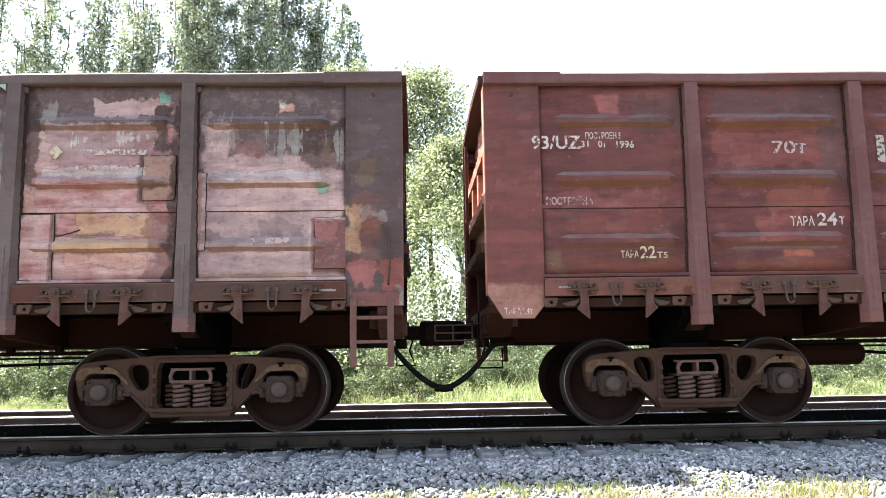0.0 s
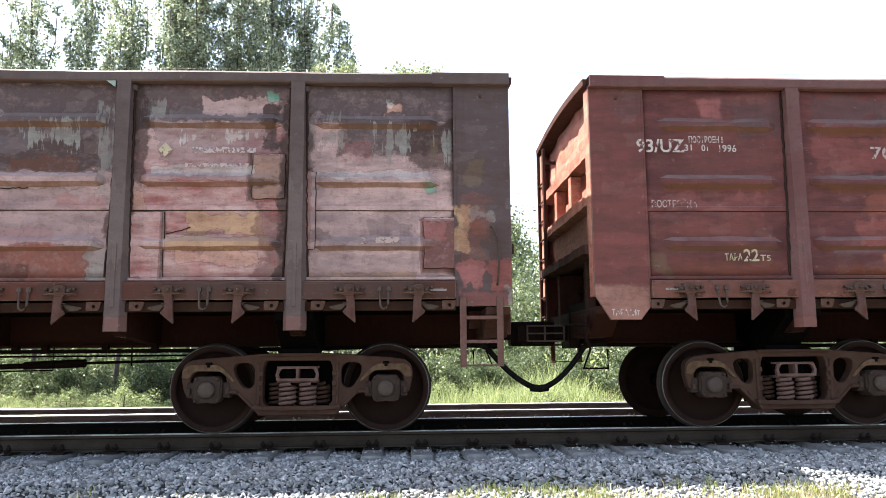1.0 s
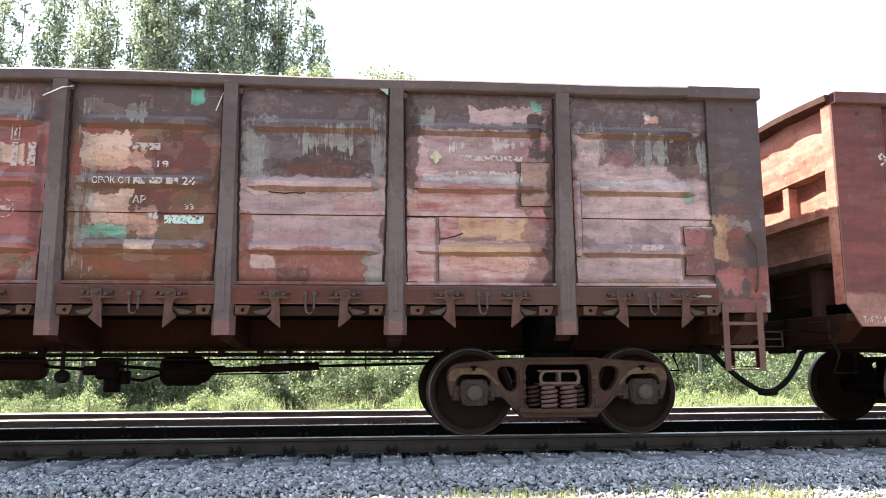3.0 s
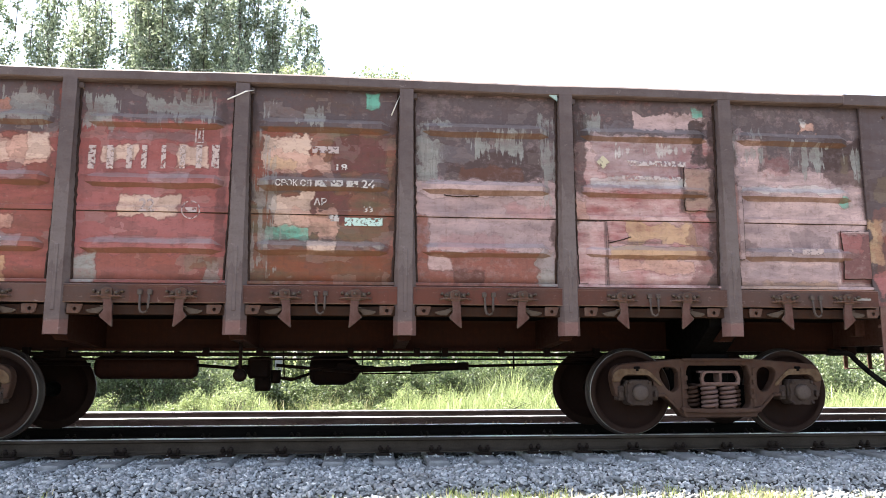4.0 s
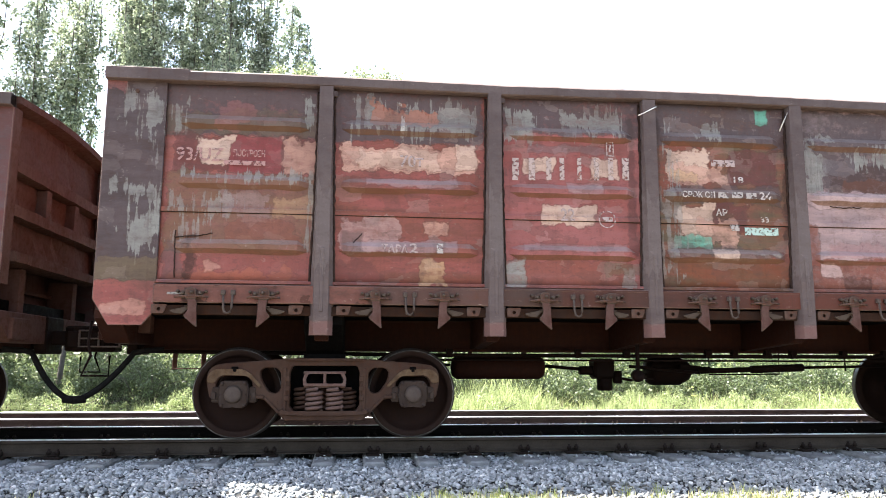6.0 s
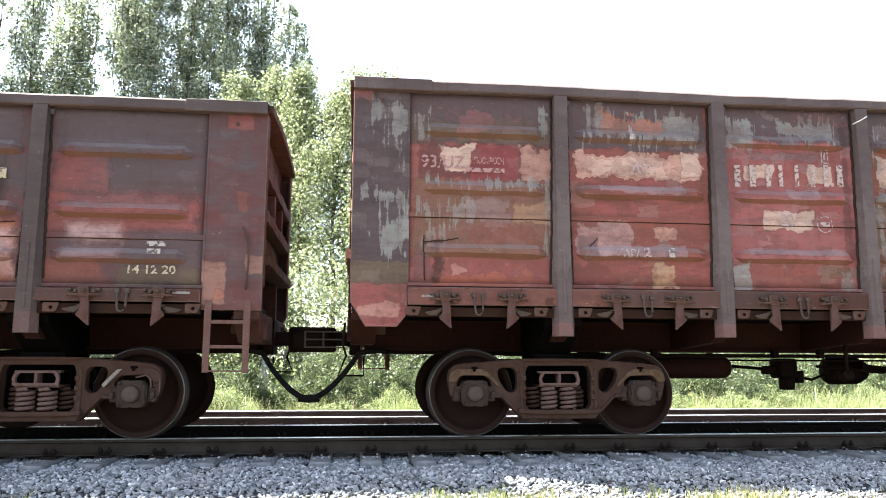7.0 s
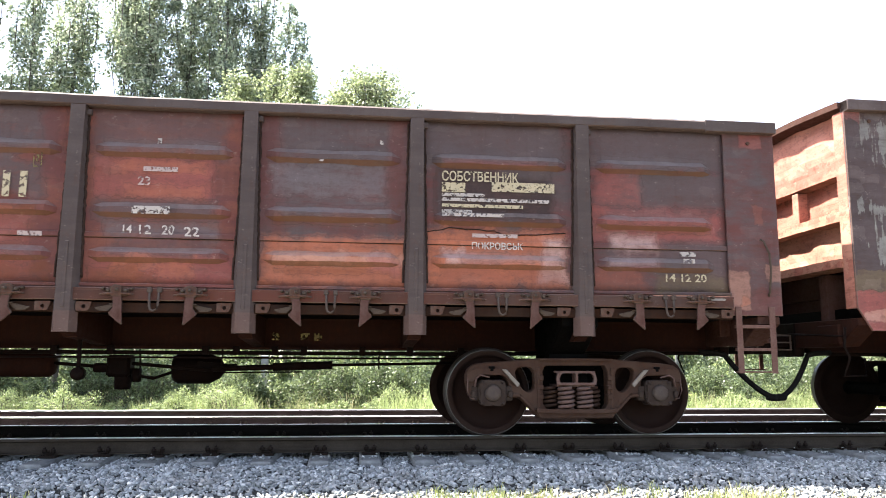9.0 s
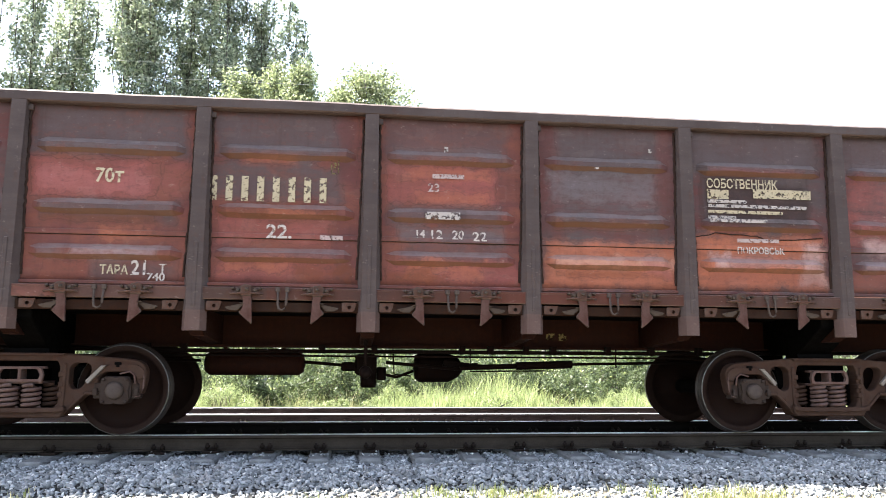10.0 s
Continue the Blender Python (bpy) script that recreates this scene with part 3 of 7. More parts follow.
def make_ballast():
    rng = random.Random(4)
    places = []
    mat = stone_material()
    # near shoulder: dense, from under the rail down the slope
    for i in range(46000):
        x, y = rng.uniform(-7.2, 8.2), 6.2 + 2.35 * rng.random() ** 0.85
        if y < 6.8 and rng.random() > (y - 6.15) / 0.65:
            continue
        size = rng.choice((0.034, 0.040, 0.046, 0.051, 0.056, 0.062, 0.068, 0.078))
        off = (x + 0.3545) / 0.5445
        off = abs(off - round(off)) * 0.5445
        if off < 0.12 and y > TRACK_Y - 1.33:
            if rng.random() < (0.985 if y > TRACK_Y - 1.2 else 0.75):
                continue
            places.append((x, y, -0.173 + 0.2 * size, size * 0.6))
            continue
        sink = 0.012 if off < 0.15 and y > TRACK_Y - 1.65 else 0.0
        places.append((x, y, ground_z(x, y) + rng.uniform(-0.006, 0.010) - sink, size))
    tagged(stone_cloud("ballast_gravel", places, mat, 5), "loose grey crushed granite ballast beside the rail", "gravel", kind="stuff")
    places = []
    for i in range(7000):
        x, y = rng.uniform(-9.5, 11), rng.uniform(8.5, 12.3)
        off = (x + 0.3545) / 0.5445
        off = abs(off - round(off)) * 0.5445
        if off < 0.12 and y < TRACK_Y + 1.33:
            continue
        size = rng.choice((0.04, 0.05, 0.06, 0.07))
        places.append((x, y, ground_z(x, y) + rng.uniform(-0.005, 0.02), size))
    # oily stone, darkened to near black for the shade under the train
    dark = plain("oily_shaded_granite", (0.006, 0.005, 0.0042), (0.015, 0.0125, 0.010), 0.9, 0, 3, 60, 0.3)
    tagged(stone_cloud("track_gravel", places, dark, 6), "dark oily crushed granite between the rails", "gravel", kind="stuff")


# ---- bogies ----
AXLE_Z = 0.47


def coil(bm, cx, cy, z0, z1, r, wire, turns):
    n = int(turns * 12)
    path = [(cx + r * math.cos(2 * math.pi * i / 12), cy + r * math.sin(2 * math.pi * i / 12), z0 + wire + (z1 - z0 - 2 * wire) * i / n) for i in range(n + 1)]
    tube(bm, path, wire, 6)


def side_frame_mesh():
    """Cast side frame of a three-piece bogie, in x and z about the bogie's middle, facing -y."""
    bm = bmesh.new()
    half = [(0.31, 0.842), (0.54, 0.826), (0.78, 0.806), (1.0, 0.789), (1.12, 0.772), (1.185, 0.725), (1.207, 0.66), (1.205, 0.58), (1.172, 0.43), (1.122, 0.425),
            (1.108, 0.60), (1.06, 0.655), (0.80, 0.655), (0.745, 0.60), (0.735, 0.425), (0.62, 0.415), (0.47, 0.265), (0.40, 0.20)]
    arch = [(-x, z) for x, z in reversed(half)] + half
    right = rounded([(0.452, 0.69), (0.50, 0.742), (0.63, 0.742), (0.672, 0.70), (0.655, 0.61), (0.575, 0.49), (0.505, 0.472), (0.452, 0.52)], 0.035)
    left = [(-x, z) for x, z in reversed(right)]
    mid = rounded([(-0.335, 0.762), (0.335, 0.762), (0.362, 0.70), (0.362, 0.345), (0.31, 0.285), (-0.31, 0.285), (-0.362, 0.345), (-0.362, 0.70)], 0.02)
    ring_plate(bm, rounded(arch, 0.025, 2), [left, right, mid], -1.09, -0.95)
    bmesh.ops.bevel(bm, geom=[e for e in bm.edges if len(e.link_faces) == 2 and e.calc_face_angle(0) > 0.9], offset=0.010, segments=1, affect="EDGES", profile=0.5)
    # top flange, lower spring seat with its lip, wear lugs on the columns
    prism(bm, [(-0.42, 0.838), (0.42, 0.838), (0.40, 0.812), (-0.40, 0.812)], -1.125, -0.92, "y", bevel=0.006)
    prism(bm, [(-0.40, 0.20), (0.40, 0.20), (0.44, 0.262), (0.43, 0.282), (-0.43, 0.282), (-0.44, 0.262)], -1.125, -0.87, "y", bevel=0.01)
    prism(bm, [(-0.445, 0.262), (-0.20, 0.262), (-0.16, 0.245), (-0.11, 0.262), (0.11, 0.262), (0.16, 0.245), (0.20, 0.262), (0.445, 0.262), (0.455, 0.30), (0.43, 0.318), (0.38, 0.292), (-0.38, 0.292), (-0.43, 0.318), (-0.455, 0.30)], -1.165, -1.085, "y", bevel=0.006)
    for sx in (-1, 1):
        for dz in (0.40, 0.50, 0.60):
            box(bm, sx * 0.385 - 0.026, sx * 0.385 + 0.026, -1.115, -0.98, dz, dz + 0.055, 0.008)
        # raised ribs along the arms and beside the window
        prism(bm, [(sx * x, z) for x, z in ((0.44, 0.28), (0.475, 0.272), (0.625, 0.425), (0.61, 0.448))], -1.112, -1.07, "y", bevel=0.006)
        prism(bm, [(sx * x, z) for x, z in ((0.392, 0.30), (0.425, 0.30), (0.43, 0.74), (0.395, 0.74))], -1.108, -1.07, "y", bevel=0.006)
        box(bm, min(sx * 0.62, sx * 0.76), max(sx * 0.62, sx * 0.76), -1.12, -1.0, 0.425, 0.462, 0.008)
        tube(bm, [(sx * 0.50, -1.10, 0.38), (sx * 0.50, -1.08, 0.38)], 0.022, 8)
    return bm


def bolster_end_mesh():
    bm = bmesh.new()
    outer = [(-0.215, 0.555), (-0.225, 0.62), (-0.205, 0.685), (-0.17, 0.702), (0.17, 0.702), (0.205, 0.685), (0.225, 0.62), (0.215, 0.555)]
    h1 = rounded([(-0.185, 0.580), (-0.196, 0.625), (-0.165, 0.680), (-0.013, 0.680), (-0.013, 0.580)], 0.012, 2)
    h2 = [(-x, z) for x, z in reversed(h1)]
    ring_plate(bm, outer, [h1, h2], -1.15, -1.11)
    box(bm, -0.21, 0.21, -1.11, 1.11, 0.535, 0.56, 0.004)
    box(bm, -0.22, 0.22, -1.11, -1.02, 0.682, 0.705, 0.004)
    box(bm, -0.013, 0.013, -1.11, -1.0, 0.56, 0.685, 0.004)
    box(bm, -0.22, 0.22, 1.11, 1.15, 0.535, 0.69, 0.01)
    lathe(bm, [(0.15, 0.70), (0.15, 0.80)], 20, "z")
    return bm


def axle_box_mesh():
    """Box with its round bolted cover; the axle runs along y, the cover faces -y."""
    bm = bmesh.new()
    body = rounded([(-0.150, -0.06), (-0.150, 0.09), (-0.115, 0.138), (0.115, 0.138), (0.150, 0.09), (0.150, -0.06), (0.11, -0.135), (-0.11, -0.135)], 0.02, 2)
    prism(bm, body, -1.13, -0.93, "y", bevel=0.010)
    flange = [(0.172 * math.cos(a), 0.168 * math.sin(a)) if k else (0.128 * math.cos(a), 0.128 * math.sin(a)) for a, k in ((math.radians(d), d % 90 > 30 and d % 90 < 60) for d in (-10, 0, 10, 34, 45, 56, 80, 90, 100, 124, 135, 146, 170, 180, 190, 214, 225, 236, 260, 270, 280, 304, 315, 326))]
    prism(bm, flange, -1.16, -1.125, "y", bevel=0.007)
    lathe(bm, [(0.0, -1.218), (0.060, -1.215), (0.078, -1.206), (0.086, -1.19), (0.090, -1.155)], 24, "y", 1)
    for sx in (-1, 1):
        for sz in (-1, 1):
            lathe(bm, [(0.0, -1.182), (0.019, -1.180), (0.021, -1.155)], 6, "y", 0, (sx * 0.112, 0, sz * 0.110))
        box(bm, sx * 0.185 - 0.04, sx * 0.185 + 0.04, -1.10, -0.95, -0.085, 0.075, 0.012)
        box(bm, sx * 0.20 - 0.022, sx * 0.20 + 0.022, -1.135, -1.09, -0.05, 0.02, 0.006)
    return bm


def arch_mesh():
    """Dusty lip round the opening over an axle box and down the arm, in x and z about the axle; +x is outward."""
    bm = bmesh.new()
    edge = [(0.282, 0.12), (0.262, 0.205), (0.20, 0.252), (-0.09, 0.252), (-0.175, 0.195), (-0.285, 0.075), (-0.262, 0.055), (-0.165, 0.150), (-0.122, 0.192), (0.132, 0.192), (0.188, 0.145), (0.20, 0.10)]
    prism(bm, rounded(edge, 0.02, 2), -1.108, -1.06, "y", bevel=0.007)
    return bm


def stay_mesh():
    """Pale stay along the inner arm."""
    bm = bmesh.new()
    prism(bm, rounded([(-0.105, 0.245), (-0.155, 0.245), (-0.30, 0.09), (-0.275, 0.055)], 0.01, 2), -1.135, -1.10, "y", bevel=0.004)
    return bm


def bow_mesh():
    """Thin bent rod round the outer side of an axle box."""
    bm = bmesh.new()
    tube(bm, [(0.03, -1.12, 0.16), (0.13, -1.13, 0.185), (0.175, -1.135, 0.15), (0.19, -1.135, 0.06)], 0.010, 6)
    tube(bm, [(0.262, -1.10, 0.16), (0.268, -1.12, 0.02), (0.24, -1.12, -0.06), (0.19, -1.12, -0.07)], 0.008, 6)
    return bm


def wheel_mesh():
    """Solid rolled wheel, outer face towards -y, with its flange on the inner side."""
    bm = bmesh.new()
    y = -0.80
    prof = [(0.0, y - 0.075), (0.10, y - 0.075), (0.125, y - 0.06), (0.135, y - 0.02), (0.20, y + 0.012), (0.33, y + 0.010), (0.385, y - 0.02), (0.398, y - 0.055), (0.402, y - 0.064), (0.456, y - 0.066), (0.465, y - 0.060),
            (0.470, y + 0.02), (0.472, y + 0.035), (0.488, y + 0.046), (0.491, y + 0.055), (0.485, y + 0.066), (0.40, y + 0.066), (0.385, y + 0.06), (0.36, y + 0.03), (0.16, y + 0.04), (0.13, y + 0.10), (0.0, y + 0.10)]
    mats = [0, 0, 0, 0, 0, 0, 0, 1, 1, 3, 2, 2, 2, 1, 1, 1, 0, 0, 0, 0, 0]
    lathe(bm, prof, 64, "y", mats)
    return bm


def make_wheelset(wagon, x):
    bm = bmesh.new()
    lathe(bm, [(0.06, -1.05), (0.065, -0.95), (0.095, -0.92), (0.097, -0.72), (0.083, -0.6), (0.08, 0.6), (0.097, 0.72), (0.095, 0.92), (0.065, 0.95), (0.06, 1.05)], 20, "y")
    axle = part("wheelset", bm, M_BLACK, wagon, "steel axle with two solid wheels", pose(x, 0, AXLE_Z))
    w = part("wheel", wheel_mesh(), (M_WHEEL, M_RIM, M_TREAD, M_EDGE), axle, "rusty brown solid steel wheel with a bright tread")
    from_mesh("wheel", w.data, axle, at=pose(0, 0, 0, 0, 0, 180))
    return axle


SHARED = {}


def shared(key, build, mats):
    """One mesh for all alike parts."""
    if key not in SHARED:
        bm = build()
        bmesh.ops.recalc_face_normals(bm, faces=bm.faces)
        me = bpy.data.meshes.new(key)
        bm.to_mesh(me)
        bm.free()
        for m in mats:
            me.materials.append(m)
        SHARED[key] = me
    return SHARED[key]


def spring_mesh():
    bm = bmesh.new()
    coil(bm, 0, 0, 0.275, 0.545, 0.076, 0.020, 4.9)
    return bm


def make_bogie(wagon, x, wheels, stays):
    bolster = from_mesh("bogie", shared("bolster", bolster_end_mesh, (M_SPRING,)), wagon, "three-piece cast steel bogie, dusty brown", pose(x, 0, 0))
    for turn in (0, 180):
        m = pose(0, 0, 0, 0, 0, turn)
        from_mesh("side_frame", shared("side_frame", side_frame_mesh, (M_FRAME,)), bolster, "dusty cast steel side frame", m)
        for sx in (-1, 1):
            at = m @ pose(sx * 0.925, 0, 0.475) @ Matrix.Diagonal((sx, 1, 1, 1))
            from_mesh("pedestal_arch", shared("arch%d" % stays, arch_mesh, (M_FRAME if stays else M_ARCH,)), bolster, "" if stays else "ochre dusted lip over the axle box", at)
            if stays:
                from_mesh("arm_stay", shared("stay", stay_mesh, (M_STAY,)), bolster, "pale worn stay along the arm", at)
                from_mesh("bent_rod", shared("bow", bow_mesh, (M_SPRING,)), bolster, "", at)
            # black blocks stand in for the dark slot cut in the frame
            bm = bmesh.new()
            box(bm, -0.034, 0.034, -1.112, -1.05, 0.722, 0.752, 0.006)
            box(bm, -0.017, 0.017, -1.114, -1.05, 0.70, 0.730, 0.004)
            part("frame_lug", bm, M_BLACK, bolster, at=m @ pose(sx * 0.925, 0, 0))
            from_mesh("axle_box", shared("axle_box", axle_box_mesh, (M_BOX, M_CAP)), bolster, "axle box with a round bolted cover", m @ pose(sx * 0.925, 0, AXLE_Z))
        # rear springs take a darker steel: shade behind the front pair put in
        for px, py in ((-0.105, -1.08), (0.105, -1.08), (-0.24, -0.91), (0.24, -0.91), (0.0, -0.88)):
            from_mesh("coil_spring", shared("spring%d" % (py < -1), spring_mesh, (M_SPRING if py < -1 else M_FRAME,)), bolster, at=m @ pose(px, py, 0))
    # black fill added behind holes and springs, where only dark depth shows
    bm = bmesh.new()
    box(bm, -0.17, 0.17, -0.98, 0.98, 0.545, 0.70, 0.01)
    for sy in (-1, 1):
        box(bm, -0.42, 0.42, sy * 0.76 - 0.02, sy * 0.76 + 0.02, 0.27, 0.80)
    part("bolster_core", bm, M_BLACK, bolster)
    bm = bmesh.new()
    tube(bm, [(-0.62, 0, 0.42), (-0.60, -0.75, 0.40)], 0.03, 6)
    tube(bm, [(-0.62, 0, 0.42), (-0.60, 0.75, 0.40)], 0.03, 6)
    tube(bm, [(0.62, 0, 0.42), (0.60, -0.75, 0.40)], 0.03, 6)
    tube(bm, [(0.62, 0, 0.42), (0.60, 0.75, 0.40)], 0.03, 6)
    tube(bm, [(-0.6, 0.05, 0.45), (0.6, 0.05, 0.45)], 0.025, 6)
    for sx in (-1, 1):
        for sy in (-1, 1):
            prism(bm, [(sx * 0.44, 0.30), (sx * 0.41, 0.42), (sx * 0.43, 0.54), (sx * 0.38, 0.54), (sx * 0.36, 0.42), (sx * 0.39, 0.30)], sy * 0.80 - 0.04, sy * 0.80 + 0.04, "y")
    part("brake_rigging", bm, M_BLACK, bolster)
    for sx in (-1, 1):
        wheels.append((make_wheelset(wagon, x + sx * 0.925), x + sx * 0.925))


# ---- wagon bodies ----
HALF_LEN = 6.575
POSTS = (-4.35, -2.565, -0.85, 0.85, 2.565, 4.35)
EDGES = (-5.99,) + POSTS + (5.99,)
WALL_Y = -1.46


def panel_mesh(w, z0, z1, seed):
    """Side panel: a slightly dented sheet."""
    bm = bmesh.new()
    nx, nz = 14, 18
    front = [[bm.verts.new((-w / 2 + w * i / nx, WALL_Y + 0.015 * noise.noise((i * 0.35 + seed * 7, j * 0.3, seed)) * min(1, i, nx - i), z0 + (z1 - z0) * j / nz)) for i in range(nx + 1)] for j in range(nz + 1)]
    for j in range(nz):
        for i in range(nx):
            f = bm.faces.new((front[j][i], front[j][i + 1], front[j + 1][i + 1], front[j + 1][i]))
            f.smooth = True
    ext = bmesh.ops.extrude_face_region(bm, geom=bm.faces[:])
    bmesh.ops.translate(bm, verts=[v for v in ext["geom"] if isinstance(v, bmesh.types.BMVert)], vec=(0, 0.03, 0))
    return bm


def rib_mesh(w, zc, seed):
    """One pressed rib: a shallow ridge with sloping ends, a little bent."""
    bm = bmesh.new()
    rng = random.Random(seed * 31 + int(zc * 100))
    a, b = -w / 2 + 0.27, w / 2 - 0.27
    y0 = WALL_Y + 0.012
    n = 6
    rows = []
    for i in range(n + 3):
        if i in (0, n + 2):
            x = a - 0.11 if i == 0 else b + 0.11
            rows.append([(x, y0, zc + 0.05), (x, y0 - 0.004, zc + 0.01), (x, y0 - 0.004, zc - 0.02), (x, y0, zc - 0.05)])
        else:
            x = a + (b - a) * (i - 1) / n
            d = WALL_Y - 0.055 + rng.uniform(-0.008, 0.012)
            rows.append([(x, y0, zc + 0.088), (x, d, zc + 0.022 + rng.uniform(-0.006, 0.006)), (x, d, zc - 0.03 + rng.uniform(-0.006, 0.006)), (x, y0, zc - 0.085)])
    vs = [[bm.verts.new(p) for p in r] for r in rows]
    for p, q in zip(vs, vs[1:]):
        for k in range(3):
            bm.faces.new((p[k], q[k], q[k + 1], p[k + 1]))
    return bm


def strip_mesh(w, z0, z1, out):
    bm = bmesh.new()
    box(bm, -w / 2, w / 2, WALL_Y - out, WALL_Y + 0.02, z0, z1, 0.003)
    return bm


def post_mesh(top):
    """Pressed post, a flat-topped hat section, that hangs below the sill."""
    bm = bmesh.new()
    lo, hi = 1.068, top
    wide, face = 0.117, 0.058
    rows = [(lo, -1.57, 1.0), (1.35, -1.575, 1.0), (1.62, -1.575, 0.98), (2.2, -1.57, 0.82), (hi, -1.56, 0.62)]
    rings = []
    for z, yf, k in rows:
        wb = wide * k if z > 1.6 else wide
        fc = face
        rings.append([bm.verts.new(p) for p in ((-wb, WALL_Y - 0.004, z), (-wb, WALL_Y - 0.016, z), (-fc - 0.012, yf, z), (fc + 0.012, yf, z), (wb, WALL_Y - 0.016, z), (wb, WALL_Y - 0.004, z))])
    for a, b in zip(rings, rings[1:]):
        for i in range(6):
            bm.faces.new((a[i], a[(i + 1) % 6], b[(i + 1) % 6], b[i]))
    bm.faces.new(rings[0])
    bm.faces.new(rings[-1])
    bmesh.ops.bevel(bm, geom=[e for e in bm.edges if e.calc_face_angle(0) > 0.3 and abs(e.verts[0].co.z - e.verts[1].co.z) > 0.1], offset=0.008, segments=1, affect="EDGES", profile=0.5, material=2)
    # a welded lug and a rivet row
    box(bm, wide * 0.60, wide * 0.60 + 0.045, WALL_Y - 0.05, WALL_Y - 0.005, hi - 0.09, hi - 0.03, 0.005)
    box(bm, -0.020, 0.020, -1.583, -1.565, 1.30, 1.95, 0.006)
    rng = random.Random(5)
    for sx in (-1, 1):
        path = []
        for i in range(41):
            z = 1.60 + (hi - 1.64) * i / 40
            edge = wide * (0.98 if z < 1.62 else 0.98 - 0.16 * (z - 1.62) / 0.58 if z < 2.2 else 0.82 - 0.20 * (z - 2.2) / (hi - 2.2))
            path.append((sx * (edge + 0.009 + rng.uniform(-0.006, 0.008)), WALL_Y - 0.012, z))
        tube(bm, path, 0.013, 5, 1)
    return bm


def latch_mesh(sx):
    """Bracket, bolts and the hanging pawl that holds a floor hatch. sx: the side to which its tip leans."""
    bm = bmesh.new()

    prism(bm, rounded([(-0.105, 1.42), (-0.115, 1.485), (-0.06, 1.515), (0.06, 1.505), (0.115, 1.49), (0.10, 1.42)], 0.015, 2), -1.572, -1.548, "y", bevel=0.005, edge=2)
    prism(bm, rounded([(sx * x, z) for x, z in ((-0.055, 1.41), (-0.06, 1.50), (-0.02, 1.528), (0.045, 1.515), (0.05, 1.41))], 0.012, 2), -1.606, -1.57, "y", bevel=0.006, edge=2)
    for bx, bz, r in ((-0.135, 1.487, 0.016), (-0.082, 1.468, 0.02), (0.082, 1.468, 0.02), (0.135, 1.487, 0.016), (sx * 0.005, 1.478, 0.018)):
        lathe(bm, [(0.0, -1.602), (r * 0.7, -1.600), (r, -1.588), (r, -1.548)] if abs(bx) > 0.02 else [(0.0, -1.628), (r, -1.622), (r, -1.60)], 8, "y", 2, (bx, 0, bz))
    tube(bm, [(-0.16, -1.575, 1.43), (-0.10, -1.60, 1.438), (0.10, -1.60, 1.438), (0.16, -1.575, 1.43)], 0.011, 6)
    pawl = [(-0.045, 1.43), (0.04, 1.43), (0.052, 1.37), (0.055, 1.28), (0.060, 1.20), (0.066, 1.145), (0.055, 1.138), (0.0, 1.185), (-0.066, 1.24), (-0.06, 1.258), (-0.02, 1.295), (-0.028, 1.35)]
    prism(bm, [(sx * x, z) for x, z in pawl], -1.60, -1.572, "y", mat=1, bevel=0.007, edge=2)
    lever = [(-0.012, 1.335), (-0.05, 1.338), (-0.125, 1.32), (-0.205, 1.303), (-0.20, 1.290), (-0.16, 1.270), (-0.085, 1.268), (-0.06, 1.30)]
    prism(bm, [(sx * x, z) for x, z in lever], -1.56, -1.535, "y", mat=2, bevel=0.004)
    box(bm, min(0, -sx * 0.06), max(0, -sx * 0.06), -1.60, -1.555, 1.336, 1.344, 0.002, 2)
    return bm


def ring_mesh():
    bm = bmesh.new()
    tube(bm, [(-0.045, -1.57, 1.475), (-0.04, -1.585, 1.33), (-0.03, -1.59, 1.29), (0.0, -1.592, 1.272), (0.03, -1.59, 1.29), (0.04, -1.585, 1.33), (0.045, -1.57, 1.475)], 0.0115, 8)
    box(bm, -0.07, -0.025, -1.585, -1.548, 1.455, 1.505, 0.006)
    box(bm, 0.025, 0.07, -1.585, -1.548, 1.455, 1.505, 0.006)
    return bm


def eye_plate_mesh():
    bm = bmesh.new()
    hole = [(0.02 * math.cos(a * math.pi / 4), 1.315 + 0.02 * math.sin(a * math.pi / 4)) for a in range(8)]
    ring_plate(bm, rounded([(-0.075, 1.272), (-0.075, 1.362), (0.075, 1.362), (0.05, 1.285), (0.035, 1.272)], 0.012, 2), [hole], -1.535, -1.515)
    return bm


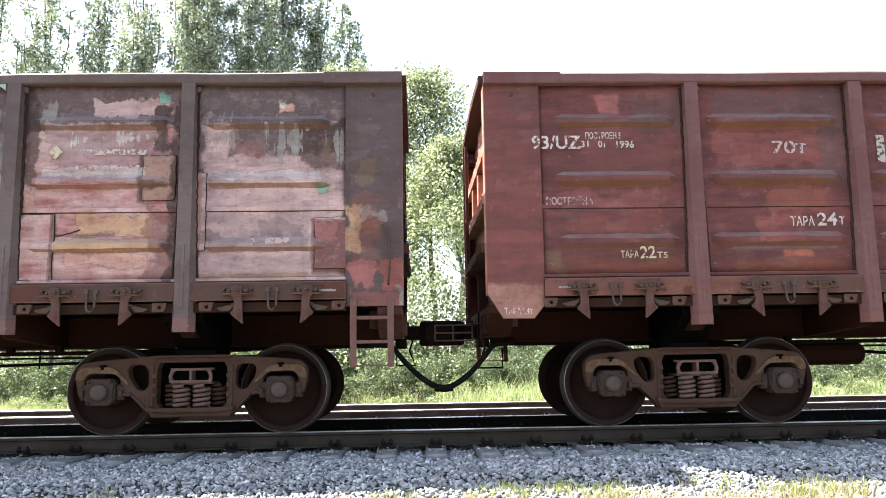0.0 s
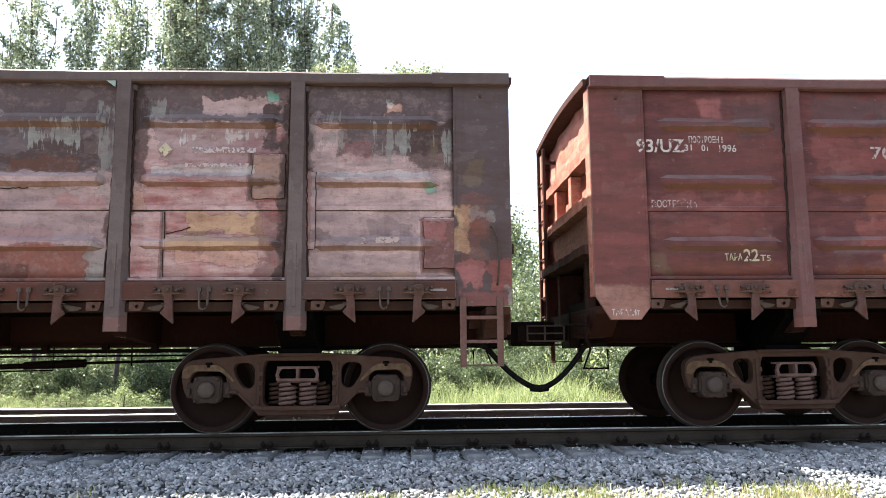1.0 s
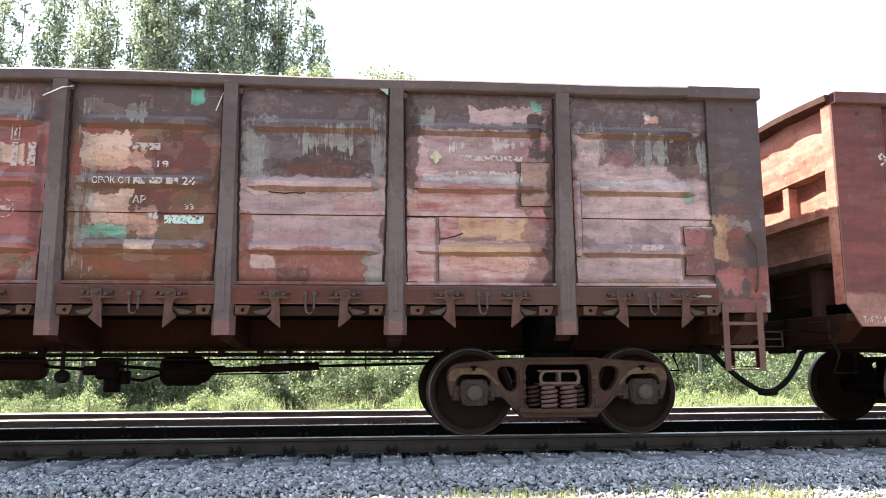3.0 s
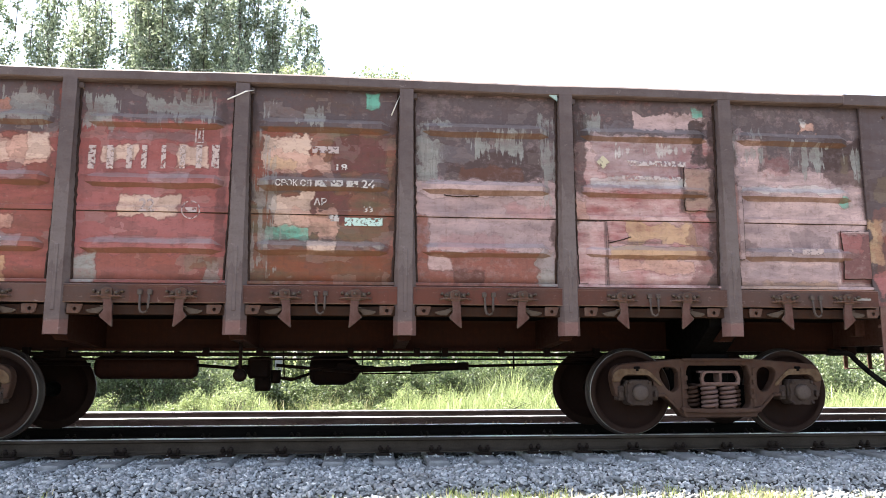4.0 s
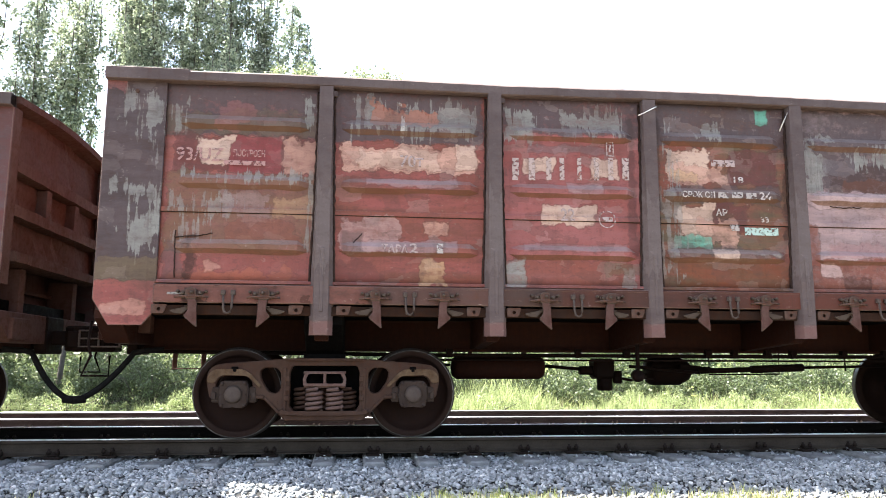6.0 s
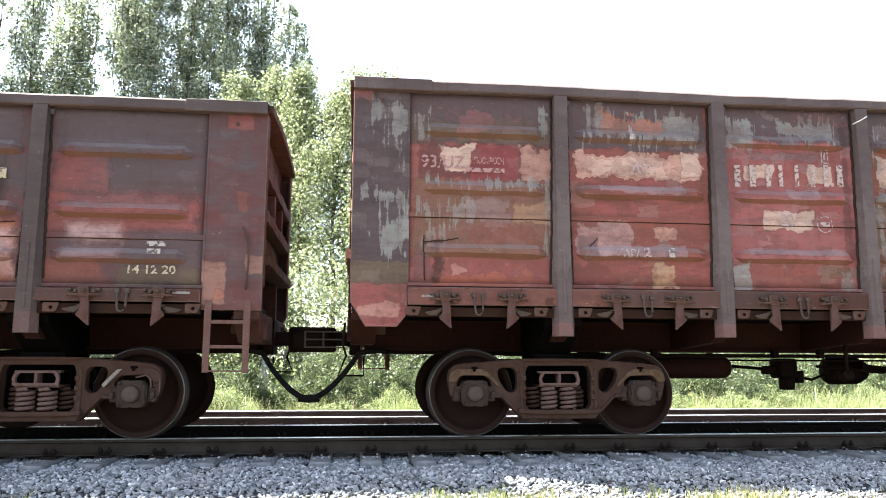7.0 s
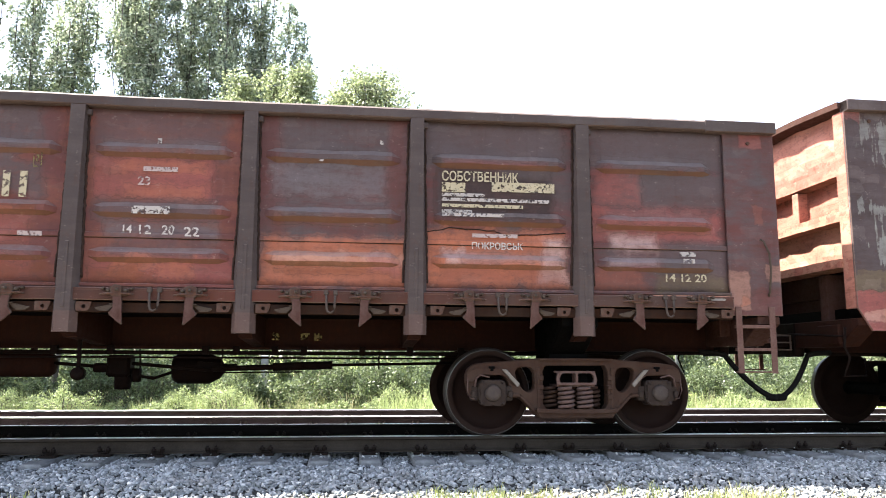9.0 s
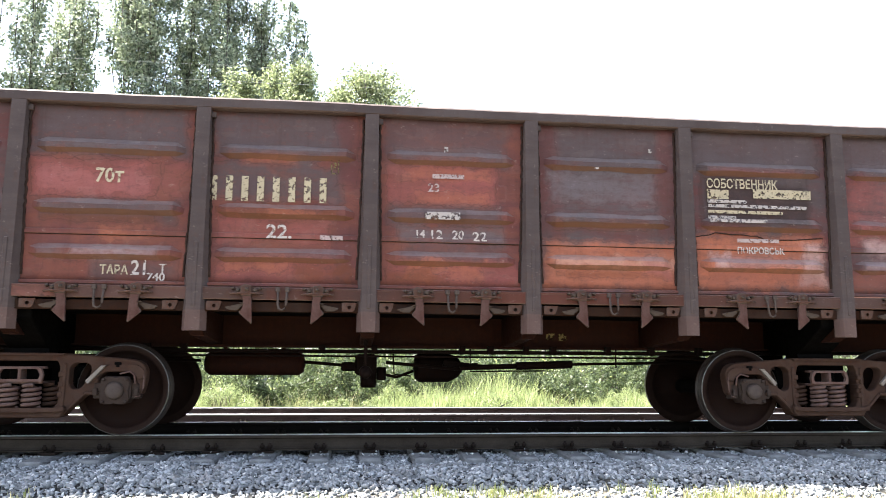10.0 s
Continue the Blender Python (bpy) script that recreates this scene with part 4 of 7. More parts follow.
def make_corner(wagon, top, apron, mat, turn, m_return):
    """Broad corner plate, with its return round the end; the apron hangs lower, with cut-off corners."""
    bm = bmesh.new()
    lo = 1.155 if apron else 1.305
    if apron:   # at the end towards -x
        out = [(-HALF_LEN, 1.41), (-HALF_LEN + 0.16, lo), (-HALF_LEN + 0.48, lo), (-5.985, 1.29), (-5.985, top), (-HALF_LEN, top)]
    else:
        out = [(5.985, lo), (HALF_LEN, lo), (HALF_LEN, top), (5.985, top)]
    prism(bm, out, -1.485, -1.455, "y", bevel=0.006, edge=1)
    plate = part("corner_plate", bm, (mat, M_SILL_EDGE), wagon, at=turn)
    sx = -1 if apron else 1
    e0, e1 = sorted((sx * HALF_LEN, sx * (HALF_LEN - 0.03)))
    bm = bmesh.new()
    box(bm, e0, e1, -1.454, -1.28, lo + 0.25, top, 0.004)
    part("corner_return", bm, m_return, plate)
    bm = bmesh.new()
    box(bm, sx * 5.99 - 0.012, sx * 5.99 + 0.012, -1.490, -1.46, 1.58, top, 0.003)
    part("seam_cover", bm, mat, plate)
    bm = bmesh.new()
    lathe(bm, [(0.022, -1.50), (0.022, -1.485)], 6, "y", 0, (sx * 6.27, 0, top - 0.12))
    part("bolt", bm, M_LATCH, plate)
    if not apron:
        bm = bmesh.new()
        tube(bm, [(6.42, -1.485, 1.52), (6.42, -1.515, 1.56), (6.44, -1.53, 1.80), (6.43, -1.53, 1.98), (6.38, -1.515, 2.12), (6.36, -1.485, 2.14)], 0.012, 6)
        part("grab_iron", bm, M_WORN, plate)
    return plate


def chord_mesh(top, seed):
    """Top rail of the side, a rolled hollow with a few dents along it."""
    bm = bmesh.new()
    n = 60
    rng = random.Random(seed)
    ph = rng.uniform(0, 50)
    rings = []
    for i in range(n + 1):
        x = -HALF_LEN + 2 * HALF_LEN * i / n
        d = 0.016 * noise.noise((x * 0.45 + ph, 0, 0)) + 0.006 * noise.noise((x * 2.1 + ph, 3, 0))
        rings.append([bm.verts.new((x, y, z + d)) for y, z in ((-1.43, top - 0.118), (-1.545, top - 0.118), (-1.56, top - 0.105), (-1.56, top - 0.022), (-1.54, top), (-1.43, top))])
    for a, b in zip(rings, rings[1:]):
        for k in range(6):
            bm.faces.new((a[k], a[(k + 1) % 6], b[(k + 1) % 6], b[k]))
    bm.faces.new(rings[0])
    bm.faces.new(rings[-1])
    for sx in (-1, 1):
        box(bm, min(sx * 5.75, sx * HALF_LEN), max(sx * 5.75, sx * HALF_LEN), -1.566, -1.44, top - 0.122, top + 0.006, 0.006)
    return bm


def ladder_meshes():
    rails = []
    for x in (6.06, 6.44):
        bm = bmesh.new()
        prism(bm, [(x - 0.032, 0.69), (x + 0.032, 0.69), (x + 0.035, 1.40), (x - 0.035, 1.40)], -1.502, -1.487, "y", bevel=0.003)
        rails.append(bm)
    rungs = []
    for z, r in ((1.20, 0.03), (0.955, 0.028), (0.71, 0.012)):
        bm = bmesh.new()
        box(bm, 6.03, 6.47, -1.50, -1.43, z - r, z + r * 0.2, 0.003)
        rungs.append(bm)
    return rails, rungs


def end_beam(bm, x, z, d, t):
    """A beam across the end wall, its face knocked uneven."""
    n = 18
    rings = []
    for i in range(n + 1):
        y = -1.285 + 2.57 * i / n
        k = 0.022 * noise.noise((i * 0.9, z * 5, 4)) + 0.012 * noise.noise((i * 2.3, z * 5, 8))
        rings.append([bm.verts.new(p) for p in ((x + 0.03, y, z - t * 0.6), (x - d + k, y, z - t * 0.45), (x - d + k, y, z + t * 0.38), (x + 0.03, y, z + t * 0.5))])
    for a, b in zip(rings, rings[1:]):
        for k in range(4):
            bm.faces.new((a[k], a[(k + 1) % 4], b[(k + 1) % 4], b[k]))
    bm.faces.new(rings[0])
    bm.faces.new(rings[-1])


def end_meshes(top, low_end):
    """The end wall towards -x: sheet, beams and uprights. Returned as (name, mesh) pairs."""
    out = []
    x = -6.44
    bm = bmesh.new()
    nz, ny = 16, 16
    g = [[bm.verts.new((x + 0.035 * noise.noise((j * 0.5, i * 0.4, 9)) + 0.02 * noise.noise((j * 1.3, i * 1.1, 3)), -1.44 + 2.88 * i / ny, 1.30 + (top - 1.36 + 0.075 * math.sin(math.pi * i / ny)) * j / nz)) for i in range(ny + 1)] for j in range(nz + 1)]
    for j in range(nz):
        for i in range(ny):
            bm.faces.new((g[j][i], g[j][i + 1], g[j + 1][i + 1], g[j + 1][i]))
    h = top - 1.3
    zl = 1.30 + 0.255 * h
    bmesh.ops.delete(bm, geom=[f for f in bm.faces if f.calc_center_median().z < zl - 0.06], context="FACES")
    box(bm, x + 0.06, x + 0.08, -1.44, 1.44, zl, top - 0.06)
    out.append(("end_sheet", bm, M_END))
    # lower sheet in the dark copy: the beam's shade put into its colour
    bm = bmesh.new()
    box(bm, x + 0.25, x + 0.28, -1.44, 1.44, 1.30, zl + 0.02, 0.004)
    box(bm, x + 0.02, x + 0.28, -1.44, 1.44, zl - 0.03, zl + 0.02, 0.004)
    box(bm, x + 0.19, x + 0.25, -1.28, 1.28, 1.30 + 0.12 * h, 1.30 + 0.14 * h, 0.004)
    out.append(("lower_end_sheet", bm, M_END_DARK))
    for name, z, d, t in (("end_beam", 1.30 + 0.69 * h, 0.135, 0.15), ("end_beam", 1.30 + 0.475 * h, 0.14, 0.14), ("lower_end_beam", 1.30 + 0.255 * h, 0.18, 0.12)):
        bm = bmesh.new()
        end_beam(bm, x, z, d, t)
        out.append((name, bm, M_END if name == "end_beam" else low_end))
    za, zb = 1.30 + 0.475 * h, 1.30 + 0.69 * h
    for y in (-0.42, 0.42):
        bm = bmesh.new()
        box(bm, x - 0.125, x + 0.01, y - 0.065, y + 0.065, za + 0.05, zb - 0.09, 0.006)
        out.append(("end_upright", bm, M_END))
    for y in (-0.75, 0.75):
        bm = bmesh.new()
        box(bm, x - 0.05, x + 0.26, y - 0.07, y + 0.07, 1.10, 1.30 + 0.255 * h - 0.08, 0.006)
        out.append(("lower_upright", bm, M_END_DARK))
    bm = bmesh.new()
    n = 14
    rings = []
    for i in range(n + 1):
        y = -1.45 + 2.9 * i / n
        z = top + 0.075 * math.sin(math.pi * i / n)
        rings.append([bm.verts.new(p) for p in ((x - 0.175, y, z - 0.07), (x - 0.18, y, z), (x + 0.04, y, z), (x + 0.04, y, z - 0.10))])
    for a, b in zip(rings, rings[1:]):
        for k in range(4):
            bm.faces.new((a[k], a[(k + 1) % 4], b[(k + 1) % 4], b[k]))
    bm.faces.new(rings[0])
    bm.faces.new(rings[-1])
    out.append(("end_top_beam", bm, M_END_DARK))
    bm = bmesh.new()
    prism(bm, [(-1.44, 1.30), (-1.44, 1.22), (-1.08, 0.99), (1.08, 0.99), (1.44, 1.22), (1.44, 1.30)], -6.56, -6.30, "x", bevel=0.01)
    for y in (-0.95, 0.95):
        box(bm, -6.60, -6.55, y - 0.2, y + 0.2, 1.02, 1.24, 0.01)
    out.append(("end_sill", bm, M_UNDER))
    return out


def make_end_ladder(wagon, top):
    """Upright ladder that stands off the end wall at its far corner."""
    bm = bmesh.new()
    box(bm, -6.615, -6.575, 1.405, 1.45, 1.00, top - 0.02, 0.004)
    ladder = part("end_ladder", bm, M_END_DARK, wagon, "dark upright steel ladder on the end wall")
    bm = bmesh.new()
    box(bm, -6.615, -6.575, 0.98, 1.03, 1.00, top - 0.10, 0.004)
    part("stringer", bm, M_END_DARK, ladder)
    n = int((top - 1.2) / 0.27)
    for i in range(n):
        bm = bmesh.new()
        tube(bm, [(-6.595, 1.02, 1.05 + 0.27 * i), (-6.595, 1.42, 1.05 + 0.27 * i)], 0.012, 6)
        part("rung", bm, M_END_DARK, ladder)
    for z in (1.12, top - 0.3):
        for y in (1.0, 1.425):
            bm = bmesh.new()
            box(bm, -6.58, -6.42, y - 0.02, y + 0.02, z - 0.02, z + 0.02)
            part("ladder_bracket", bm, M_END_DARK, ladder)


def coupler_mesh():
    """Automatic knuckle coupler at the +x end, its head reaching out past the sill."""
    bm = bmesh.new()
    box(bm, 6.10, 6.78, -0.10, 0.10, 0.985, 1.145, 0.015)
    box(bm, 6.45, 6.58, -0.24, 0.24, 0.88, 1.30, 0.015)
    head = [(6.74, -0.14), (6.86, -0.22), (7.06, -0.20), (7.10, -0.12), (6.97, -0.05), (6.95, 0.04), (7.04, 0.07), (7.10, 0.16), (7.02, 0.24), (6.84, 0.22), (6.74, 0.12)]
    prism(bm, head, 0.91, 1.20, "z", bevel=0.02)
    box(bm, 6.80, 7.02, -0.245, -0.215, 0.96, 1.14, 0.008)
    return bm


def hose_mesh(sx, taut):
    """Half of the air hose that hangs between two wagons, from its cock to the joined heads."""
    bm = bmesh.new()
    a, b, low = (6.47, 7.018, 0.385) if taut else (6.43, 7.018, 0.42)
    pts = []
    for i in range(17):
        u = i / 16
        x = a + (b - a) * u
        z = low + (0.48 if taut else 0.44) * (1 - u) ** 1.75
        y = -0.32 - 0.18 * math.sin(math.pi * u * 0.5)
        pts.append((sx * x, y, z + 0.03 * (1 - u)))
    tube(bm, [(sx * 6.15, -0.30, 0.93), (sx * 6.36, -0.31, 0.92)] + pts, 0.032, 8)
    tube(bm, [(sx * 6.90, -0.495, low + 0.012), (sx * 7.022, -0.50, low)], 0.042, 8)
    return bm


def gear_meshes():
    """Brake gear under the middle of the frame."""
    out = []
    bm = bmesh.new()
    lathe(bm, [(0.02, -2.80), (0.11, -2.78), (0.148, -2.72), (0.148, -1.66), (0.11, -1.60), (0.02, -1.58)], 18, "x", 0, (0, 0.40, 0.74))
    for x in (-2.55, -1.85):
        box(bm, x - 0.02, x + 0.02, 0.34, 0.46, 0.86, 0.96)
    out.append(("air_reservoir", bm))
    bm = bmesh.new()
    box(bm, -0.97, -0.70, 0.24, 0.50, 0.60, 0.86, 0.03)
    lathe(bm, [(0.09, 0.45), (0.10, 0.48), (0.10, 0.66)], 14, "z", 0, (-0.80, 0.37, 0))
    lathe(bm, [(0.05, 0.54), (0.06, 0.56), (0.06, 0.70)], 12, "z", 0, (-0.64, 0.34, 0))
    box(bm, -1.14, -0.95, 0.30, 0.42, 0.65, 0.76, 0.02)
    out.append(("brake_valve", bm))
    bm = bmesh.new()
    lathe(bm, [(0.03, -0.24), (0.15, -0.22), (0.185, -0.16), (0.185, 0.20), (0.12, 0.33), (0.05, 0.38), (0.03, 0.40)], 18, "x", 0, (0, 0.40, 0.70))
    tube(bm, [(0.2, 0.40, 0.71), (0.55, 0.2, 0.73)], 0.03, 8)
    prism(bm, [(0.10, 0.72), (0.58, 0.68), (0.60, 0.74), (0.12, 0.79)], 0.10, 0.14, "y")
    out.append(("brake_cylinder", bm))
    bm = bmesh.new()
    for pts, r in (([(0.3, 0.0, 0.70), (1.02, 0.0, 0.725)], 0.032), ([(1.0, 0.0, 0.725), (1.70, 0.0, 0.75)], 0.048), ([(1.70, 0.0, 0.75), (3.7, 0.0, 0.79)], 0.017), ([(-3.7, 0.0, 0.78), (-2.82, 0.30, 0.77)], 0.017), ([(-1.60, 0.36, 0.76), (-1.1, 0.36, 0.72)], 0.02), ([(-0.66, 0.34, 0.62), (-0.45, 0.36, 0.58), (-0.22, 0.40, 0.66)], 0.018), ([(-0.6, 0.0, 0.76), (0.32, 0.0, 0.68)], 0.02)):
        bm = bmesh.new()
        tube(bm, pts, r, 8)
        out.append(("brake_rod", bm))
    bm = bmesh.new()
    tube(bm, [(-3.6, -0.55, 0.83), (3.6, -0.55, 0.83)], 0.012, 6)
    out.append(("control_rod", bm))
    bm = bmesh.new()
    tube(bm, [(-6.2, -0.30, 0.915), (-3, -0.33, 0.885), (3, -0.33, 0.885), (6.2, -0.30, 0.915)], 0.022, 8)
    for x in (-3.3, -2.9, -1.35, -0.75, 0.28, 0.62, 1.05, 1.38, 2.05, 2.6, 3.2):
        box(bm, x - 0.035, x + 0.035, -0.36, -0.28, 0.86, 0.96)
    out.append(("air_pipe", bm))
    bm = bmesh.new()
    for pts in ([(-0.52, -0.02, 0.94), (-0.50, -0.02, 0.62), (-0.30, -0.02, 0.60)], [(0.42, -0.05, 0.94), (0.42, -0.05, 0.66), (1.35, -0.05, 0.67), (1.35, -0.05, 0.94)], [(2.25, -0.05, 0.94), (2.25, -0.05, 0.71)]):
        tube(bm, pts, 0.010, 6)
        out.append(("safety_bracket", bm))
        bm = bmesh.new()
    tube(bm, [(-0.86, -0.98, 1.05), (-0.86, -0.98, 0.66)], 0.022, 6)
    lathe(bm, [(0.0, -1.03), (0.065, -1.02), (0.07, -0.94)], 12, "y", 0, (-0.86, 0, 0.66))
    out.append(("release_valve", bm))
    return out


def build_wagon(name, label, top, ribs, seam, foot, near_paints, far_paint, m_post, m_chord, corner_paints, m_sill, seed, taut, bogie_shift=0.0, stays=False):
    """An open four-axle wagon on two bogies. Returns the thing."""
    wagon = new(name)
    wagon.empty_display_size = 0.3
    tagged(wagon, label, "railway wagon", "wagons of the train")
    wheels = []
    low = top - 0.115
    rails, rungs = None, None
    for side in (0, 1):
        turn = pose(0, 0, 0, 0, 0, 180 * side)
        for i in range(7):
            a, b = EDGES[i], EDGES[i + 1]
            w = b - a + 0.02
            mat = far_paint if side else near_paints[i]
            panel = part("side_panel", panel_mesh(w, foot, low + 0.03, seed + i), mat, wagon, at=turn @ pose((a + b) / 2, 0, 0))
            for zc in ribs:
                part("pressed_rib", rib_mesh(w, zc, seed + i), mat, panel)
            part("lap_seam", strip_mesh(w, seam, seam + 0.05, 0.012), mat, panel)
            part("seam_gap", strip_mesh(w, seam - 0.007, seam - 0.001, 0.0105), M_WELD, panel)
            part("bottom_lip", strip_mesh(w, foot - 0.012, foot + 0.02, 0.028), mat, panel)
        for x in POSTS:
            from_mesh("side_post", shared("post%.2f" % top + m_post.name, lambda: post_mesh(low + 0.004), (m_post, M_WELD, M_POST_EDGE)), wagon, at=turn @ pose(x, 0, 0))
        for x in POSTS:
            from_mesh("cross_bearer", shared("bearer", bearer_mesh, (M_UNDER,)), wagon, at=turn @ pose(x, 0, 0))
        part("top_rail", chord_mesh(top, seed + side), m_chord, wagon, "dented top rail of the side wall", turn)
        # sunward corner returns bright, the others dark: sun and shade put into colour
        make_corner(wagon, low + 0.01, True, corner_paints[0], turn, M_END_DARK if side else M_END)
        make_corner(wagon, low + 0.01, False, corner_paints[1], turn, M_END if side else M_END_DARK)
        bm = bmesh.new()
        box(bm, -5.985, 5.985, -1.55, -1.40, 1.378, foot - 0.035, 0.006, edge=1)
        box(bm, -5.985, 5.985, -1.552, -1.50, foot - 0.055, foot - 0.03, 0.004, edge=1)
        part("side_sill", bm, (m_sill, M_SILL_EDGE), wagon, at=turn)
        for x in (-5.85, 5.72):
            bm = bmesh.new()
            prism(bm, rounded([(x, 1.457), (x + 0.17, 1.457), (x + 0.17, 1.48), (x, 1.48)], 0.010, 2), -1.556, -1.549, "y")
            part("painted_mark", bm, M_MARK, wagon, "worn white paint mark", turn)
        bm = bmesh.new()
        box(bm, -5.985, 5.985, -1.505, -1.42, 1.262, 1.358, 0.004)
        part("lower_flange", bm, M_INSIDE, wagon, "rusty brown lower flange", at=turn)
        for i in range(7):
            c = (EDGES[i] + EDGES[i + 1]) / 2 + {0: -0.09, 6: 0.085}.get(i, 0.0)
            for sx in (-1, 1):
                from_mesh("hatch_latch", shared("latch%d" % sx, lambda: latch_mesh(-sx), (M_LATCH, M_PAWL, M_WORN)), wagon, at=turn @ pose(c + sx * 0.348, 0, 0))
                from_mesh("eye_plate", shared("eye_plate", eye_plate_mesh, (M_LATCH,)), wagon, at=turn @ pose(c + sx * 0.665, 0, 0, 0, 0, 0))
            from_mesh("hatch_ring", shared("ring", ring_mesh, (M_CAP,)), wagon, at=turn @ pose(c, 0, 0))
        rails, rungs = ladder_meshes()
        ladder = part("step_ladder", rails[0], M_LADDER, wagon, "short steel step ladder under the corner", turn)
        part("stringer", rails[1], M_LADDER, ladder)
        for bm in rungs:
            part("rung", bm, M_LADDER, ladder)
        # far end and some low beams use the dark copy, shade in its colour
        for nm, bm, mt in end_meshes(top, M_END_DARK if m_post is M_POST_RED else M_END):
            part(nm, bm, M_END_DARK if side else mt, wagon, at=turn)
        if not side:
            make_end_ladder(wagon, top)
        from_mesh("coupler", shared("coupler", coupler_mesh, (M_GEAR,)), wagon, "greasy dark brown automatic coupler", turn)
        if side:
            bm = bmesh.new()
            for z in (0.965, 1.055, 1.145):
                box(bm, 6.64, 7.10, 0.255, 0.275, z - 0.009, z + 0.009, 0.003)
            for bx in (6.64, 6.87, 7.08):
                box(bm, bx, bx + 0.02, 0.25, 0.272, 0.96, 1.15, 0.003)
            part("coupler_guard", bm, M_CAP, wagon, "open guard of thin steel bars", turn)
        bm = bmesh.new()
        tube(bm, [(-6.62, -1.30, 1.20), (-6.64, -1.30, 0.98), (-6.60, -1.32, 0.86), (-6.68, -1.32, 0.66), (-6.42, -1.32, 0.66), (-6.42, -1.32, 0.86)], 0.014, 6)
        tube(bm, [(-6.62, -1.30, 1.10), (-6.66, -0.25, 1.16)], 0.014, 6)
        part("uncoupling_lever", bm, M_GEAR, wagon, at=turn)
    part("air_hose", hose_mesh(1, taut[0]), M_HOSE, wagon, "black rubber air brake hose")
    part("air_hose", hose_mesh(-1, taut[1]), M_HOSE, wagon, "black rubber air brake hose")
    # floor in M_BLACK: the shade on its underside is put into the colour
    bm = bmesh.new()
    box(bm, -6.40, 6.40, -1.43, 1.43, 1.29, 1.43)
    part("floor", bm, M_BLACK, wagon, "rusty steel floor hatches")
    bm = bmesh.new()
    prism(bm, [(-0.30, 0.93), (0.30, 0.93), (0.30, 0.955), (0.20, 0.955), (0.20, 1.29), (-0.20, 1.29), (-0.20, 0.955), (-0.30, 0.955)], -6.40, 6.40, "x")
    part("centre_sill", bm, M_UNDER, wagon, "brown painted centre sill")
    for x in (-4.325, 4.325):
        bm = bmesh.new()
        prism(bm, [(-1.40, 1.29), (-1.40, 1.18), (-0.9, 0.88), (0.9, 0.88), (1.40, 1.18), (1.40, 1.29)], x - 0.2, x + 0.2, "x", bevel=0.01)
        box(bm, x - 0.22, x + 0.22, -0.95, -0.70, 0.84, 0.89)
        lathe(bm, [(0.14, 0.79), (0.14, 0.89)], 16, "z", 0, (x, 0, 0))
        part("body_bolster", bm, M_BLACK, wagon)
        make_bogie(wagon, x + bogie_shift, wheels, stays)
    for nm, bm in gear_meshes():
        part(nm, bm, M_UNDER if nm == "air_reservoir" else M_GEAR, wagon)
    return wagon


def bearer_mesh():
    bm = bmesh.new()
    prism(bm, [(-1.47, 1.29), (-1.47, 1.10), (-1.30, 1.03), (-0.2, 0.95), (-0.2, 1.29)], -0.07, 0.07, "x", bevel=0.006)
    box(bm, -0.065, 0.065, -1.30, -0.2, 1.02, 1.04)
    return bm


# ---- the three wagons ----
UMBER = (0.036, 0.020, 0.017)
PK = (0.395, 0.274, 0.26)
ROSE = (0.267, 0.097, 0.094)
SALMON = (0.41, 0.236, 0.184)
CREAM = (0.45, 0.318, 0.252)
MAROON = (0.098, 0.036, 0.034)
OXIDE = (0.125, 0.043, 0.041)
RED = (0.2, 0.062, 0.055)
BRICK = (0.172, 0.058, 0.041)
ORANGE = (0.3, 0.1, 0.058)
GREY = (0.073, 0.056, 0.059)
DGREY = (0.029, 0.021, 0.021)
LGREY = (0.22, 0.217, 0.202)
TEAL = (0.097, 0.309, 0.235)
OLIVE = (0.105, 0.076, 0.046)
RUST = (0.123, 0.039, 0.016)
OCHRE = (0.37, 0.235, 0.138)
BLUE = (0.109, 0.09, 0.097)
LILAC = (0.248, 0.178, 0.183)
WHITE = (0.452, 0.438, 0.408)
PLUM = (0.073, 0.025, 0.027)

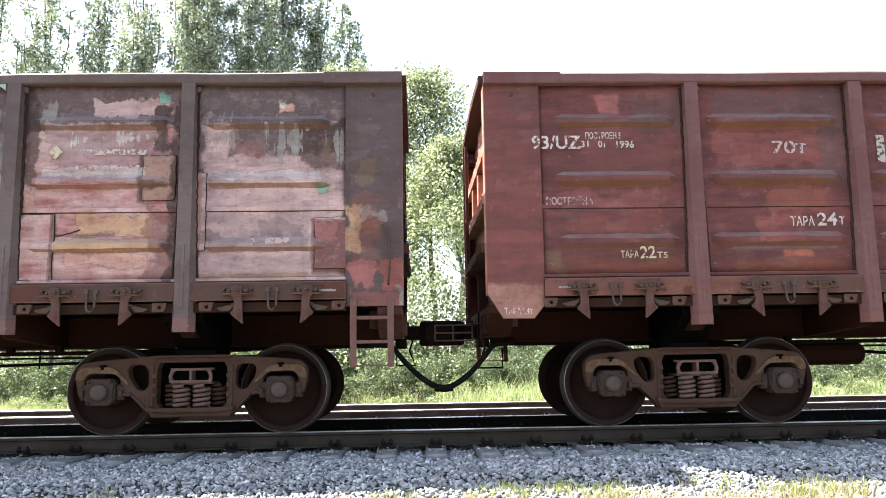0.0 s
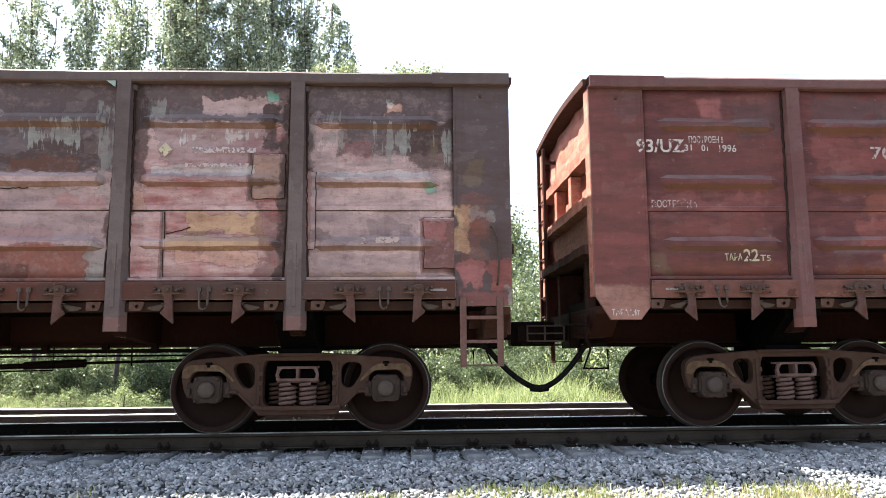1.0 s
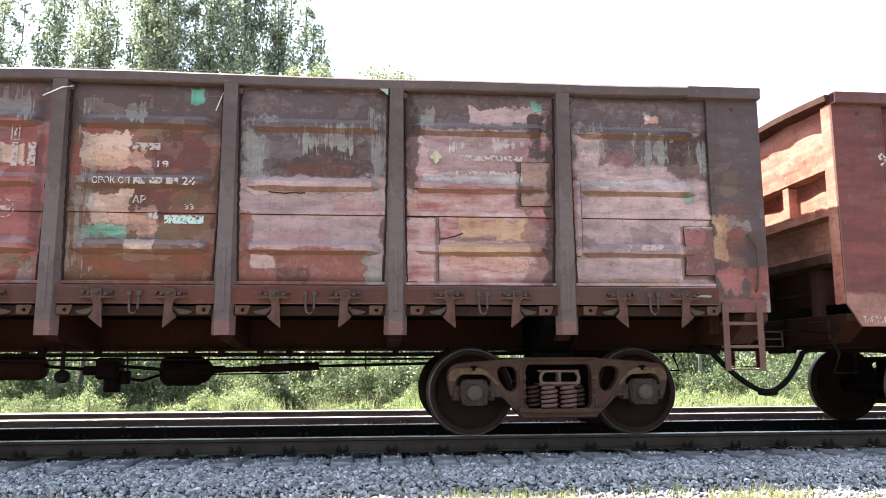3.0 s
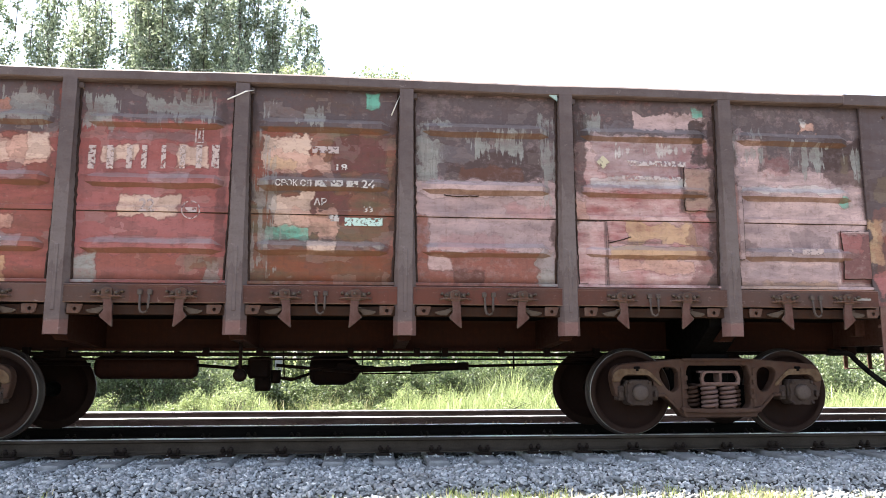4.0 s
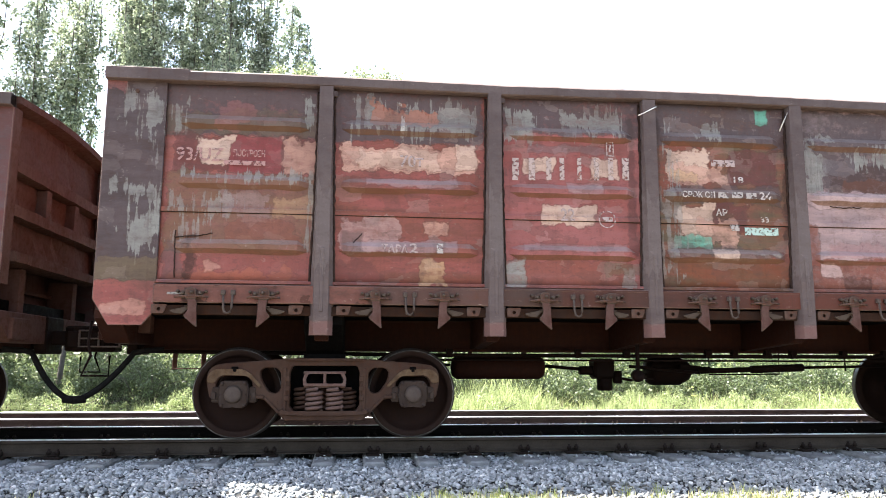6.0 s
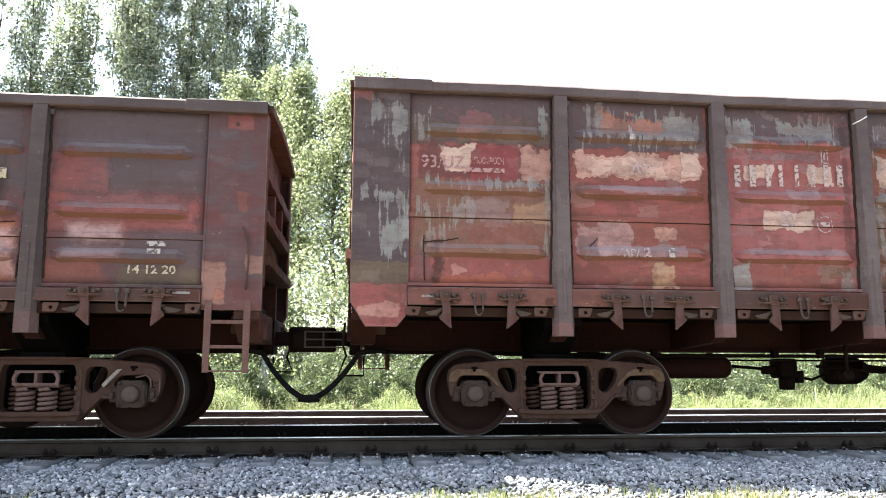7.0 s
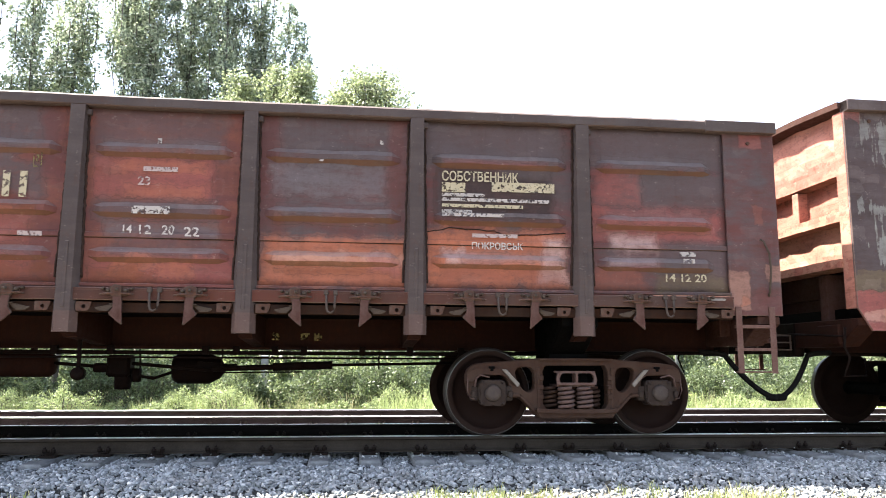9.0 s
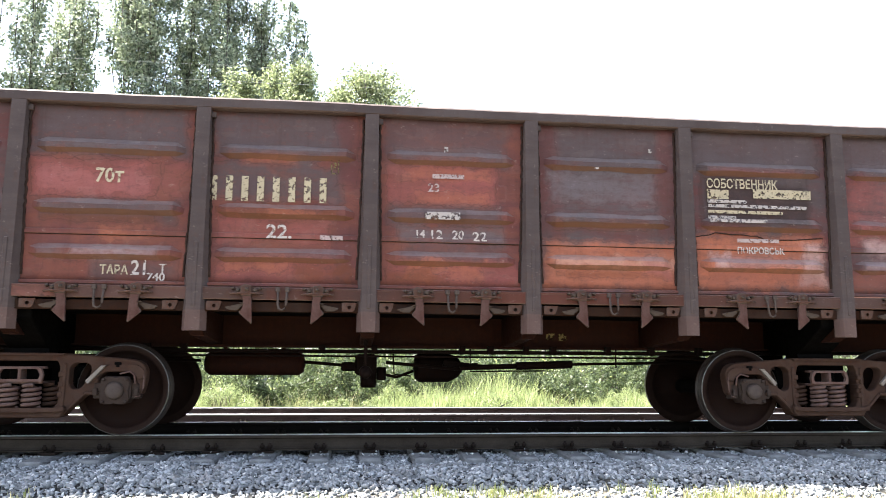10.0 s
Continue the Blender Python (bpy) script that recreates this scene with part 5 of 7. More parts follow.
PAINT = {}
PAINT["b_0"] = painted("paint_b_0", BRICK, ROSE, [
    (GREY, -0.83, 0.83, 3.1, 3.74, 0.3, 0.95, 0),
    (OLIVE, -0.83, 0.83, 3.11, 3.38, 0.6, 0.5, 0),
    (ROSE, -0.32, 0.08, 3.2, 3.47, 0.7, 0.35, 0),
    (LGREY, 0.59, 0.77, 3.25, 3.54, 1.6, 0.7, 1),
    (LGREY, -0.75, -0.61, 3.11, 3.43, 1.6, 0.6, 1),
    (MAROON, -0.72, 0.77, 2.71, 3.11, 0.35, 0.85, 0),
    ((0.19, 0.042, 0.045), -0.18, 0.38, 2.71, 3.12, 0.15, 0.85, 0),
    (CREAM, -0.45, -0.14, 2.78, 3.09, 0.42, 0.9, 0),
    (SALMON, 0.38, 0.78, 2.71, 3.08, 0.45, 0.65, 0),
    (OLIVE, -0.77, 0.83, 1.85, 2.73, 0.4, 0.6, 0),
    (LGREY, -0.63, 0.77, 2.62, 2.76, 1.6, 0.62, 1),
    (LGREY, -0.72, -0.07, 2.25, 2.48, 2, 0.55, 1),
    (LILAC, -0.2, 0.29, 2.25, 2.53, 0.6, 0.4, 0),
    (OCHRE, 0.29, 0.7, 2.25, 2.47, 0.4, 0.4, 0),
    (BRICK, -0.16, 0.56, 2.01, 2.25, 0.5, 0.6, 0),
    (LGREY, -0.72, -0.34, 2.03, 2.21, 1.8, 0.45, 1),
    (LGREY, 0.63, 0.78, 1.89, 2.66, 1.6, 0.6, 1),
    (RED, -0.77, 0.88, 1.4, 1.9, 0.3, 0.85, 0),
    (ORANGE, -0.72, 0.47, 1.53, 1.71, 0.5, 0.45, 0),
    (SALMON, -0.34, -0.17, 1.71, 1.79, 0.3, 0.5, 0),
    (GREY, -0.77, -0.56, 1.53, 1.94, 0.5, 0.5, 0),
    (UMBER, -0.56, -0.46, 1.6, 2.07, 0.3, 0.8, 0),
    (UMBER, 0.78, 0.92, 1.53, 3.52, 0.3, 0.75, 0),
], 20.4, 0.5, 0.025, blocks=0.25)
PAINT["b_1"] = painted("paint_b_1", RED, BRICK, [
    (GREY, -0.96, 0.8, 3.1, 3.73, 0.33, 0.95, 0),
    (LGREY, -0.58, 0.75, 3.18, 3.53, 1.95, 0.56, 1),
    (ORANGE, -0.37, 0.3, 3.31, 3.49, 0.65, 0.6, 0),
    (WHITE, -0.15, -0.04, 3.19, 3.55, 0.8, 0.8, 1),
    (SALMON, -0.71, 0.7, 2.78, 3.07, 0.42, 0.95, 0),
    (CREAM, -0.55, 0.33, 2.81, 3.04, 0.46, 0.6, 0),
    (CREAM, 0.49, 0.69, 2.83, 3.1, 0.28, 0.8, 0),
    (LILAC, -0.47, 0.51, 2.62, 2.72, 0.19, 0.6, 0),
    (PK, -0.69, -0.11, 1.91, 2.27, 0.46, 0.5, 0),
    (LILAC, -0.58, 0.49, 1.91, 2.05, 0.19, 0.6, 0),
    (SALMON, 0.13, 0.4, 2.12, 2.26, 0.31, 0.7, 0),
    (OCHRE, 0.11, 0.38, 1.58, 1.86, 0.37, 0.75, 0),
    (MAROON, -0.77, -0.35, 1.57, 1.85, 0.65, 0.5, 0),
    (DGREY, -0.69, -0.49, 1.9, 2.13, 0.14, 0.5, 0),
    (UMBER, -0.98, -0.83, 1.6, 3, 0.3, 0.6, 0),
    (UMBER, 0.83, 0.98, 1.6, 3.2, 0.3, 0.7, 0),
], 21.4, 0.5, 0.02, blocks=0.5)
PAINT["b_2"] = painted("paint_b_2", RED, ROSE, [
    (GREY, -0.9, 0.84, 3.24, 3.81, 0.28, 0.95, 0),
    (LGREY, -0.8, -0.38, 3.14, 3.57, 1.35, 0.72, 1),
    (LGREY, -0.15, 0.61, 3.23, 3.54, 1.5, 0.6, 1),
    (BLUE, -0.09, 0.12, 3.21, 3.35, 0.12, 0.6, 0),
    (BLUE, -0.48, 0.38, 3.06, 3.13, 0.19, 0.55, 0),
    (CREAM, -0.54, -0.19, 2.82, 2.99, 0.28, 0.9, 0),
    (CREAM, 0.21, 0.51, 2.78, 2.99, 0.23, 0.9, 0),
    (LILAC, -0.06, 0.34, 2.6, 2.72, 0.12, 0.6, 0),
    (CREAM, -0.34, 0.25, 2.26, 2.47, 0.28, 0.9, 0),
    (BRICK, -0.64, 0.65, 1.57, 1.88, 0.37, 0.7, 0),
    (LGREY, -0.75, -0.54, 1.56, 1.87, 0.28, 0.9, 0),
    (LGREY, 0.51, 0.71, 1.6, 1.83, 0.65, 0.6, 0),
    (OLIVE, 0.37, 0.77, 1.72, 1.86, 0.31, 0.6, 0),
    (LILAC, -0.54, 0.59, 1.97, 2.05, 0.12, 0.5, 0),
    (DGREY, 0.63, 0.71, 1.95, 3.52, 0.25, 0.5, 0),
    (UMBER, -0.94, -0.8, 2.2, 3.6, 0.25, 0.6, 0),
    (UMBER, 0.81, 0.94, 1.6, 3.6, 0.25, 0.6, 0),
], 22.4, 0.5, 0.02, blocks=0.5)
PAINT["b_3"] = painted("paint_b_3", BRICK, OLIVE, [
    (GREY, -0.86, 0.83, 3.19, 3.82, 0.28, 0.97, 0),
    (LGREY, -0.62, -0.45, 3.23, 3.64, 1.2, 0.68, 1),
    (LGREY, -0.32, -0.02, 3.21, 3.46, 1.35, 0.64, 1),
    (TEAL, 0.42, 0.56, 3.46, 3.63, 0.19, 0.95, 0),
    (MAROON, 0.07, 0.65, 2.75, 3.15, 0.23, 0.9, 0),
    (CREAM, -0.64, -0.11, 2.81, 3.14, 0.37, 0.95, 0),
    (SALMON, -0.64, 0.04, 2.73, 2.99, 0.56, 0.8, 0),
    (OCHRE, -0.61, -0.32, 2.77, 2.92, 0.56, 0.7, 0),
    (GREY, -0.61, 0.64, 2.54, 2.73, 0.33, 0.75, 0),
    (MAROON, -0.14, 0.28, 2.24, 2.54, 0.37, 0.85, 0),
    (CREAM, -0.52, -0.14, 2.17, 2.5, 0.42, 0.9, 0),
    (SALMON, -0.25, 0.1, 2.09, 2.33, 0.65, 0.8, 0),
    (TEAL, -0.56, -0.15, 2.05, 2.17, 0.25, 0.85, 0),
    (GREY, -0.6, 0.7, 1.91, 2.06, 0.31, 0.6, 0),
    (LGREY, -0.72, -0.49, 1.73, 3.17, 1.65, 0.56, 1),
    (CREAM, -0.14, 0.13, 1.9, 2.02, 0.19, 0.85, 0),
    (LGREY, 0.28, 0.64, 1.94, 2.01, 0.25, 0.6, 0),
    (RUST, -0.6, 0.7, 1.59, 1.91, 0.46, 0.6, 0),
    (LGREY, -0.59, -0.36, 1.61, 1.81, 1.05, 0.64, 1),
    (DGREY, -0.79, -0.72, 2.02, 3.66, 0.19, 0.6, 0),
    (UMBER, -0.94, -0.77, 1.6, 3.2, 0.35, 0.6, 0),
    (UMBER, 0.73, 0.94, 1.6, 3.6, 0.4, 0.75, 0),
], 23.4, 0.6, 0.02, blocks=0.5)
PAINT["b_4"] = painted("paint_b_4", (0.335, 0.225, 0.215), LILAC, [
    (GREY, -0.83, 0.82, 2.71, 3.65, 0.3, 0.95, 0),
    (LGREY, -0.75, -0.47, 2.65, 3.29, 1, 0.6, 0),
    (GREY, -0.29, 0.6, 3.25, 3.63, 0.3, 0.6, 0),
    (UMBER, -0.44, 0.6, 2.71, 3.07, 0.35, 0.6, 0),
    (BLUE, -0.47, -0.12, 2.89, 3.09, 0.4, 0.7, 0),
    (LGREY, -0.16, 0.45, 2.94, 3.18, 1.7, 0.75, 1),
    (LGREY, -0.03, 0.45, 3.16, 3.29, 1.3, 0.6, 1),
    (LGREY, 0.57, 0.79, 2.38, 3.45, 1.5, 0.62, 1),
    (LGREY, -0.71, -0.46, 2.6, 3.36, 1.8, 0.5, 1),
    (RUST, -0.29, 0.38, 2.71, 2.85, 0.4, 0.4, 0),
    (PK, -0.77, 0.6, 2.53, 2.69, 0.25, 0.8, 0),
    (ROSE, 0.19, 0.71, 2.31, 2.45, 0.4, 0.4, 0),
    (LILAC, -0.1, 0.56, 1.98, 2.25, 0.5, 0.6, 0),
    (ROSE, -0.51, 0.19, 1.94, 2.13, 0.4, 0.3, 0),
    (BRICK, -0.77, 0.6, 1.47, 1.94, 0.3, 0.92, 0),
    (UMBER, -0.36, -0.03, 1.57, 1.73, 0.5, 0.6, 0),
    (BRICK, -0.86, -0.61, 1.87, 2.31, 0.35, 0.85, 0),
    (PK, -0.61, -0.36, 1.75, 1.89, 0.2, 0.85, 0),
    (LGREY, 0.54, 0.75, 1.53, 1.98, 0.5, 0.75, 0),
    (LILAC, 0.56, 0.75, 1.76, 1.98, 0.4, 0.5, 0),
    (UMBER, 0.66, 0.82, 1.98, 2.31, 0.5, 0.75, 0),
    (UMBER, -0.92, -0.76, 1.47, 3.25, 0.3, 0.85, 0),
    (UMBER, 0.76, 0.93, 1.47, 3.58, 0.28, 0.85, 0),
], 24.4, 0.5, 0.025, blocks=0.28)
PAINT["b_5"] = painted("paint_b_5", PK, ROSE, [
    (GREY, -0.92, 0.82, 3.2, 3.73, 0.37, 0.95, 0),
    (LGREY, -0.74, -0.45, 3.25, 3.46, 1.35, 0.72, 1),
    (BLUE, -0.44, 0.52, 3.23, 3.39, 0.43, 0.7, 0),
    (PK, -0.09, 0.76, 3.33, 3.5, 0.56, 0.9, 0),
    (LILAC, -0.56, 0.7, 2.8, 3.24, 0.46, 0.7, 0),
    (WHITE, -0.32, 0.64, 3.03, 3.14, 1, 0.6, 1),
    (DGREY, 0.52, 0.7, 2.96, 3.4, 0.56, 0.9, 0),
    (TEAL, 0.57, 0.69, 3.49, 3.57, 0.19, 0.9, 0),
    (LILAC, -0.61, 0.39, 2.62, 2.73, 0.19, 0.7, 0),
    ((0.24, 0.155, 0.12), 0.42, 0.77, 2.43, 2.9, 0.28, 0.85, 0),
    (SALMON, -0.84, -0.67, 2.33, 2.51, 0.56, 0.8, 0),
    (OCHRE, -0.23, 0.51, 2.08, 2.28, 0.42, 0.85, 0),
    (OCHRE, -0.43, 0.6, 1.9, 2.02, 0.25, 0.85, 0),
    (SALMON, -0.31, 0.51, 1.75, 1.87, 0.31, 0.8, 0),
    (MAROON, 0.51, 0.8, 1.6, 2.32, 0.56, 0.6, 0),
    (DGREY, -0.48, -0.45, 1.6, 2.29, 0.07, 0.9, 0),
    (DGREY, -0.44, 0.15, 2.06, 2.08, 0.07, 0.7, 0),
    (DGREY, 0.38, 0.43, 2.41, 2.93, 0.09, 0.8, 0),
    (DGREY, -0.92, -0.68, 2.6, 3.71, 0.56, 0.75, 0),
    (GREY, 0.69, 0.81, 1.6, 3.25, 0.31, 0.7, 0),
    (UMBER, -0.98, -0.8, 2.2, 3.6, 0.4, 0.8, 0),
    (UMBER, 0.7, 0.98, 1.6, 3.5, 0.5, 0.75, 0),
    (UMBER, 0.4, 0.76, 2.55, 2.62, 0.25, 0.8, 0),
    (WHITE, -0.62, 0.45, 2.68, 2.78, 0.35, 0.5, 0),
], 25.4, 0.55, 0.025, blocks=0.28)
PAINT["b_6"] = painted("paint_b_6", PK, LILAC, [
    (GREY, -0.92, 0.89, 3.23, 3.72, 0.25, 0.96, 0),
    (GREY, -0.39, 0.89, 2.91, 3.28, 0.4, 0.95, 0),
    (UMBER, 0.35, 0.86, 2.76, 3.28, 0.4, 0.75, 0),
    (LILAC, -0.81, -0.62, 2.91, 3.35, 0.7, 0.8, 0),
    (LGREY, -0.77, -0.61, 3.01, 3.37, 1.6, 0.6, 1),
    (LGREY, -0.61, -0.35, 3, 3.17, 1.2, 0.75, 1),
    (LGREY, -0.55, -0.35, 3.22, 3.35, 1.4, 0.5, 1),
    (SALMON, 0.07, 0.3, 3.32, 3.46, 0.4, 0.9, 0),
    (WHITE, 0.09, 0.18, 3.38, 3.49, 0.4, 0.6, 0),
    (LGREY, 0.02, 0.42, 2.88, 3.17, 1.8, 0.8, 1),
    (LGREY, 0.29, 0.42, 2.81, 3.08, 1.5, 0.6, 1),
    (LGREY, 0.65, 0.84, 2.81, 3.18, 1.8, 0.8, 1),
    (OLIVE, 0.55, 0.64, 2.88, 3.08, 0.3, 0.6, 0),
    (ROSE, -0.35, -0.05, 2.85, 3.06, 0.5, 0.35, 0),
    (WHITE, -0.64, 0.55, 2.64, 2.73, 0.3, 0.45, 0),
    (TEAL, 0.52, 0.63, 2.49, 2.62, 0.35, 0.8, 0),
    (LGREY, 0.55, 0.76, 2.34, 2.64, 1.6, 0.5, 1),
    (LILAC, -0.45, 0.42, 2, 2.27, 0.5, 0.6, 0),
    (GREY, -0.05, 0.35, 2.04, 2.19, 0.7, 0.4, 0),
    (BLUE, -0.59, 0.42, 1.89, 2, 0.2, 0.5, 0),
    (LILAC, -0.59, 0.42, 1.63, 1.8, 0.7, 0.5, 0),
    (OCHRE, -0.72, 0.42, 1.53, 1.65, 0.3, 0.4, 0),
    (MAROON, 0.46, 0.84, 1.65, 2.2, 0.12, 0.9, 0),
    (ROSE, 0.5, 0.72, 1.99, 2.17, 0.5, 0.5, 0),
    (BRICK, -0.8, -0.68, 1.85, 2.74, 0.2, 0.7, 0),
    (UMBER, -0.87, -0.67, 2.74, 3.35, 0.35, 0.75, 0),
    (UMBER, -0.96, -0.77, 1.5, 3.65, 0.3, 0.85, 0),
    (UMBER, -0.74, -0.49, 1.97, 2.09, 0.5, 0.5, 0),
    (UMBER, 0.78, 0.96, 2.24, 2.81, 0.3, 0.6, 0),
], 26.4, 0.55, 0.025, blocks=0.28)
PAINT["b_c0"] = painted("paint_b_c0", GREY, DGREY, [
    (GREY, -6.62, -5.94, 1.58, 3.65, 0.2, 0.6, 0),
    (ROSE, -6.62, -6.4, 3.54, 3.74, 0.5, 0.6, 0),
    (LGREY, -6.4, -6.22, 3.29, 3.56, 1.7, 0.55, 1),
    (LGREY, -6.22, -5.95, 3.07, 3.52, 1.8, 0.6, 1),
    (LGREY, -6.55, -5.97, 2.39, 2.62, 2, 0.62, 1),
    (LGREY, -6.35, -5.99, 1.89, 2.3, 1.9, 0.7, 1),
    (LGREY, -6.06, -5.95, 1.85, 3.07, 1.2, 0.5, 1),
    (OLIVE, -6.62, -5.92, 1.53, 1.8, 0.5, 0.75, 0),
    (RED, -6.67, -5.9, 0.95, 1.59, 0.2, 0.92, 0),
    (SALMON, -6.51, -6.08, 1.25, 1.38, 0.3, 0.45, 0),
    (ROSE, -6.58, -5.99, 1.04, 1.22, 0.5, 0.4, 0),
], 28.1, 0.5, 0.025, blocks=0.25)
PAINT["b_c1"] = painted("paint_b_c1", GREY, (0.062, 0.042, 0.041), [
    (OCHRE, 5.97, 6.13, 1.87, 2.34, 0.4, 0.75, 0),
    (OLIVE, 6.13, 6.29, 2.54, 2.85, 0.5, 0.6, 0),
    (BRICK, 6.16, 6.3, 2.04, 2.21, 0.4, 0.6, 0),
    (LGREY, 6.15, 6.38, 2.2, 2.31, 0.5, 0.5, 0),
    (ROSE, 6.02, 6.29, 1.48, 1.75, 0.45, 0.8, 0),
    (RED, 6.34, 6.65, 1.46, 1.77, 0.45, 0.85, 0),
    (RED, 6.02, 6.65, 1.13, 1.46, 0.4, 0.55, 0),
    (LGREY, 6.51, 6.65, 1.26, 1.52, 0.4, 0.65, 0),
    (BRICK, 6.05, 6.34, 1.77, 2.51, 0.6, 0.35, 0),
    (LGREY, 6.18, 6.25, 2.41, 2.63, 0.4, 0.4, 1),
], 29.1, 0.5, 0.025, blocks=0.25)
PAINT["a_0"] = painted("paint_a_0", OXIDE, PLUM, [
    (ROSE, -0.21, 0.06, 3.31, 3.55, 0.23, 0.75, 0),
    (GREY, -0.65, 0.51, 3.19, 3.31, 0.25, 0.4, 0),
    (GREY, 0.21, 0.7, 3.15, 3.53, 0.56, 0.45, 0),
    (MAROON, -0.72, 0.61, 2.72, 2.97, 0.56, 0.5, 0),
    (BLUE, -0.61, 0.48, 2.66, 2.71, 0.12, 0.4, 0),
    (RUST, -0.61, 0.53, 2.51, 2.57, 0.19, 0.6, 0),
    (BRICK, -0.75, 0.51, 2, 2.24, 0.56, 0.25, 0),
    (GREY, -0.58, 0.56, 1.86, 1.92, 0.12, 0.5, 0),
    (RUST, -0.59, 0.6, 1.58, 1.78, 0.46, 0.4, 0),
    (OLIVE, -0.79, -0.58, 1.59, 1.88, 0.46, 0.6, 0),
    (ROSE, -0.8, 0.58, 2.28, 2.48, 0.65, 0.3, 0),
], 11.4, 0.45, 0.05, blocks=0.16)
PAINT["a_1"] = painted("paint_a_1", OXIDE, PLUM, [
    (GREY, -0.63, 0.86, 3.34, 3.59, 0.46, 0.5, 0),
    (BLUE, -0.52, 0.54, 3.24, 3.34, 0.19, 0.45, 0),
    (RED, -0.65, 0.81, 2.74, 3.13, 0.46, 0.5, 0),
    (RUST, -0.53, 0.59, 3.13, 3.2, 0.19, 0.7, 0),
    (BLUE, -0.5, 0.54, 2.65, 2.72, 0.19, 0.4, 0),
    (RUST, -0.51, 0.53, 2.5, 2.57, 0.19, 0.7, 0),
    (BRICK, -0.16, 0.58, 2.25, 2.52, 0.37, 0.7, 0),
    (RED, -0.24, 0.25, 1.92, 2.22, 0.37, 0.7, 0),
    (BLUE, -0.53, 0.63, 1.84, 1.9, 0.12, 0.6, 0),
    (ORANGE, 0.01, 0.35, 1.76, 1.85, 0.09, 0.9, 0),
    (RUST, -0.51, 0.7, 1.55, 1.73, 0.46, 0.5, 0),
    (GREY, 0.5, 0.88, 2.52, 3.33, 0.56, 0.5, 0),
], 12.4, 0.45, 0.05, blocks=0.16)
PAINT["a_2"] = painted("paint_a_2", OXIDE, PLUM, [
], 15.4, 0.5, 0.05, blocks=0.16)
PAINT["a_3"] = painted("paint_a_3", OXIDE, BRICK, [
], 16.4, 0.5, 0.05, blocks=0.16)
PAINT["a_4"] = painted("paint_a_4", OXIDE, PLUM, [
], 17.4, 0.5, 0.05, blocks=0.16)
PAINT["a_5"] = painted("paint_a_5", OXIDE, BRICK, [
], 18.4, 0.5, 0.05, blocks=0.16)
PAINT["a_6"] = painted("paint_a_6", OXIDE, PLUM, [
], 19.4, 0.5, 0.05, blocks=0.16)
PAINT["a_c0"] = painted("paint_a_c0", OXIDE, MAROON, [
    (RED, -6.64, -5.96, 1.71, 2.07, 0.56, 0.25, 0),
    (SALMON, -6.65, -5.98, 1.12, 1.51, 0.19, 0.42, 0),
    (GREY, -6.3, -5.99, 3.35, 3.66, 0.56, 0.3, 0),
    (RED, -6.59, -5.97, 2.25, 2.73, 0.74, 0.2, 0),
], 8.1, 0.35, 0.05, blocks=0.16)
PAINT["a_c1"] = painted("paint_a_c1", OXIDE, BRICK, [
], 9.1, 0.5, 0.05, blocks=0.16)
PAINT["c_1"] = painted("paint_c_1", MAROON, BRICK, [
    (GREY, -0.8, 0.73, 2.82, 3.39, 0.33, 0.9, 0),
    (BLUE, -0.63, 0.44, 2.88, 2.94, 0.12, 0.5, 0),
    (RED, -0.76, 0.49, 2.38, 2.77, 0.28, 0.95, 0),
    (ROSE, -0.7, 0.43, 2.41, 2.67, 0.46, 0.5, 0),
    (RED, 0.49, 0.71, 2.41, 2.76, 0.37, 0.6, 0),
    (GREY, -0.68, 0.67, 2.16, 2.37, 0.33, 0.8, 0),
    (RUST, -0.65, 0.45, 2.14, 2.22, 0.19, 0.7, 0),
    (ORANGE, -0.08, 0.44, 1.92, 2.1, 0.46, 0.6, 0),
    (LILAC, -0.33, 0.5, 1.78, 1.9, 0.25, 0.85, 0),
    (BLUE, -0.65, -0.33, 1.77, 1.88, 0.31, 0.5, 0),
    (BRICK, -0.58, -0.11, 1.54, 1.75, 0.46, 0.7, 0),
    (GREY, -0.16, 0.7, 1.54, 1.76, 0.28, 0.6, 0),
], 41.4, 0.5, 0.10, blocks=0.12)
PAINT["c_2"] = painted("paint_c_2", MAROON, BRICK, [
    (GREY, -0.76, 0.66, 2.85, 3.47, 0.33, 0.9, 0),
    (BLUE, -0.55, 0.49, 2.9, 2.98, 0.12, 0.5, 0),
    (ORANGE, -0.43, 0.08, 2.79, 2.88, 0.25, 0.7, 0),
    (GREY, -0.79, 0.58, 2.41, 2.79, 0.33, 0.85, 0),
    (RUST, -0.69, 0.51, 2.23, 2.31, 0.19, 0.8, 0),
    (ORANGE, -0.18, 0.33, 2.22, 2.31, 0.25, 0.6, 0),
    (RED, -0.68, 0.45, 1.97, 2.21, 0.46, 0.7, 0),
    (BLUE, -0.61, 0.52, 1.81, 1.86, 0.12, 0.6, 0),
    (RED, -0.66, 0.52, 1.56, 1.82, 0.37, 0.7, 0),
    (ORANGE, -0.61, 0.06, 1.68, 1.78, 0.37, 0.7, 0),
    (RUST, 0.07, 0.64, 1.57, 1.75, 0.46, 0.6, 0),
    (MAROON, 0.49, 0.72, 2.58, 3.44, 0.37, 0.8, 0),
], 42.4, 0.5, 0.10, blocks=0.12)
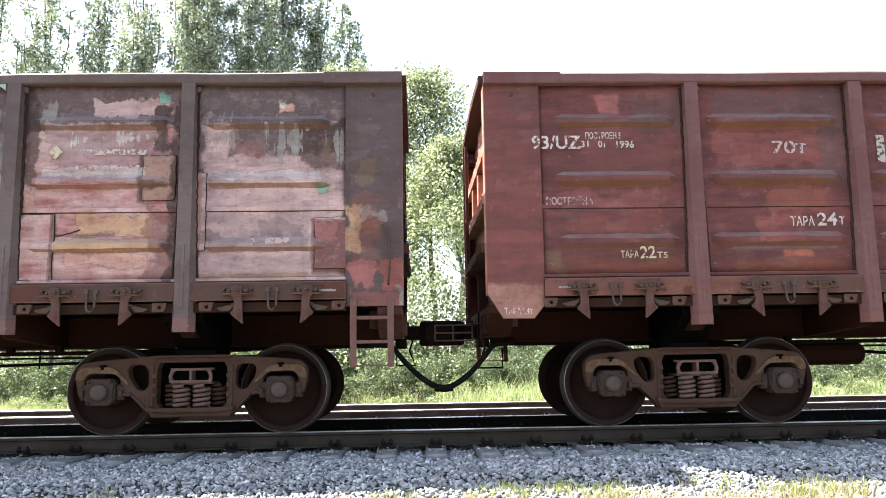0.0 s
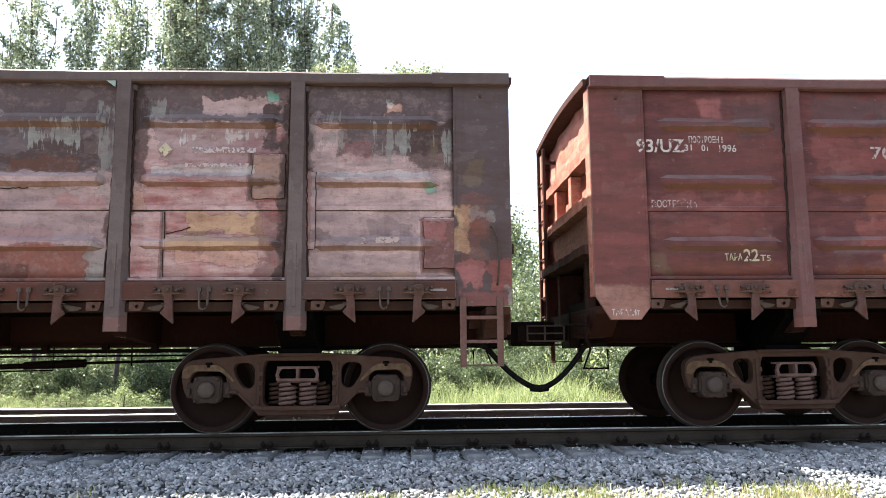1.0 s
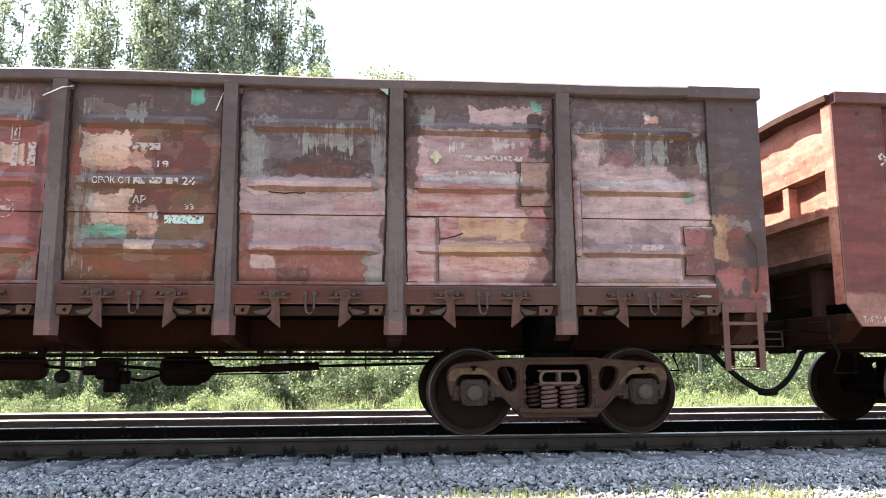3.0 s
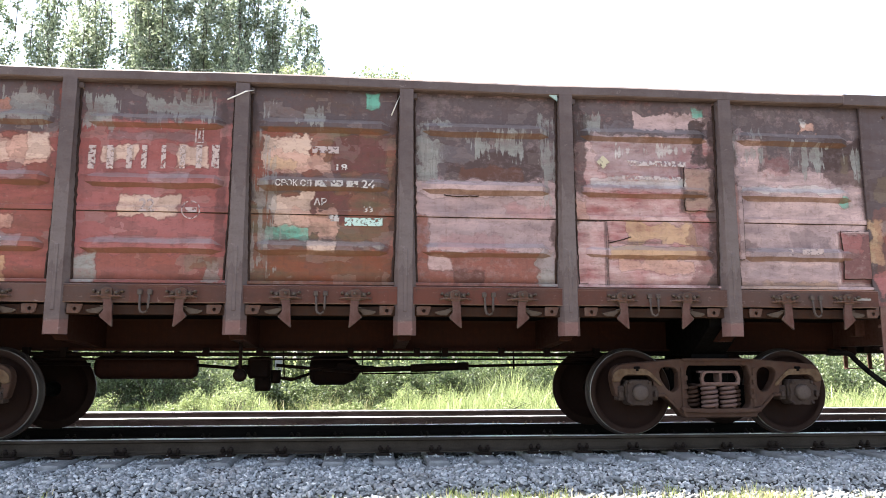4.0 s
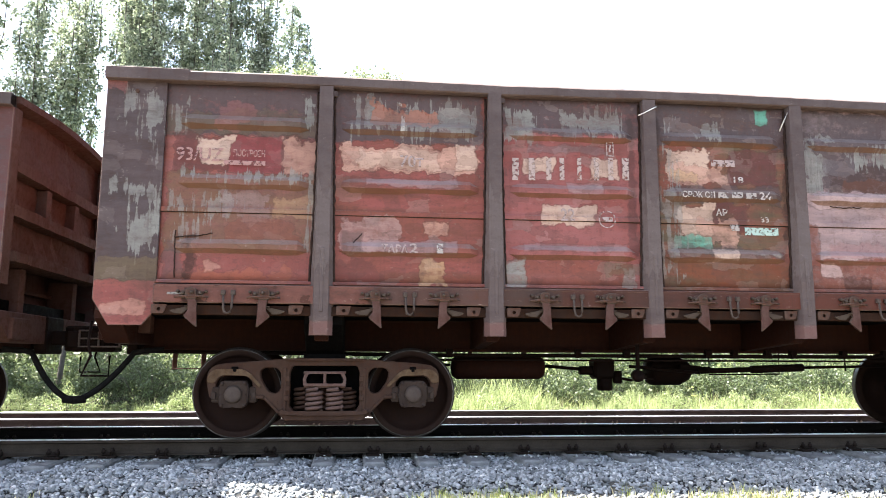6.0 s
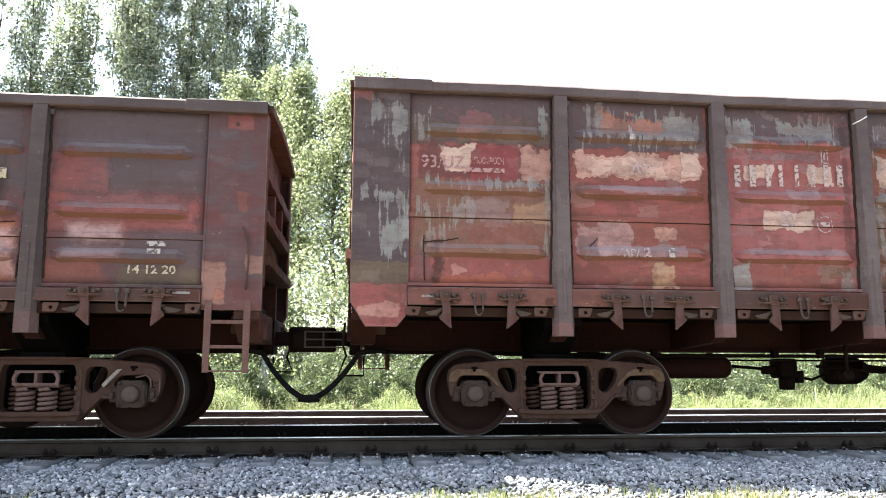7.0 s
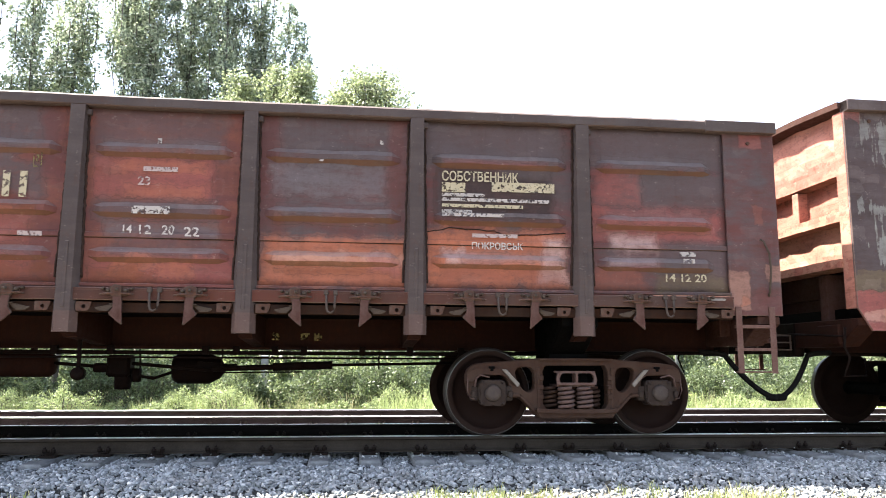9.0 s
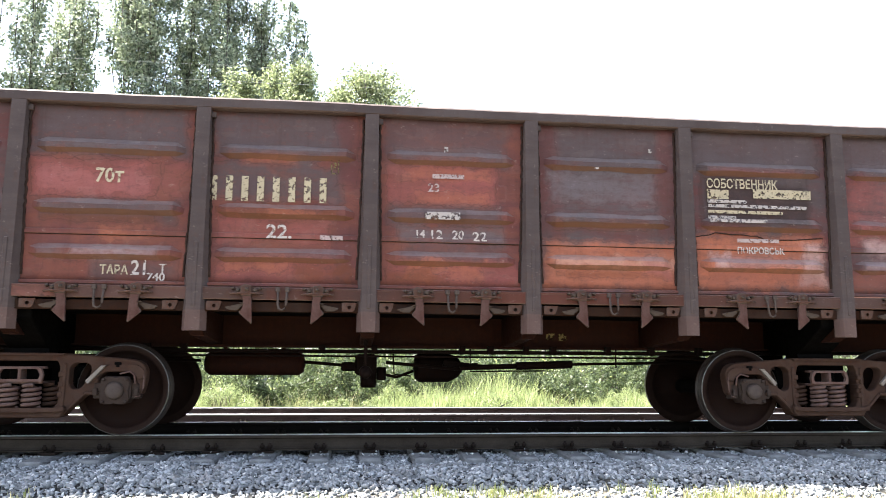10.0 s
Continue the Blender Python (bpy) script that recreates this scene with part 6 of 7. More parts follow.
PAINT["c_3"] = painted("paint_c_3", MAROON, BRICK, [
    (GREY, -0.75, 0.59, 2.85, 3.42, 0.46, 0.6, 0),
    (BLUE, -0.6, 0.52, 2.9, 3.02, 0.19, 0.6, 0),
    (RED, -0.68, 0.46, 2.42, 2.83, 0.37, 0.9, 0),
    (ORANGE, -0.51, 0.4, 2.68, 2.8, 0.37, 0.5, 0),
    (ORANGE, -0.38, 0.4, 2.42, 2.56, 0.31, 0.5, 0),
    (GREY, -0.68, 0.52, 2.19, 2.4, 0.28, 0.7, 0),
    (DGREY, -0.29, 0.13, 2.24, 2.34, 0.12, 0.8, 0),
    (BLUE, -0.55, 0.55, 2.01, 2.18, 0.23, 0.75, 0),
    (GREY, -0.52, 0.52, 1.89, 2.01, 0.19, 0.5, 0),
    (BLUE, -0.52, 0.49, 1.83, 1.89, 0.12, 0.6, 0),
    (RED, -0.67, 0.76, 1.54, 1.83, 0.46, 0.75, 0),
    (ORANGE, -0.49, 0.34, 1.62, 1.82, 0.56, 0.6, 0),
    (RUST, -0.67, -0.02, 1.56, 1.71, 0.37, 0.6, 0),
], 43.4, 0.5, 0.10, blocks=0.12)
PAINT["c_4"] = painted("paint_c_4", GREY, MAROON, [
    (MAROON, -0.81, -0.5, 2.1, 3.48, 0.37, 0.6, 0),
    (GREY, -0.56, 0.6, 2.87, 3.44, 0.28, 0.8, 0),
    (BLUE, -0.66, 0.55, 2.49, 2.83, 0.42, 0.75, 0),
    (BLUE, -0.57, 0.57, 2.3, 2.4, 0.12, 0.5, 0),
    (RUST, -0.6, 0.5, 2.19, 2.27, 0.19, 0.8, 0),
    (ORANGE, -0.7, 0.77, 1.54, 2.06, 0.28, 0.9, 0),
    (SALMON, -0.61, 0.74, 1.78, 1.9, 0.31, 0.6, 0),
    (RUST, -0.58, 0.61, 1.68, 1.74, 0.25, 0.6, 0),
    (MAROON, 0.55, 0.78, 2.13, 3.44, 0.37, 0.7, 0),
    (ROSE, 0.36, 0.67, 1.7, 1.88, 0.46, 0.5, 0),
], 44.4, 0.5, 0.10, blocks=0.12)
PAINT["c_5"] = painted("paint_c_5", MAROON, GREY, [
    (GREY, -0.85, 0.7, 2.9, 3.4, 0.37, 0.9, 0),
    (BLUE, -0.6, 0.44, 2.9, 2.98, 0.12, 0.5, 0),
    (RED, -0.6, 0.5, 2.84, 2.9, 0.19, 0.7, 0),
    (DGREY, -0.69, 0.59, 2.26, 2.85, 0.23, 0.9, 0),
    (BLUE, -0.69, -0.6, 2.27, 2.79, 0.4, 0.6, 1),
    (BLUE, -0.05, 0.5, 2.74, 2.85, 0.31, 0.4, 0),
    (RUST, -0.72, 0.68, 2.2, 2.26, 0.25, 0.6, 0),
    (ORANGE, -0.81, 0.73, 1.56, 2.19, 0.33, 0.95, 0),
    (PK, 0.43, 0.73, 1.64, 2.12, 0.46, 0.7, 0),
    (PK, -0.6, -0.42, 1.79, 1.97, 0.56, 0.7, 0),
    (LILAC, -0.42, 0.43, 1.82, 1.92, 0.25, 0.6, 0),
    (BRICK, -0.66, 0.67, 1.58, 1.8, 0.56, 0.5, 0),
], 45.4, 0.5, 0.10, blocks=0.12)
PAINT["c_6"] = painted("paint_c_6", MAROON, GREY, [
    (GREY, -0.76, 0.93, 2.87, 3.42, 0.37, 0.9, 0),
    (BLUE, -0.58, 0.59, 2.93, 3.03, 0.12, 0.5, 0),
    (RED, -0.68, -0.14, 2.48, 2.86, 0.37, 0.65, 0),
    (GREY, -0.14, 0.84, 2.47, 2.88, 0.28, 0.9, 0),
    (RED, -0.72, 0.75, 2.08, 2.46, 0.37, 0.8, 0),
    (BLUE, -0.53, 0.63, 2.35, 2.41, 0.19, 0.5, 0),
    (RUST, -0.66, 0.62, 2.19, 2.27, 0.19, 0.7, 0),
    (PK, -0.53, 0, 1.99, 2.17, 0.28, 0.6, 0),
    (LILAC, -0.54, -0.01, 1.82, 1.91, 0.12, 0.8, 0),
    (GREY, 0.08, 0.86, 1.54, 2.1, 0.33, 0.75, 0),
    (OLIVE, 0.01, 0.78, 1.54, 1.72, 0.37, 0.7, 0),
    (BRICK, -0.74, -0.11, 1.52, 1.77, 0.46, 0.7, 0),
], 46.4, 0.5, 0.10, blocks=0.12)
PAINT["c_0"] = painted("paint_c_0", MAROON, GREY, [
], 40.4, 0.5, 0.10, blocks=0.12)
PAINT["c_c0"] = painted("paint_c_c0", GREY, MAROON, [
], 48.1, 0.5, 0.10, blocks=0.12)
PAINT["c_c1"] = painted("paint_c_c1", GREY, MAROON, [
    (RED, 6.17, 6.44, 3.17, 3.33, 0.12, 0.7, 0),
    (MAROON, 6, 6.64, 0.94, 1.55, 0.46, 0.7, 0),
    ((0.235, 0.125, 0.098), 5.97, 6.22, 1.36, 1.80, 0.22, 0.85, 0),
    ((0.235, 0.125, 0.098), 6.42, 6.68, 1.66, 1.86, 0.3, 0.75, 0),
    (BRICK, 6.3, 6.42, 2.3, 2.5, 0.3, 0.5, 0),
    (ORANGE, 6.12, 6.22, 1.42, 1.50, 0.3, 0.6, 0),
], 49.1, 0.5, 0.03, blocks=0.12)

M_WIRE = plain("pale_wire", (0.45, 0.43, 0.40), (0.7, 0.68, 0.65), 0.5, 0.3)
INK = {"W": lettering("white_stencil", (0.41, 0.36, 0.335), 0.52), "B": lettering("worn_number_paint", (0.36, 0.27, 0.245), 0.6), "F": lettering("faded_stencil", (0.33, 0.25, 0.235), 0.55),
       "Y": lettering("cream_stencil", (0.40, 0.34, 0.235), 0.46), "V": lettering("worn_white_bar", (0.33, 0.29, 0.27), 0.62), "U": lettering("worn_cream_bar", (0.36, 0.30, 0.20), 0.55),
       "R": lettering("faded_red_stencil", (0.31, 0.17, 0.155), 0.56), "G": lettering("ghosted_stencil", (0.37, 0.30, 0.285), 0.74), "O": lettering("ochre_mark", (0.13, 0.10, 0.035), 0.75), "L": lettering("green_stencil", (0.35, 0.45, 0.40), 0.6)}
RIB_Z = {"a": (3.254, 2.625, 1.956), "b": (3.254, 2.625, 1.956), "c": (2.91, 2.29, 1.835)}


def ink_y(key, z):
    """The face on which lettering at height z lies: the sheet, or a rib's ridge."""
    if key[2] == "c":
        return -1.488
    return -1.5250 if min(abs(z - r) for r in RIB_Z[key[0]]) < 0.075 else -1.4765


def letters(text, key, x, z, wide, high, ink):
    """A line of stencilled characters, its lower left corner at x and z on a panel."""
    cu = bpy.data.curves.new("lettering", "FONT")
    cu.body, cu.resolution_u, cu.offset = text, 3, 0.018
    ob = bpy.data.objects.new("lettering", cu)
    scene.collection.objects.link(ob)
    me = bpy.data.meshes.new_from_object(ob.evaluated_get(bpy.context.evaluated_depsgraph_get()))
    bpy.data.objects.remove(ob)
    co = np.array([v.co for v in me.vertices])
    lo, span = co.min(0), np.maximum(co.max(0) - co.min(0), 1e-6)
    y = ink_y(key, z + high / 2) if x > -0.72 else -1.494
    for v in me.vertices:
        u, w = (v.co.x - lo[0]) / span[0], (v.co.y - lo[1]) / span[1]
        v.co = (x + u * wide, y, z + w * high)
    whole = bmesh.new()
    whole.from_mesh(me)
    bpy.data.meshes.remove(me)
    left = set(whole.faces)
    while left:
        island, queue = [], [left.pop()]
        while queue:
            f = queue.pop()
            island.append(f)
            for e in f.edges:
                for g in e.link_faces:
                    if g in left:
                        left.remove(g)
                        queue.append(g)
        bm = bmesh.new()
        seen = {}
        for f in island:
            for v in f.verts:
                if v.index not in seen:
                    seen[v.index] = bm.verts.new(v.co)
            bm.faces.new([seen[v.index] for v in f.verts])
        part("letter", bm, INK[ink], PANELS[key], "stencilled letter")
    whole.free()


def bar(key, x, z, wide, high, ink):
    """A plain bar in place of writing."""
    bm = bmesh.new()
    y = ink_y(key, z + high / 2)
    bm.faces.new([bm.verts.new(p) for p in ((x, y, z), (x + wide, y, z), (x + wide, y, z + high), (x, y, z + high))])
    return part("writing_bar", bm, INK[{"W": "V", "Y": "U"}.get(ink, ink)], PANELS[key], "plain bar of stencil paint")


def ring_mark(key, x, z, r, ink):
    """A thin painted ring with a bar of unreadable writing in it."""
    bm = bmesh.new()
    y = ink_y(key, z)
    a, b = ([bm.verts.new((x + q * math.cos(i * math.pi / 14), y, z + q * math.sin(i * math.pi / 14))) for i in range(28)] for q in (r, r - 0.012))
    for i in range(28):
        bm.faces.new((a[i], a[(i + 1) % 28], b[(i + 1) % 28], b[i]))
    part("ring_mark", bm, INK[ink], PANELS[key], "thin painted ring")
    bar(key, x - r * 0.62, z - 0.025, r * 1.24, 0.05, ink)


def framed_mark(key, x, z, wide, high, ink):
    """A small painted frame with a bar in it."""
    bm = bmesh.new()
    y = ink_y(key, z + high / 2)
    a = [bm.verts.new((x + u * wide, y, z + w * high)) for u, w in ((0, 0), (1, 0), (1, 1), (0, 1))]
    b = [bm.verts.new((x + wide / 2 + (u - 0.5) * (wide - 0.026), y, z + high / 2 + (w - 0.5) * (high - 0.026))) for u, w in ((0, 0), (1, 0), (1, 1), (0, 1))]
    for i in range(4):
        bm.faces.new((a[i], a[(i + 1) % 4], b[(i + 1) % 4], b[i]))
    part("framed_mark", bm, INK[ink], PANELS[key], "small painted frame")
    bar(key, x + wide * 0.34, z + high * 0.28, wide * 0.32, high * 0.46, ink)


M_GUSSET = plain("pale_teal_paint", (0.16, 0.22, 0.20), (0.26, 0.33, 0.30), 0.7, 0, 8, 60, 0.2)
PANELS = {}


def take_panels(wagon, w):
    """Remember the near side's panels and corner plates of a wagon by key."""
    for o in wagon.children:
        if abs(o.rotation_euler.z) < 1 and o.name.startswith("side_panel"):
            PANELS["%s_%d" % (w, min(range(7), key=lambda i: abs((EDGES[i] + EDGES[i + 1]) / 2 - o.location.x)))] = o
        if abs(o.rotation_euler.z) < 1 and o.name.startswith("corner_plate"):
            PANELS["%s_c%d" % (w, 0 if o.data.vertices[0].co.x < 0 else 1)] = o


def make_train():
    far = painted("far_side_paint", (0.13, 0.05, 0.04), (0.09, 0.055, 0.05), seed=60)
    things = []
    for w, label, top, ribs, seam, foot, post, seed, x0 in (
            ("a", "maroon open freight wagon with white stencilled lettering", 3.765, RIB_Z["a"], 2.306, 1.59, M_POST_RED, 11, 10.61),
            ("b", "patched pink and red open freight wagon with peeling paint", 3.775, RIB_Z["b"], 2.306, 1.59, M_POST_OLD, 31, -3.40),
            ("c", "dusty dark red and grey open freight wagon with pale stencilled lettering", 3.452, RIB_Z["c"], 2.01, 1.53, M_POST_DARK, 51, -17.43)):
        wagon = build_wagon("gondola_wagon", label, top, ribs, seam, foot, [PAINT["%s_%d" % (w, i)] for i in range(7)], far, post, post, (PAINT[w + "_c0"], PAINT[w + "_c1"]), M_SILL, seed, {"a": (False, False), "b": (False, True), "c": (True, False)}[w], 0.03 if w == "c" else 0.015, w == "c")
        take_panels(wagon, w)
        things.append((wagon, x0))
        if w == "c":
            for xa, xb, za, zb in ((1.0, 1.09, 1.035, 1.125), (1.33, 1.43, 1.045, 1.12), (1.485, 1.575, 1.035, 1.12)):
                bm = bmesh.new()
                bm.faces.new([bm.verts.new(p) for p in ((xa, -0.205, za), (xb, -0.205, za), (xb, -0.205, zb), (xa, -0.205, zb))])
                part("writing_bar", bm, INK["O"], wagon, "worn yellow mark on the centre sill")
        if w == "b":
            bm = bmesh.new()
            prism(bm, [(2.34, 3.685), (2.475, 3.685), (2.475, 3.585)], -1.552, -1.535, "y")
            part("gusset", bm, M_GUSSET, wagon, "pale teal triangular gusset")
    make_lettering()
    make_repairs()
    return things


def plate(key, x0, x1, z0, z1, seed):
    """A repair plate welded over a panel, its edge uneven."""
    rng = random.Random(seed)
    pts = []
    for (ax, az), (bx, bz) in (((x0, z0), (x1, z0)), ((x1, z0), (x1, z1)), ((x1, z1), (x0, z1)), ((x0, z1), (x0, z0))):
        for i in range(7):
            u = i / 7
            pts.append((ax + (bx - ax) * u + rng.uniform(-0.007, 0.007), az + (bz - az) * u + rng.uniform(-0.007, 0.007)))
    bm = bmesh.new()
    prism(bm, pts, WALL_Y - 0.022, WALL_Y + 0.015, "y")
    ob = part("repair_plate", bm, PAINT[key], PANELS[key], "welded steel repair plate")
    bm = bmesh.new()
    tube(bm, [(p[0], WALL_Y - 0.014, p[1]) for p in pts + pts[:1]], 0.008, 5)
    part("weld_seam", bm, M_WELD, PANELS[key], "dark uneven weld")


def scar(key, pts, r=0.006):
    """A rough weld bead or crack across a panel."""
    rng = random.Random(int(pts[0][0] * 1000))
    path = []
    for (ax, az), (bx, bz) in zip(pts, pts[1:]):
        path += [(ax + (bx - ax) * i / 6 + rng.uniform(-0.006, 0.006), WALL_Y - 0.006, az + (bz - az) * i / 6 + rng.uniform(-0.006, 0.006)) for i in range(6)]
    path.append((pts[-1][0], WALL_Y - 0.006, pts[-1][1]))
    bm = bmesh.new()
    tube(bm, path, r, 5)
    part("weld_seam", bm, M_WELD, PANELS[key], "dark uneven weld")


def wire(key, pts):
    bm = bmesh.new()
    tube(bm, pts, 0.007, 6)
    part("tie_wire", bm, M_WIRE, PANELS[key], "bent pale tie wire")



def make_lettering():
    letters("93/UZ", "a_0", -0.899, 2.937, 0.521, 0.149, "W")
    letters("ПОСТРОЕН 5", "a_0", -0.320, 3.052, 0.383, 0.074, "W")
    letters("31", "a_0", -0.373, 2.960, 0.085, 0.074, "W")
    letters("01", "a_0", -0.185, 2.959, 0.073, 0.074, "W")
    letters("1996", "a_0", 0.010, 2.951, 0.189, 0.081, "W")
    letters("ПОСТРОЕН 5", "a_0", -0.764, 2.337, 0.492, 0.084, "F")
    letters("22", "a_0", 0.204, 1.764, 0.168, 0.131, "Y")
    letters("ТАРА", "a_0", 0.001, 1.772, 0.190, 0.077, "Y")
    letters("Т5", "a_0", 0.382, 1.768, 0.114, 0.065, "Y")
    letters("ТАРА 24т", "a_c0", -6.407, 1.199, 0.293, 0.070, "W")
    letters("70т", "a_1", -0.019, 2.877, 0.383, 0.144, "F")
    letters("ТАРА", "a_1", 0.119, 2.094, 0.256, 0.104, "W")
    letters("24", "a_1", 0.407, 2.092, 0.214, 0.140, "W")
    letters("т", "a_1", 0.644, 2.102, 0.055, 0.092, "W")
    letters("70т", "b_1", -0.112, 2.838, 0.251, 0.129, "F")
    letters("22", "b_2", -0.136, 2.303, 0.153, 0.136, "F")
    letters("СРОК СЛ", "b_3", -0.492, 2.588, 0.367, 0.073, "W")
    letters("24", "b_3", 0.390, 2.583, 0.133, 0.086, "W")
    letters("33", "b_3", 0.413, 2.339, 0.097, 0.061, "W")
    letters("АР", "b_3", -0.100, 2.401, 0.131, 0.079, "W")
    letters("18", "b_3", 0.125, 2.778, 0.114, 0.068, "W")
    letters("93/UZ", "b_0", -0.685, 2.836, 0.469, 0.142, "R")
    letters("ПОСТРОЕН", "b_0", -0.116, 2.894, 0.319, 0.078, "R")
    letters("2", "b_6", -0.163, 1.942, 0.061, 0.072, "F")
    letters("70т", "c_1", -0.141, 2.538, 0.272, 0.151, "Y")
    letters("ТАРА", "c_1", -0.037, 1.613, 0.268, 0.096, "Y")
    letters("21", "c_1", 0.256, 1.612, 0.141, 0.147, "W")
    letters("740", "c_1", 0.414, 1.553, 0.173, 0.080, "W")
    letters("Т", "c_1", 0.528, 1.634, 0.065, 0.091, "W")
    letters("22.", "c_2", -0.193, 2.010, 0.255, 0.147, "W")
    letters("23", "c_3", -0.252, 2.546, 0.120, 0.091, "F")
    letters("14", "c_3", -0.367, 2.053, 0.089, 0.084, "W")
    letters("12", "c_3", -0.212, 2.045, 0.119, 0.096, "W")
    letters("20", "c_3", 0.009, 2.045, 0.125, 0.096, "W")
    letters("22", "c_3", 0.225, 2.032, 0.151, 0.097, "W")
    letters("СОБСТВЕННИК", "c_5", -0.621, 2.693, 0.825, 0.111, "Y")
    letters("ПОКРОВСЬК", "c_5", -0.301, 1.966, 0.545, 0.078, "W")
    letters("14 12 20", "c_6", 0.094, 1.659, 0.460, 0.086, "Y")
    bar("c_5", -0.087, 2.590, 0.680, 0.105, "Y")
    bar("c_5", -0.621, 2.573, 0.248, 0.104, "Y")
    bar("c_5", -0.621, 2.527, 0.455, 0.037, "W")
    bar("c_5", -0.620, 2.476, 1.155, 0.037, "W")
    bar("c_5", -0.620, 2.411, 0.869, 0.036, "Y")
    bar("c_5", -0.620, 2.348, 0.320, 0.037, "W")
    bar("c_5", -0.620, 2.304, 0.654, 0.037, "W")
    bar("c_5", -0.301, 2.092, 0.486, 0.042, "F")
    bar("c_4", -0.16, 2.845, 0.05, 0.02, "W")
    bar("c_4", 0.47, 3.06, 0.035, 0.045, "W")
    bar("c_3", -0.08, 2.975, 0.04, 0.065, "W")
    bar("c_3", -0.279, 2.245, 0.365, 0.079, "W")
    bar("c_6", 0.258, 1.937, 0.186, 0.050, "W")
    bar("c_6", 0.280, 1.856, 0.128, 0.050, "W")
    bar("c_3", -0.205, 2.692, 0.338, 0.049, "F")
    bar("c_2", 0.350, 2.006, 0.231, 0.047, "F")
    bar("b_3", -0.089, 2.589, 0.119, 0.067, "W")
    bar("b_3", 0.072, 2.593, 0.125, 0.067, "W")
    bar("b_3", 0.233, 2.591, 0.121, 0.067, "W")
    bar("b_3", 0.222, 2.193, 0.389, 0.085, "L")
    bar("b_3", 0.055, 2.235, 0.107, 0.073, "W")
    bar("b_3", -0.128, 2.958, 0.276, 0.074, "F")
    letters("ТАРА", "b_1", -0.290, 1.918, 0.270, 0.085, "F")
    letters("2", "b_1", -0.005, 1.918, 0.085, 0.100, "F")
    ring_mark("b_2", 0.375, 2.33, 0.095, "F")
    framed_mark("b_2", 0.385, 3.03, 0.085, 0.17, "F")
    framed_mark("c_2", 0.44, 2.70, 0.085, 0.17, "O")
    bar("b_1", 0.278, 1.918, 0.065, 0.102, "W")
    bm = bmesh.new()
    bm.faces.new([bm.verts.new(p) for p in ((-0.473, -1.4765, 2.868), (-0.397, -1.4765, 2.945), (-0.473, -1.4765, 3.019), (-0.543, -1.4765, 2.945))])
    part("diamond_mark", bm, INK["Y"], PANELS["b_5"], "cream painted diamond")
    bar("b_5", -0.203, 2.910, 0.658, 0.062, "G")
    bar("b_5", -0.262, 2.756, 0.656, 0.043, "G")
    bar("b_6", -0.005, 1.955, 0.244, 0.061, "F")
    bar("b_0", -0.210, 2.803, 0.419, 0.048, "R")
    bar("c_2", -0.770, 2.390, 0.067, 0.259, "Y")
    bar("c_2", -0.615, 2.390, 0.068, 0.260, "Y")
    bar("c_2", -0.459, 2.390, 0.068, 0.261, "Y")
    bar("c_2", -0.303, 2.390, 0.069, 0.261, "Y")
    bar("c_2", -0.145, 2.390, 0.068, 0.262, "Y")
    bar("c_2", 0.013, 2.391, 0.069, 0.262, "Y")
    bar("c_2", 0.172, 2.391, 0.069, 0.263, "Y")
    bar("c_2", 0.331, 2.391, 0.070, 0.263, "Y")
    bar("b_2", -0.660, 2.733, 0.073, 0.245, "B")
    bar("b_2", -0.479, 2.738, 0.068, 0.246, "B")
    bar("b_2", -0.287, 2.744, 0.057, 0.245, "B")
    bar("b_2", -0.139, 2.748, 0.052, 0.246, "B")
    bar("b_2", 0.056, 2.753, 0.046, 0.247, "B")
    bar("b_2", 0.240, 2.758, 0.058, 0.248, "B")
    bar("b_2", 0.402, 2.763, 0.058, 0.248, "B")
    bar("b_2", 0.559, 2.767, 0.076, 0.249, "B")
    bar("a_2", -0.624, 2.777, 0.087, 0.301, "W")
    bar("a_2", -0.462, 2.775, 0.088, 0.302, "W")
    bar("a_2", -0.300, 2.774, 0.088, 0.302, "W")
    bar("a_2", -0.137, 2.773, 0.088, 0.302, "W")
    bar("a_2", 0.026, 2.772, 0.087, 0.302, "W")
    bar("a_2", 0.188, 2.771, 0.088, 0.302, "W")
    bar("a_2", 0.352, 2.770, 0.088, 0.302, "W")
    bar("a_2", 0.515, 2.768, 0.088, 0.303, "W")


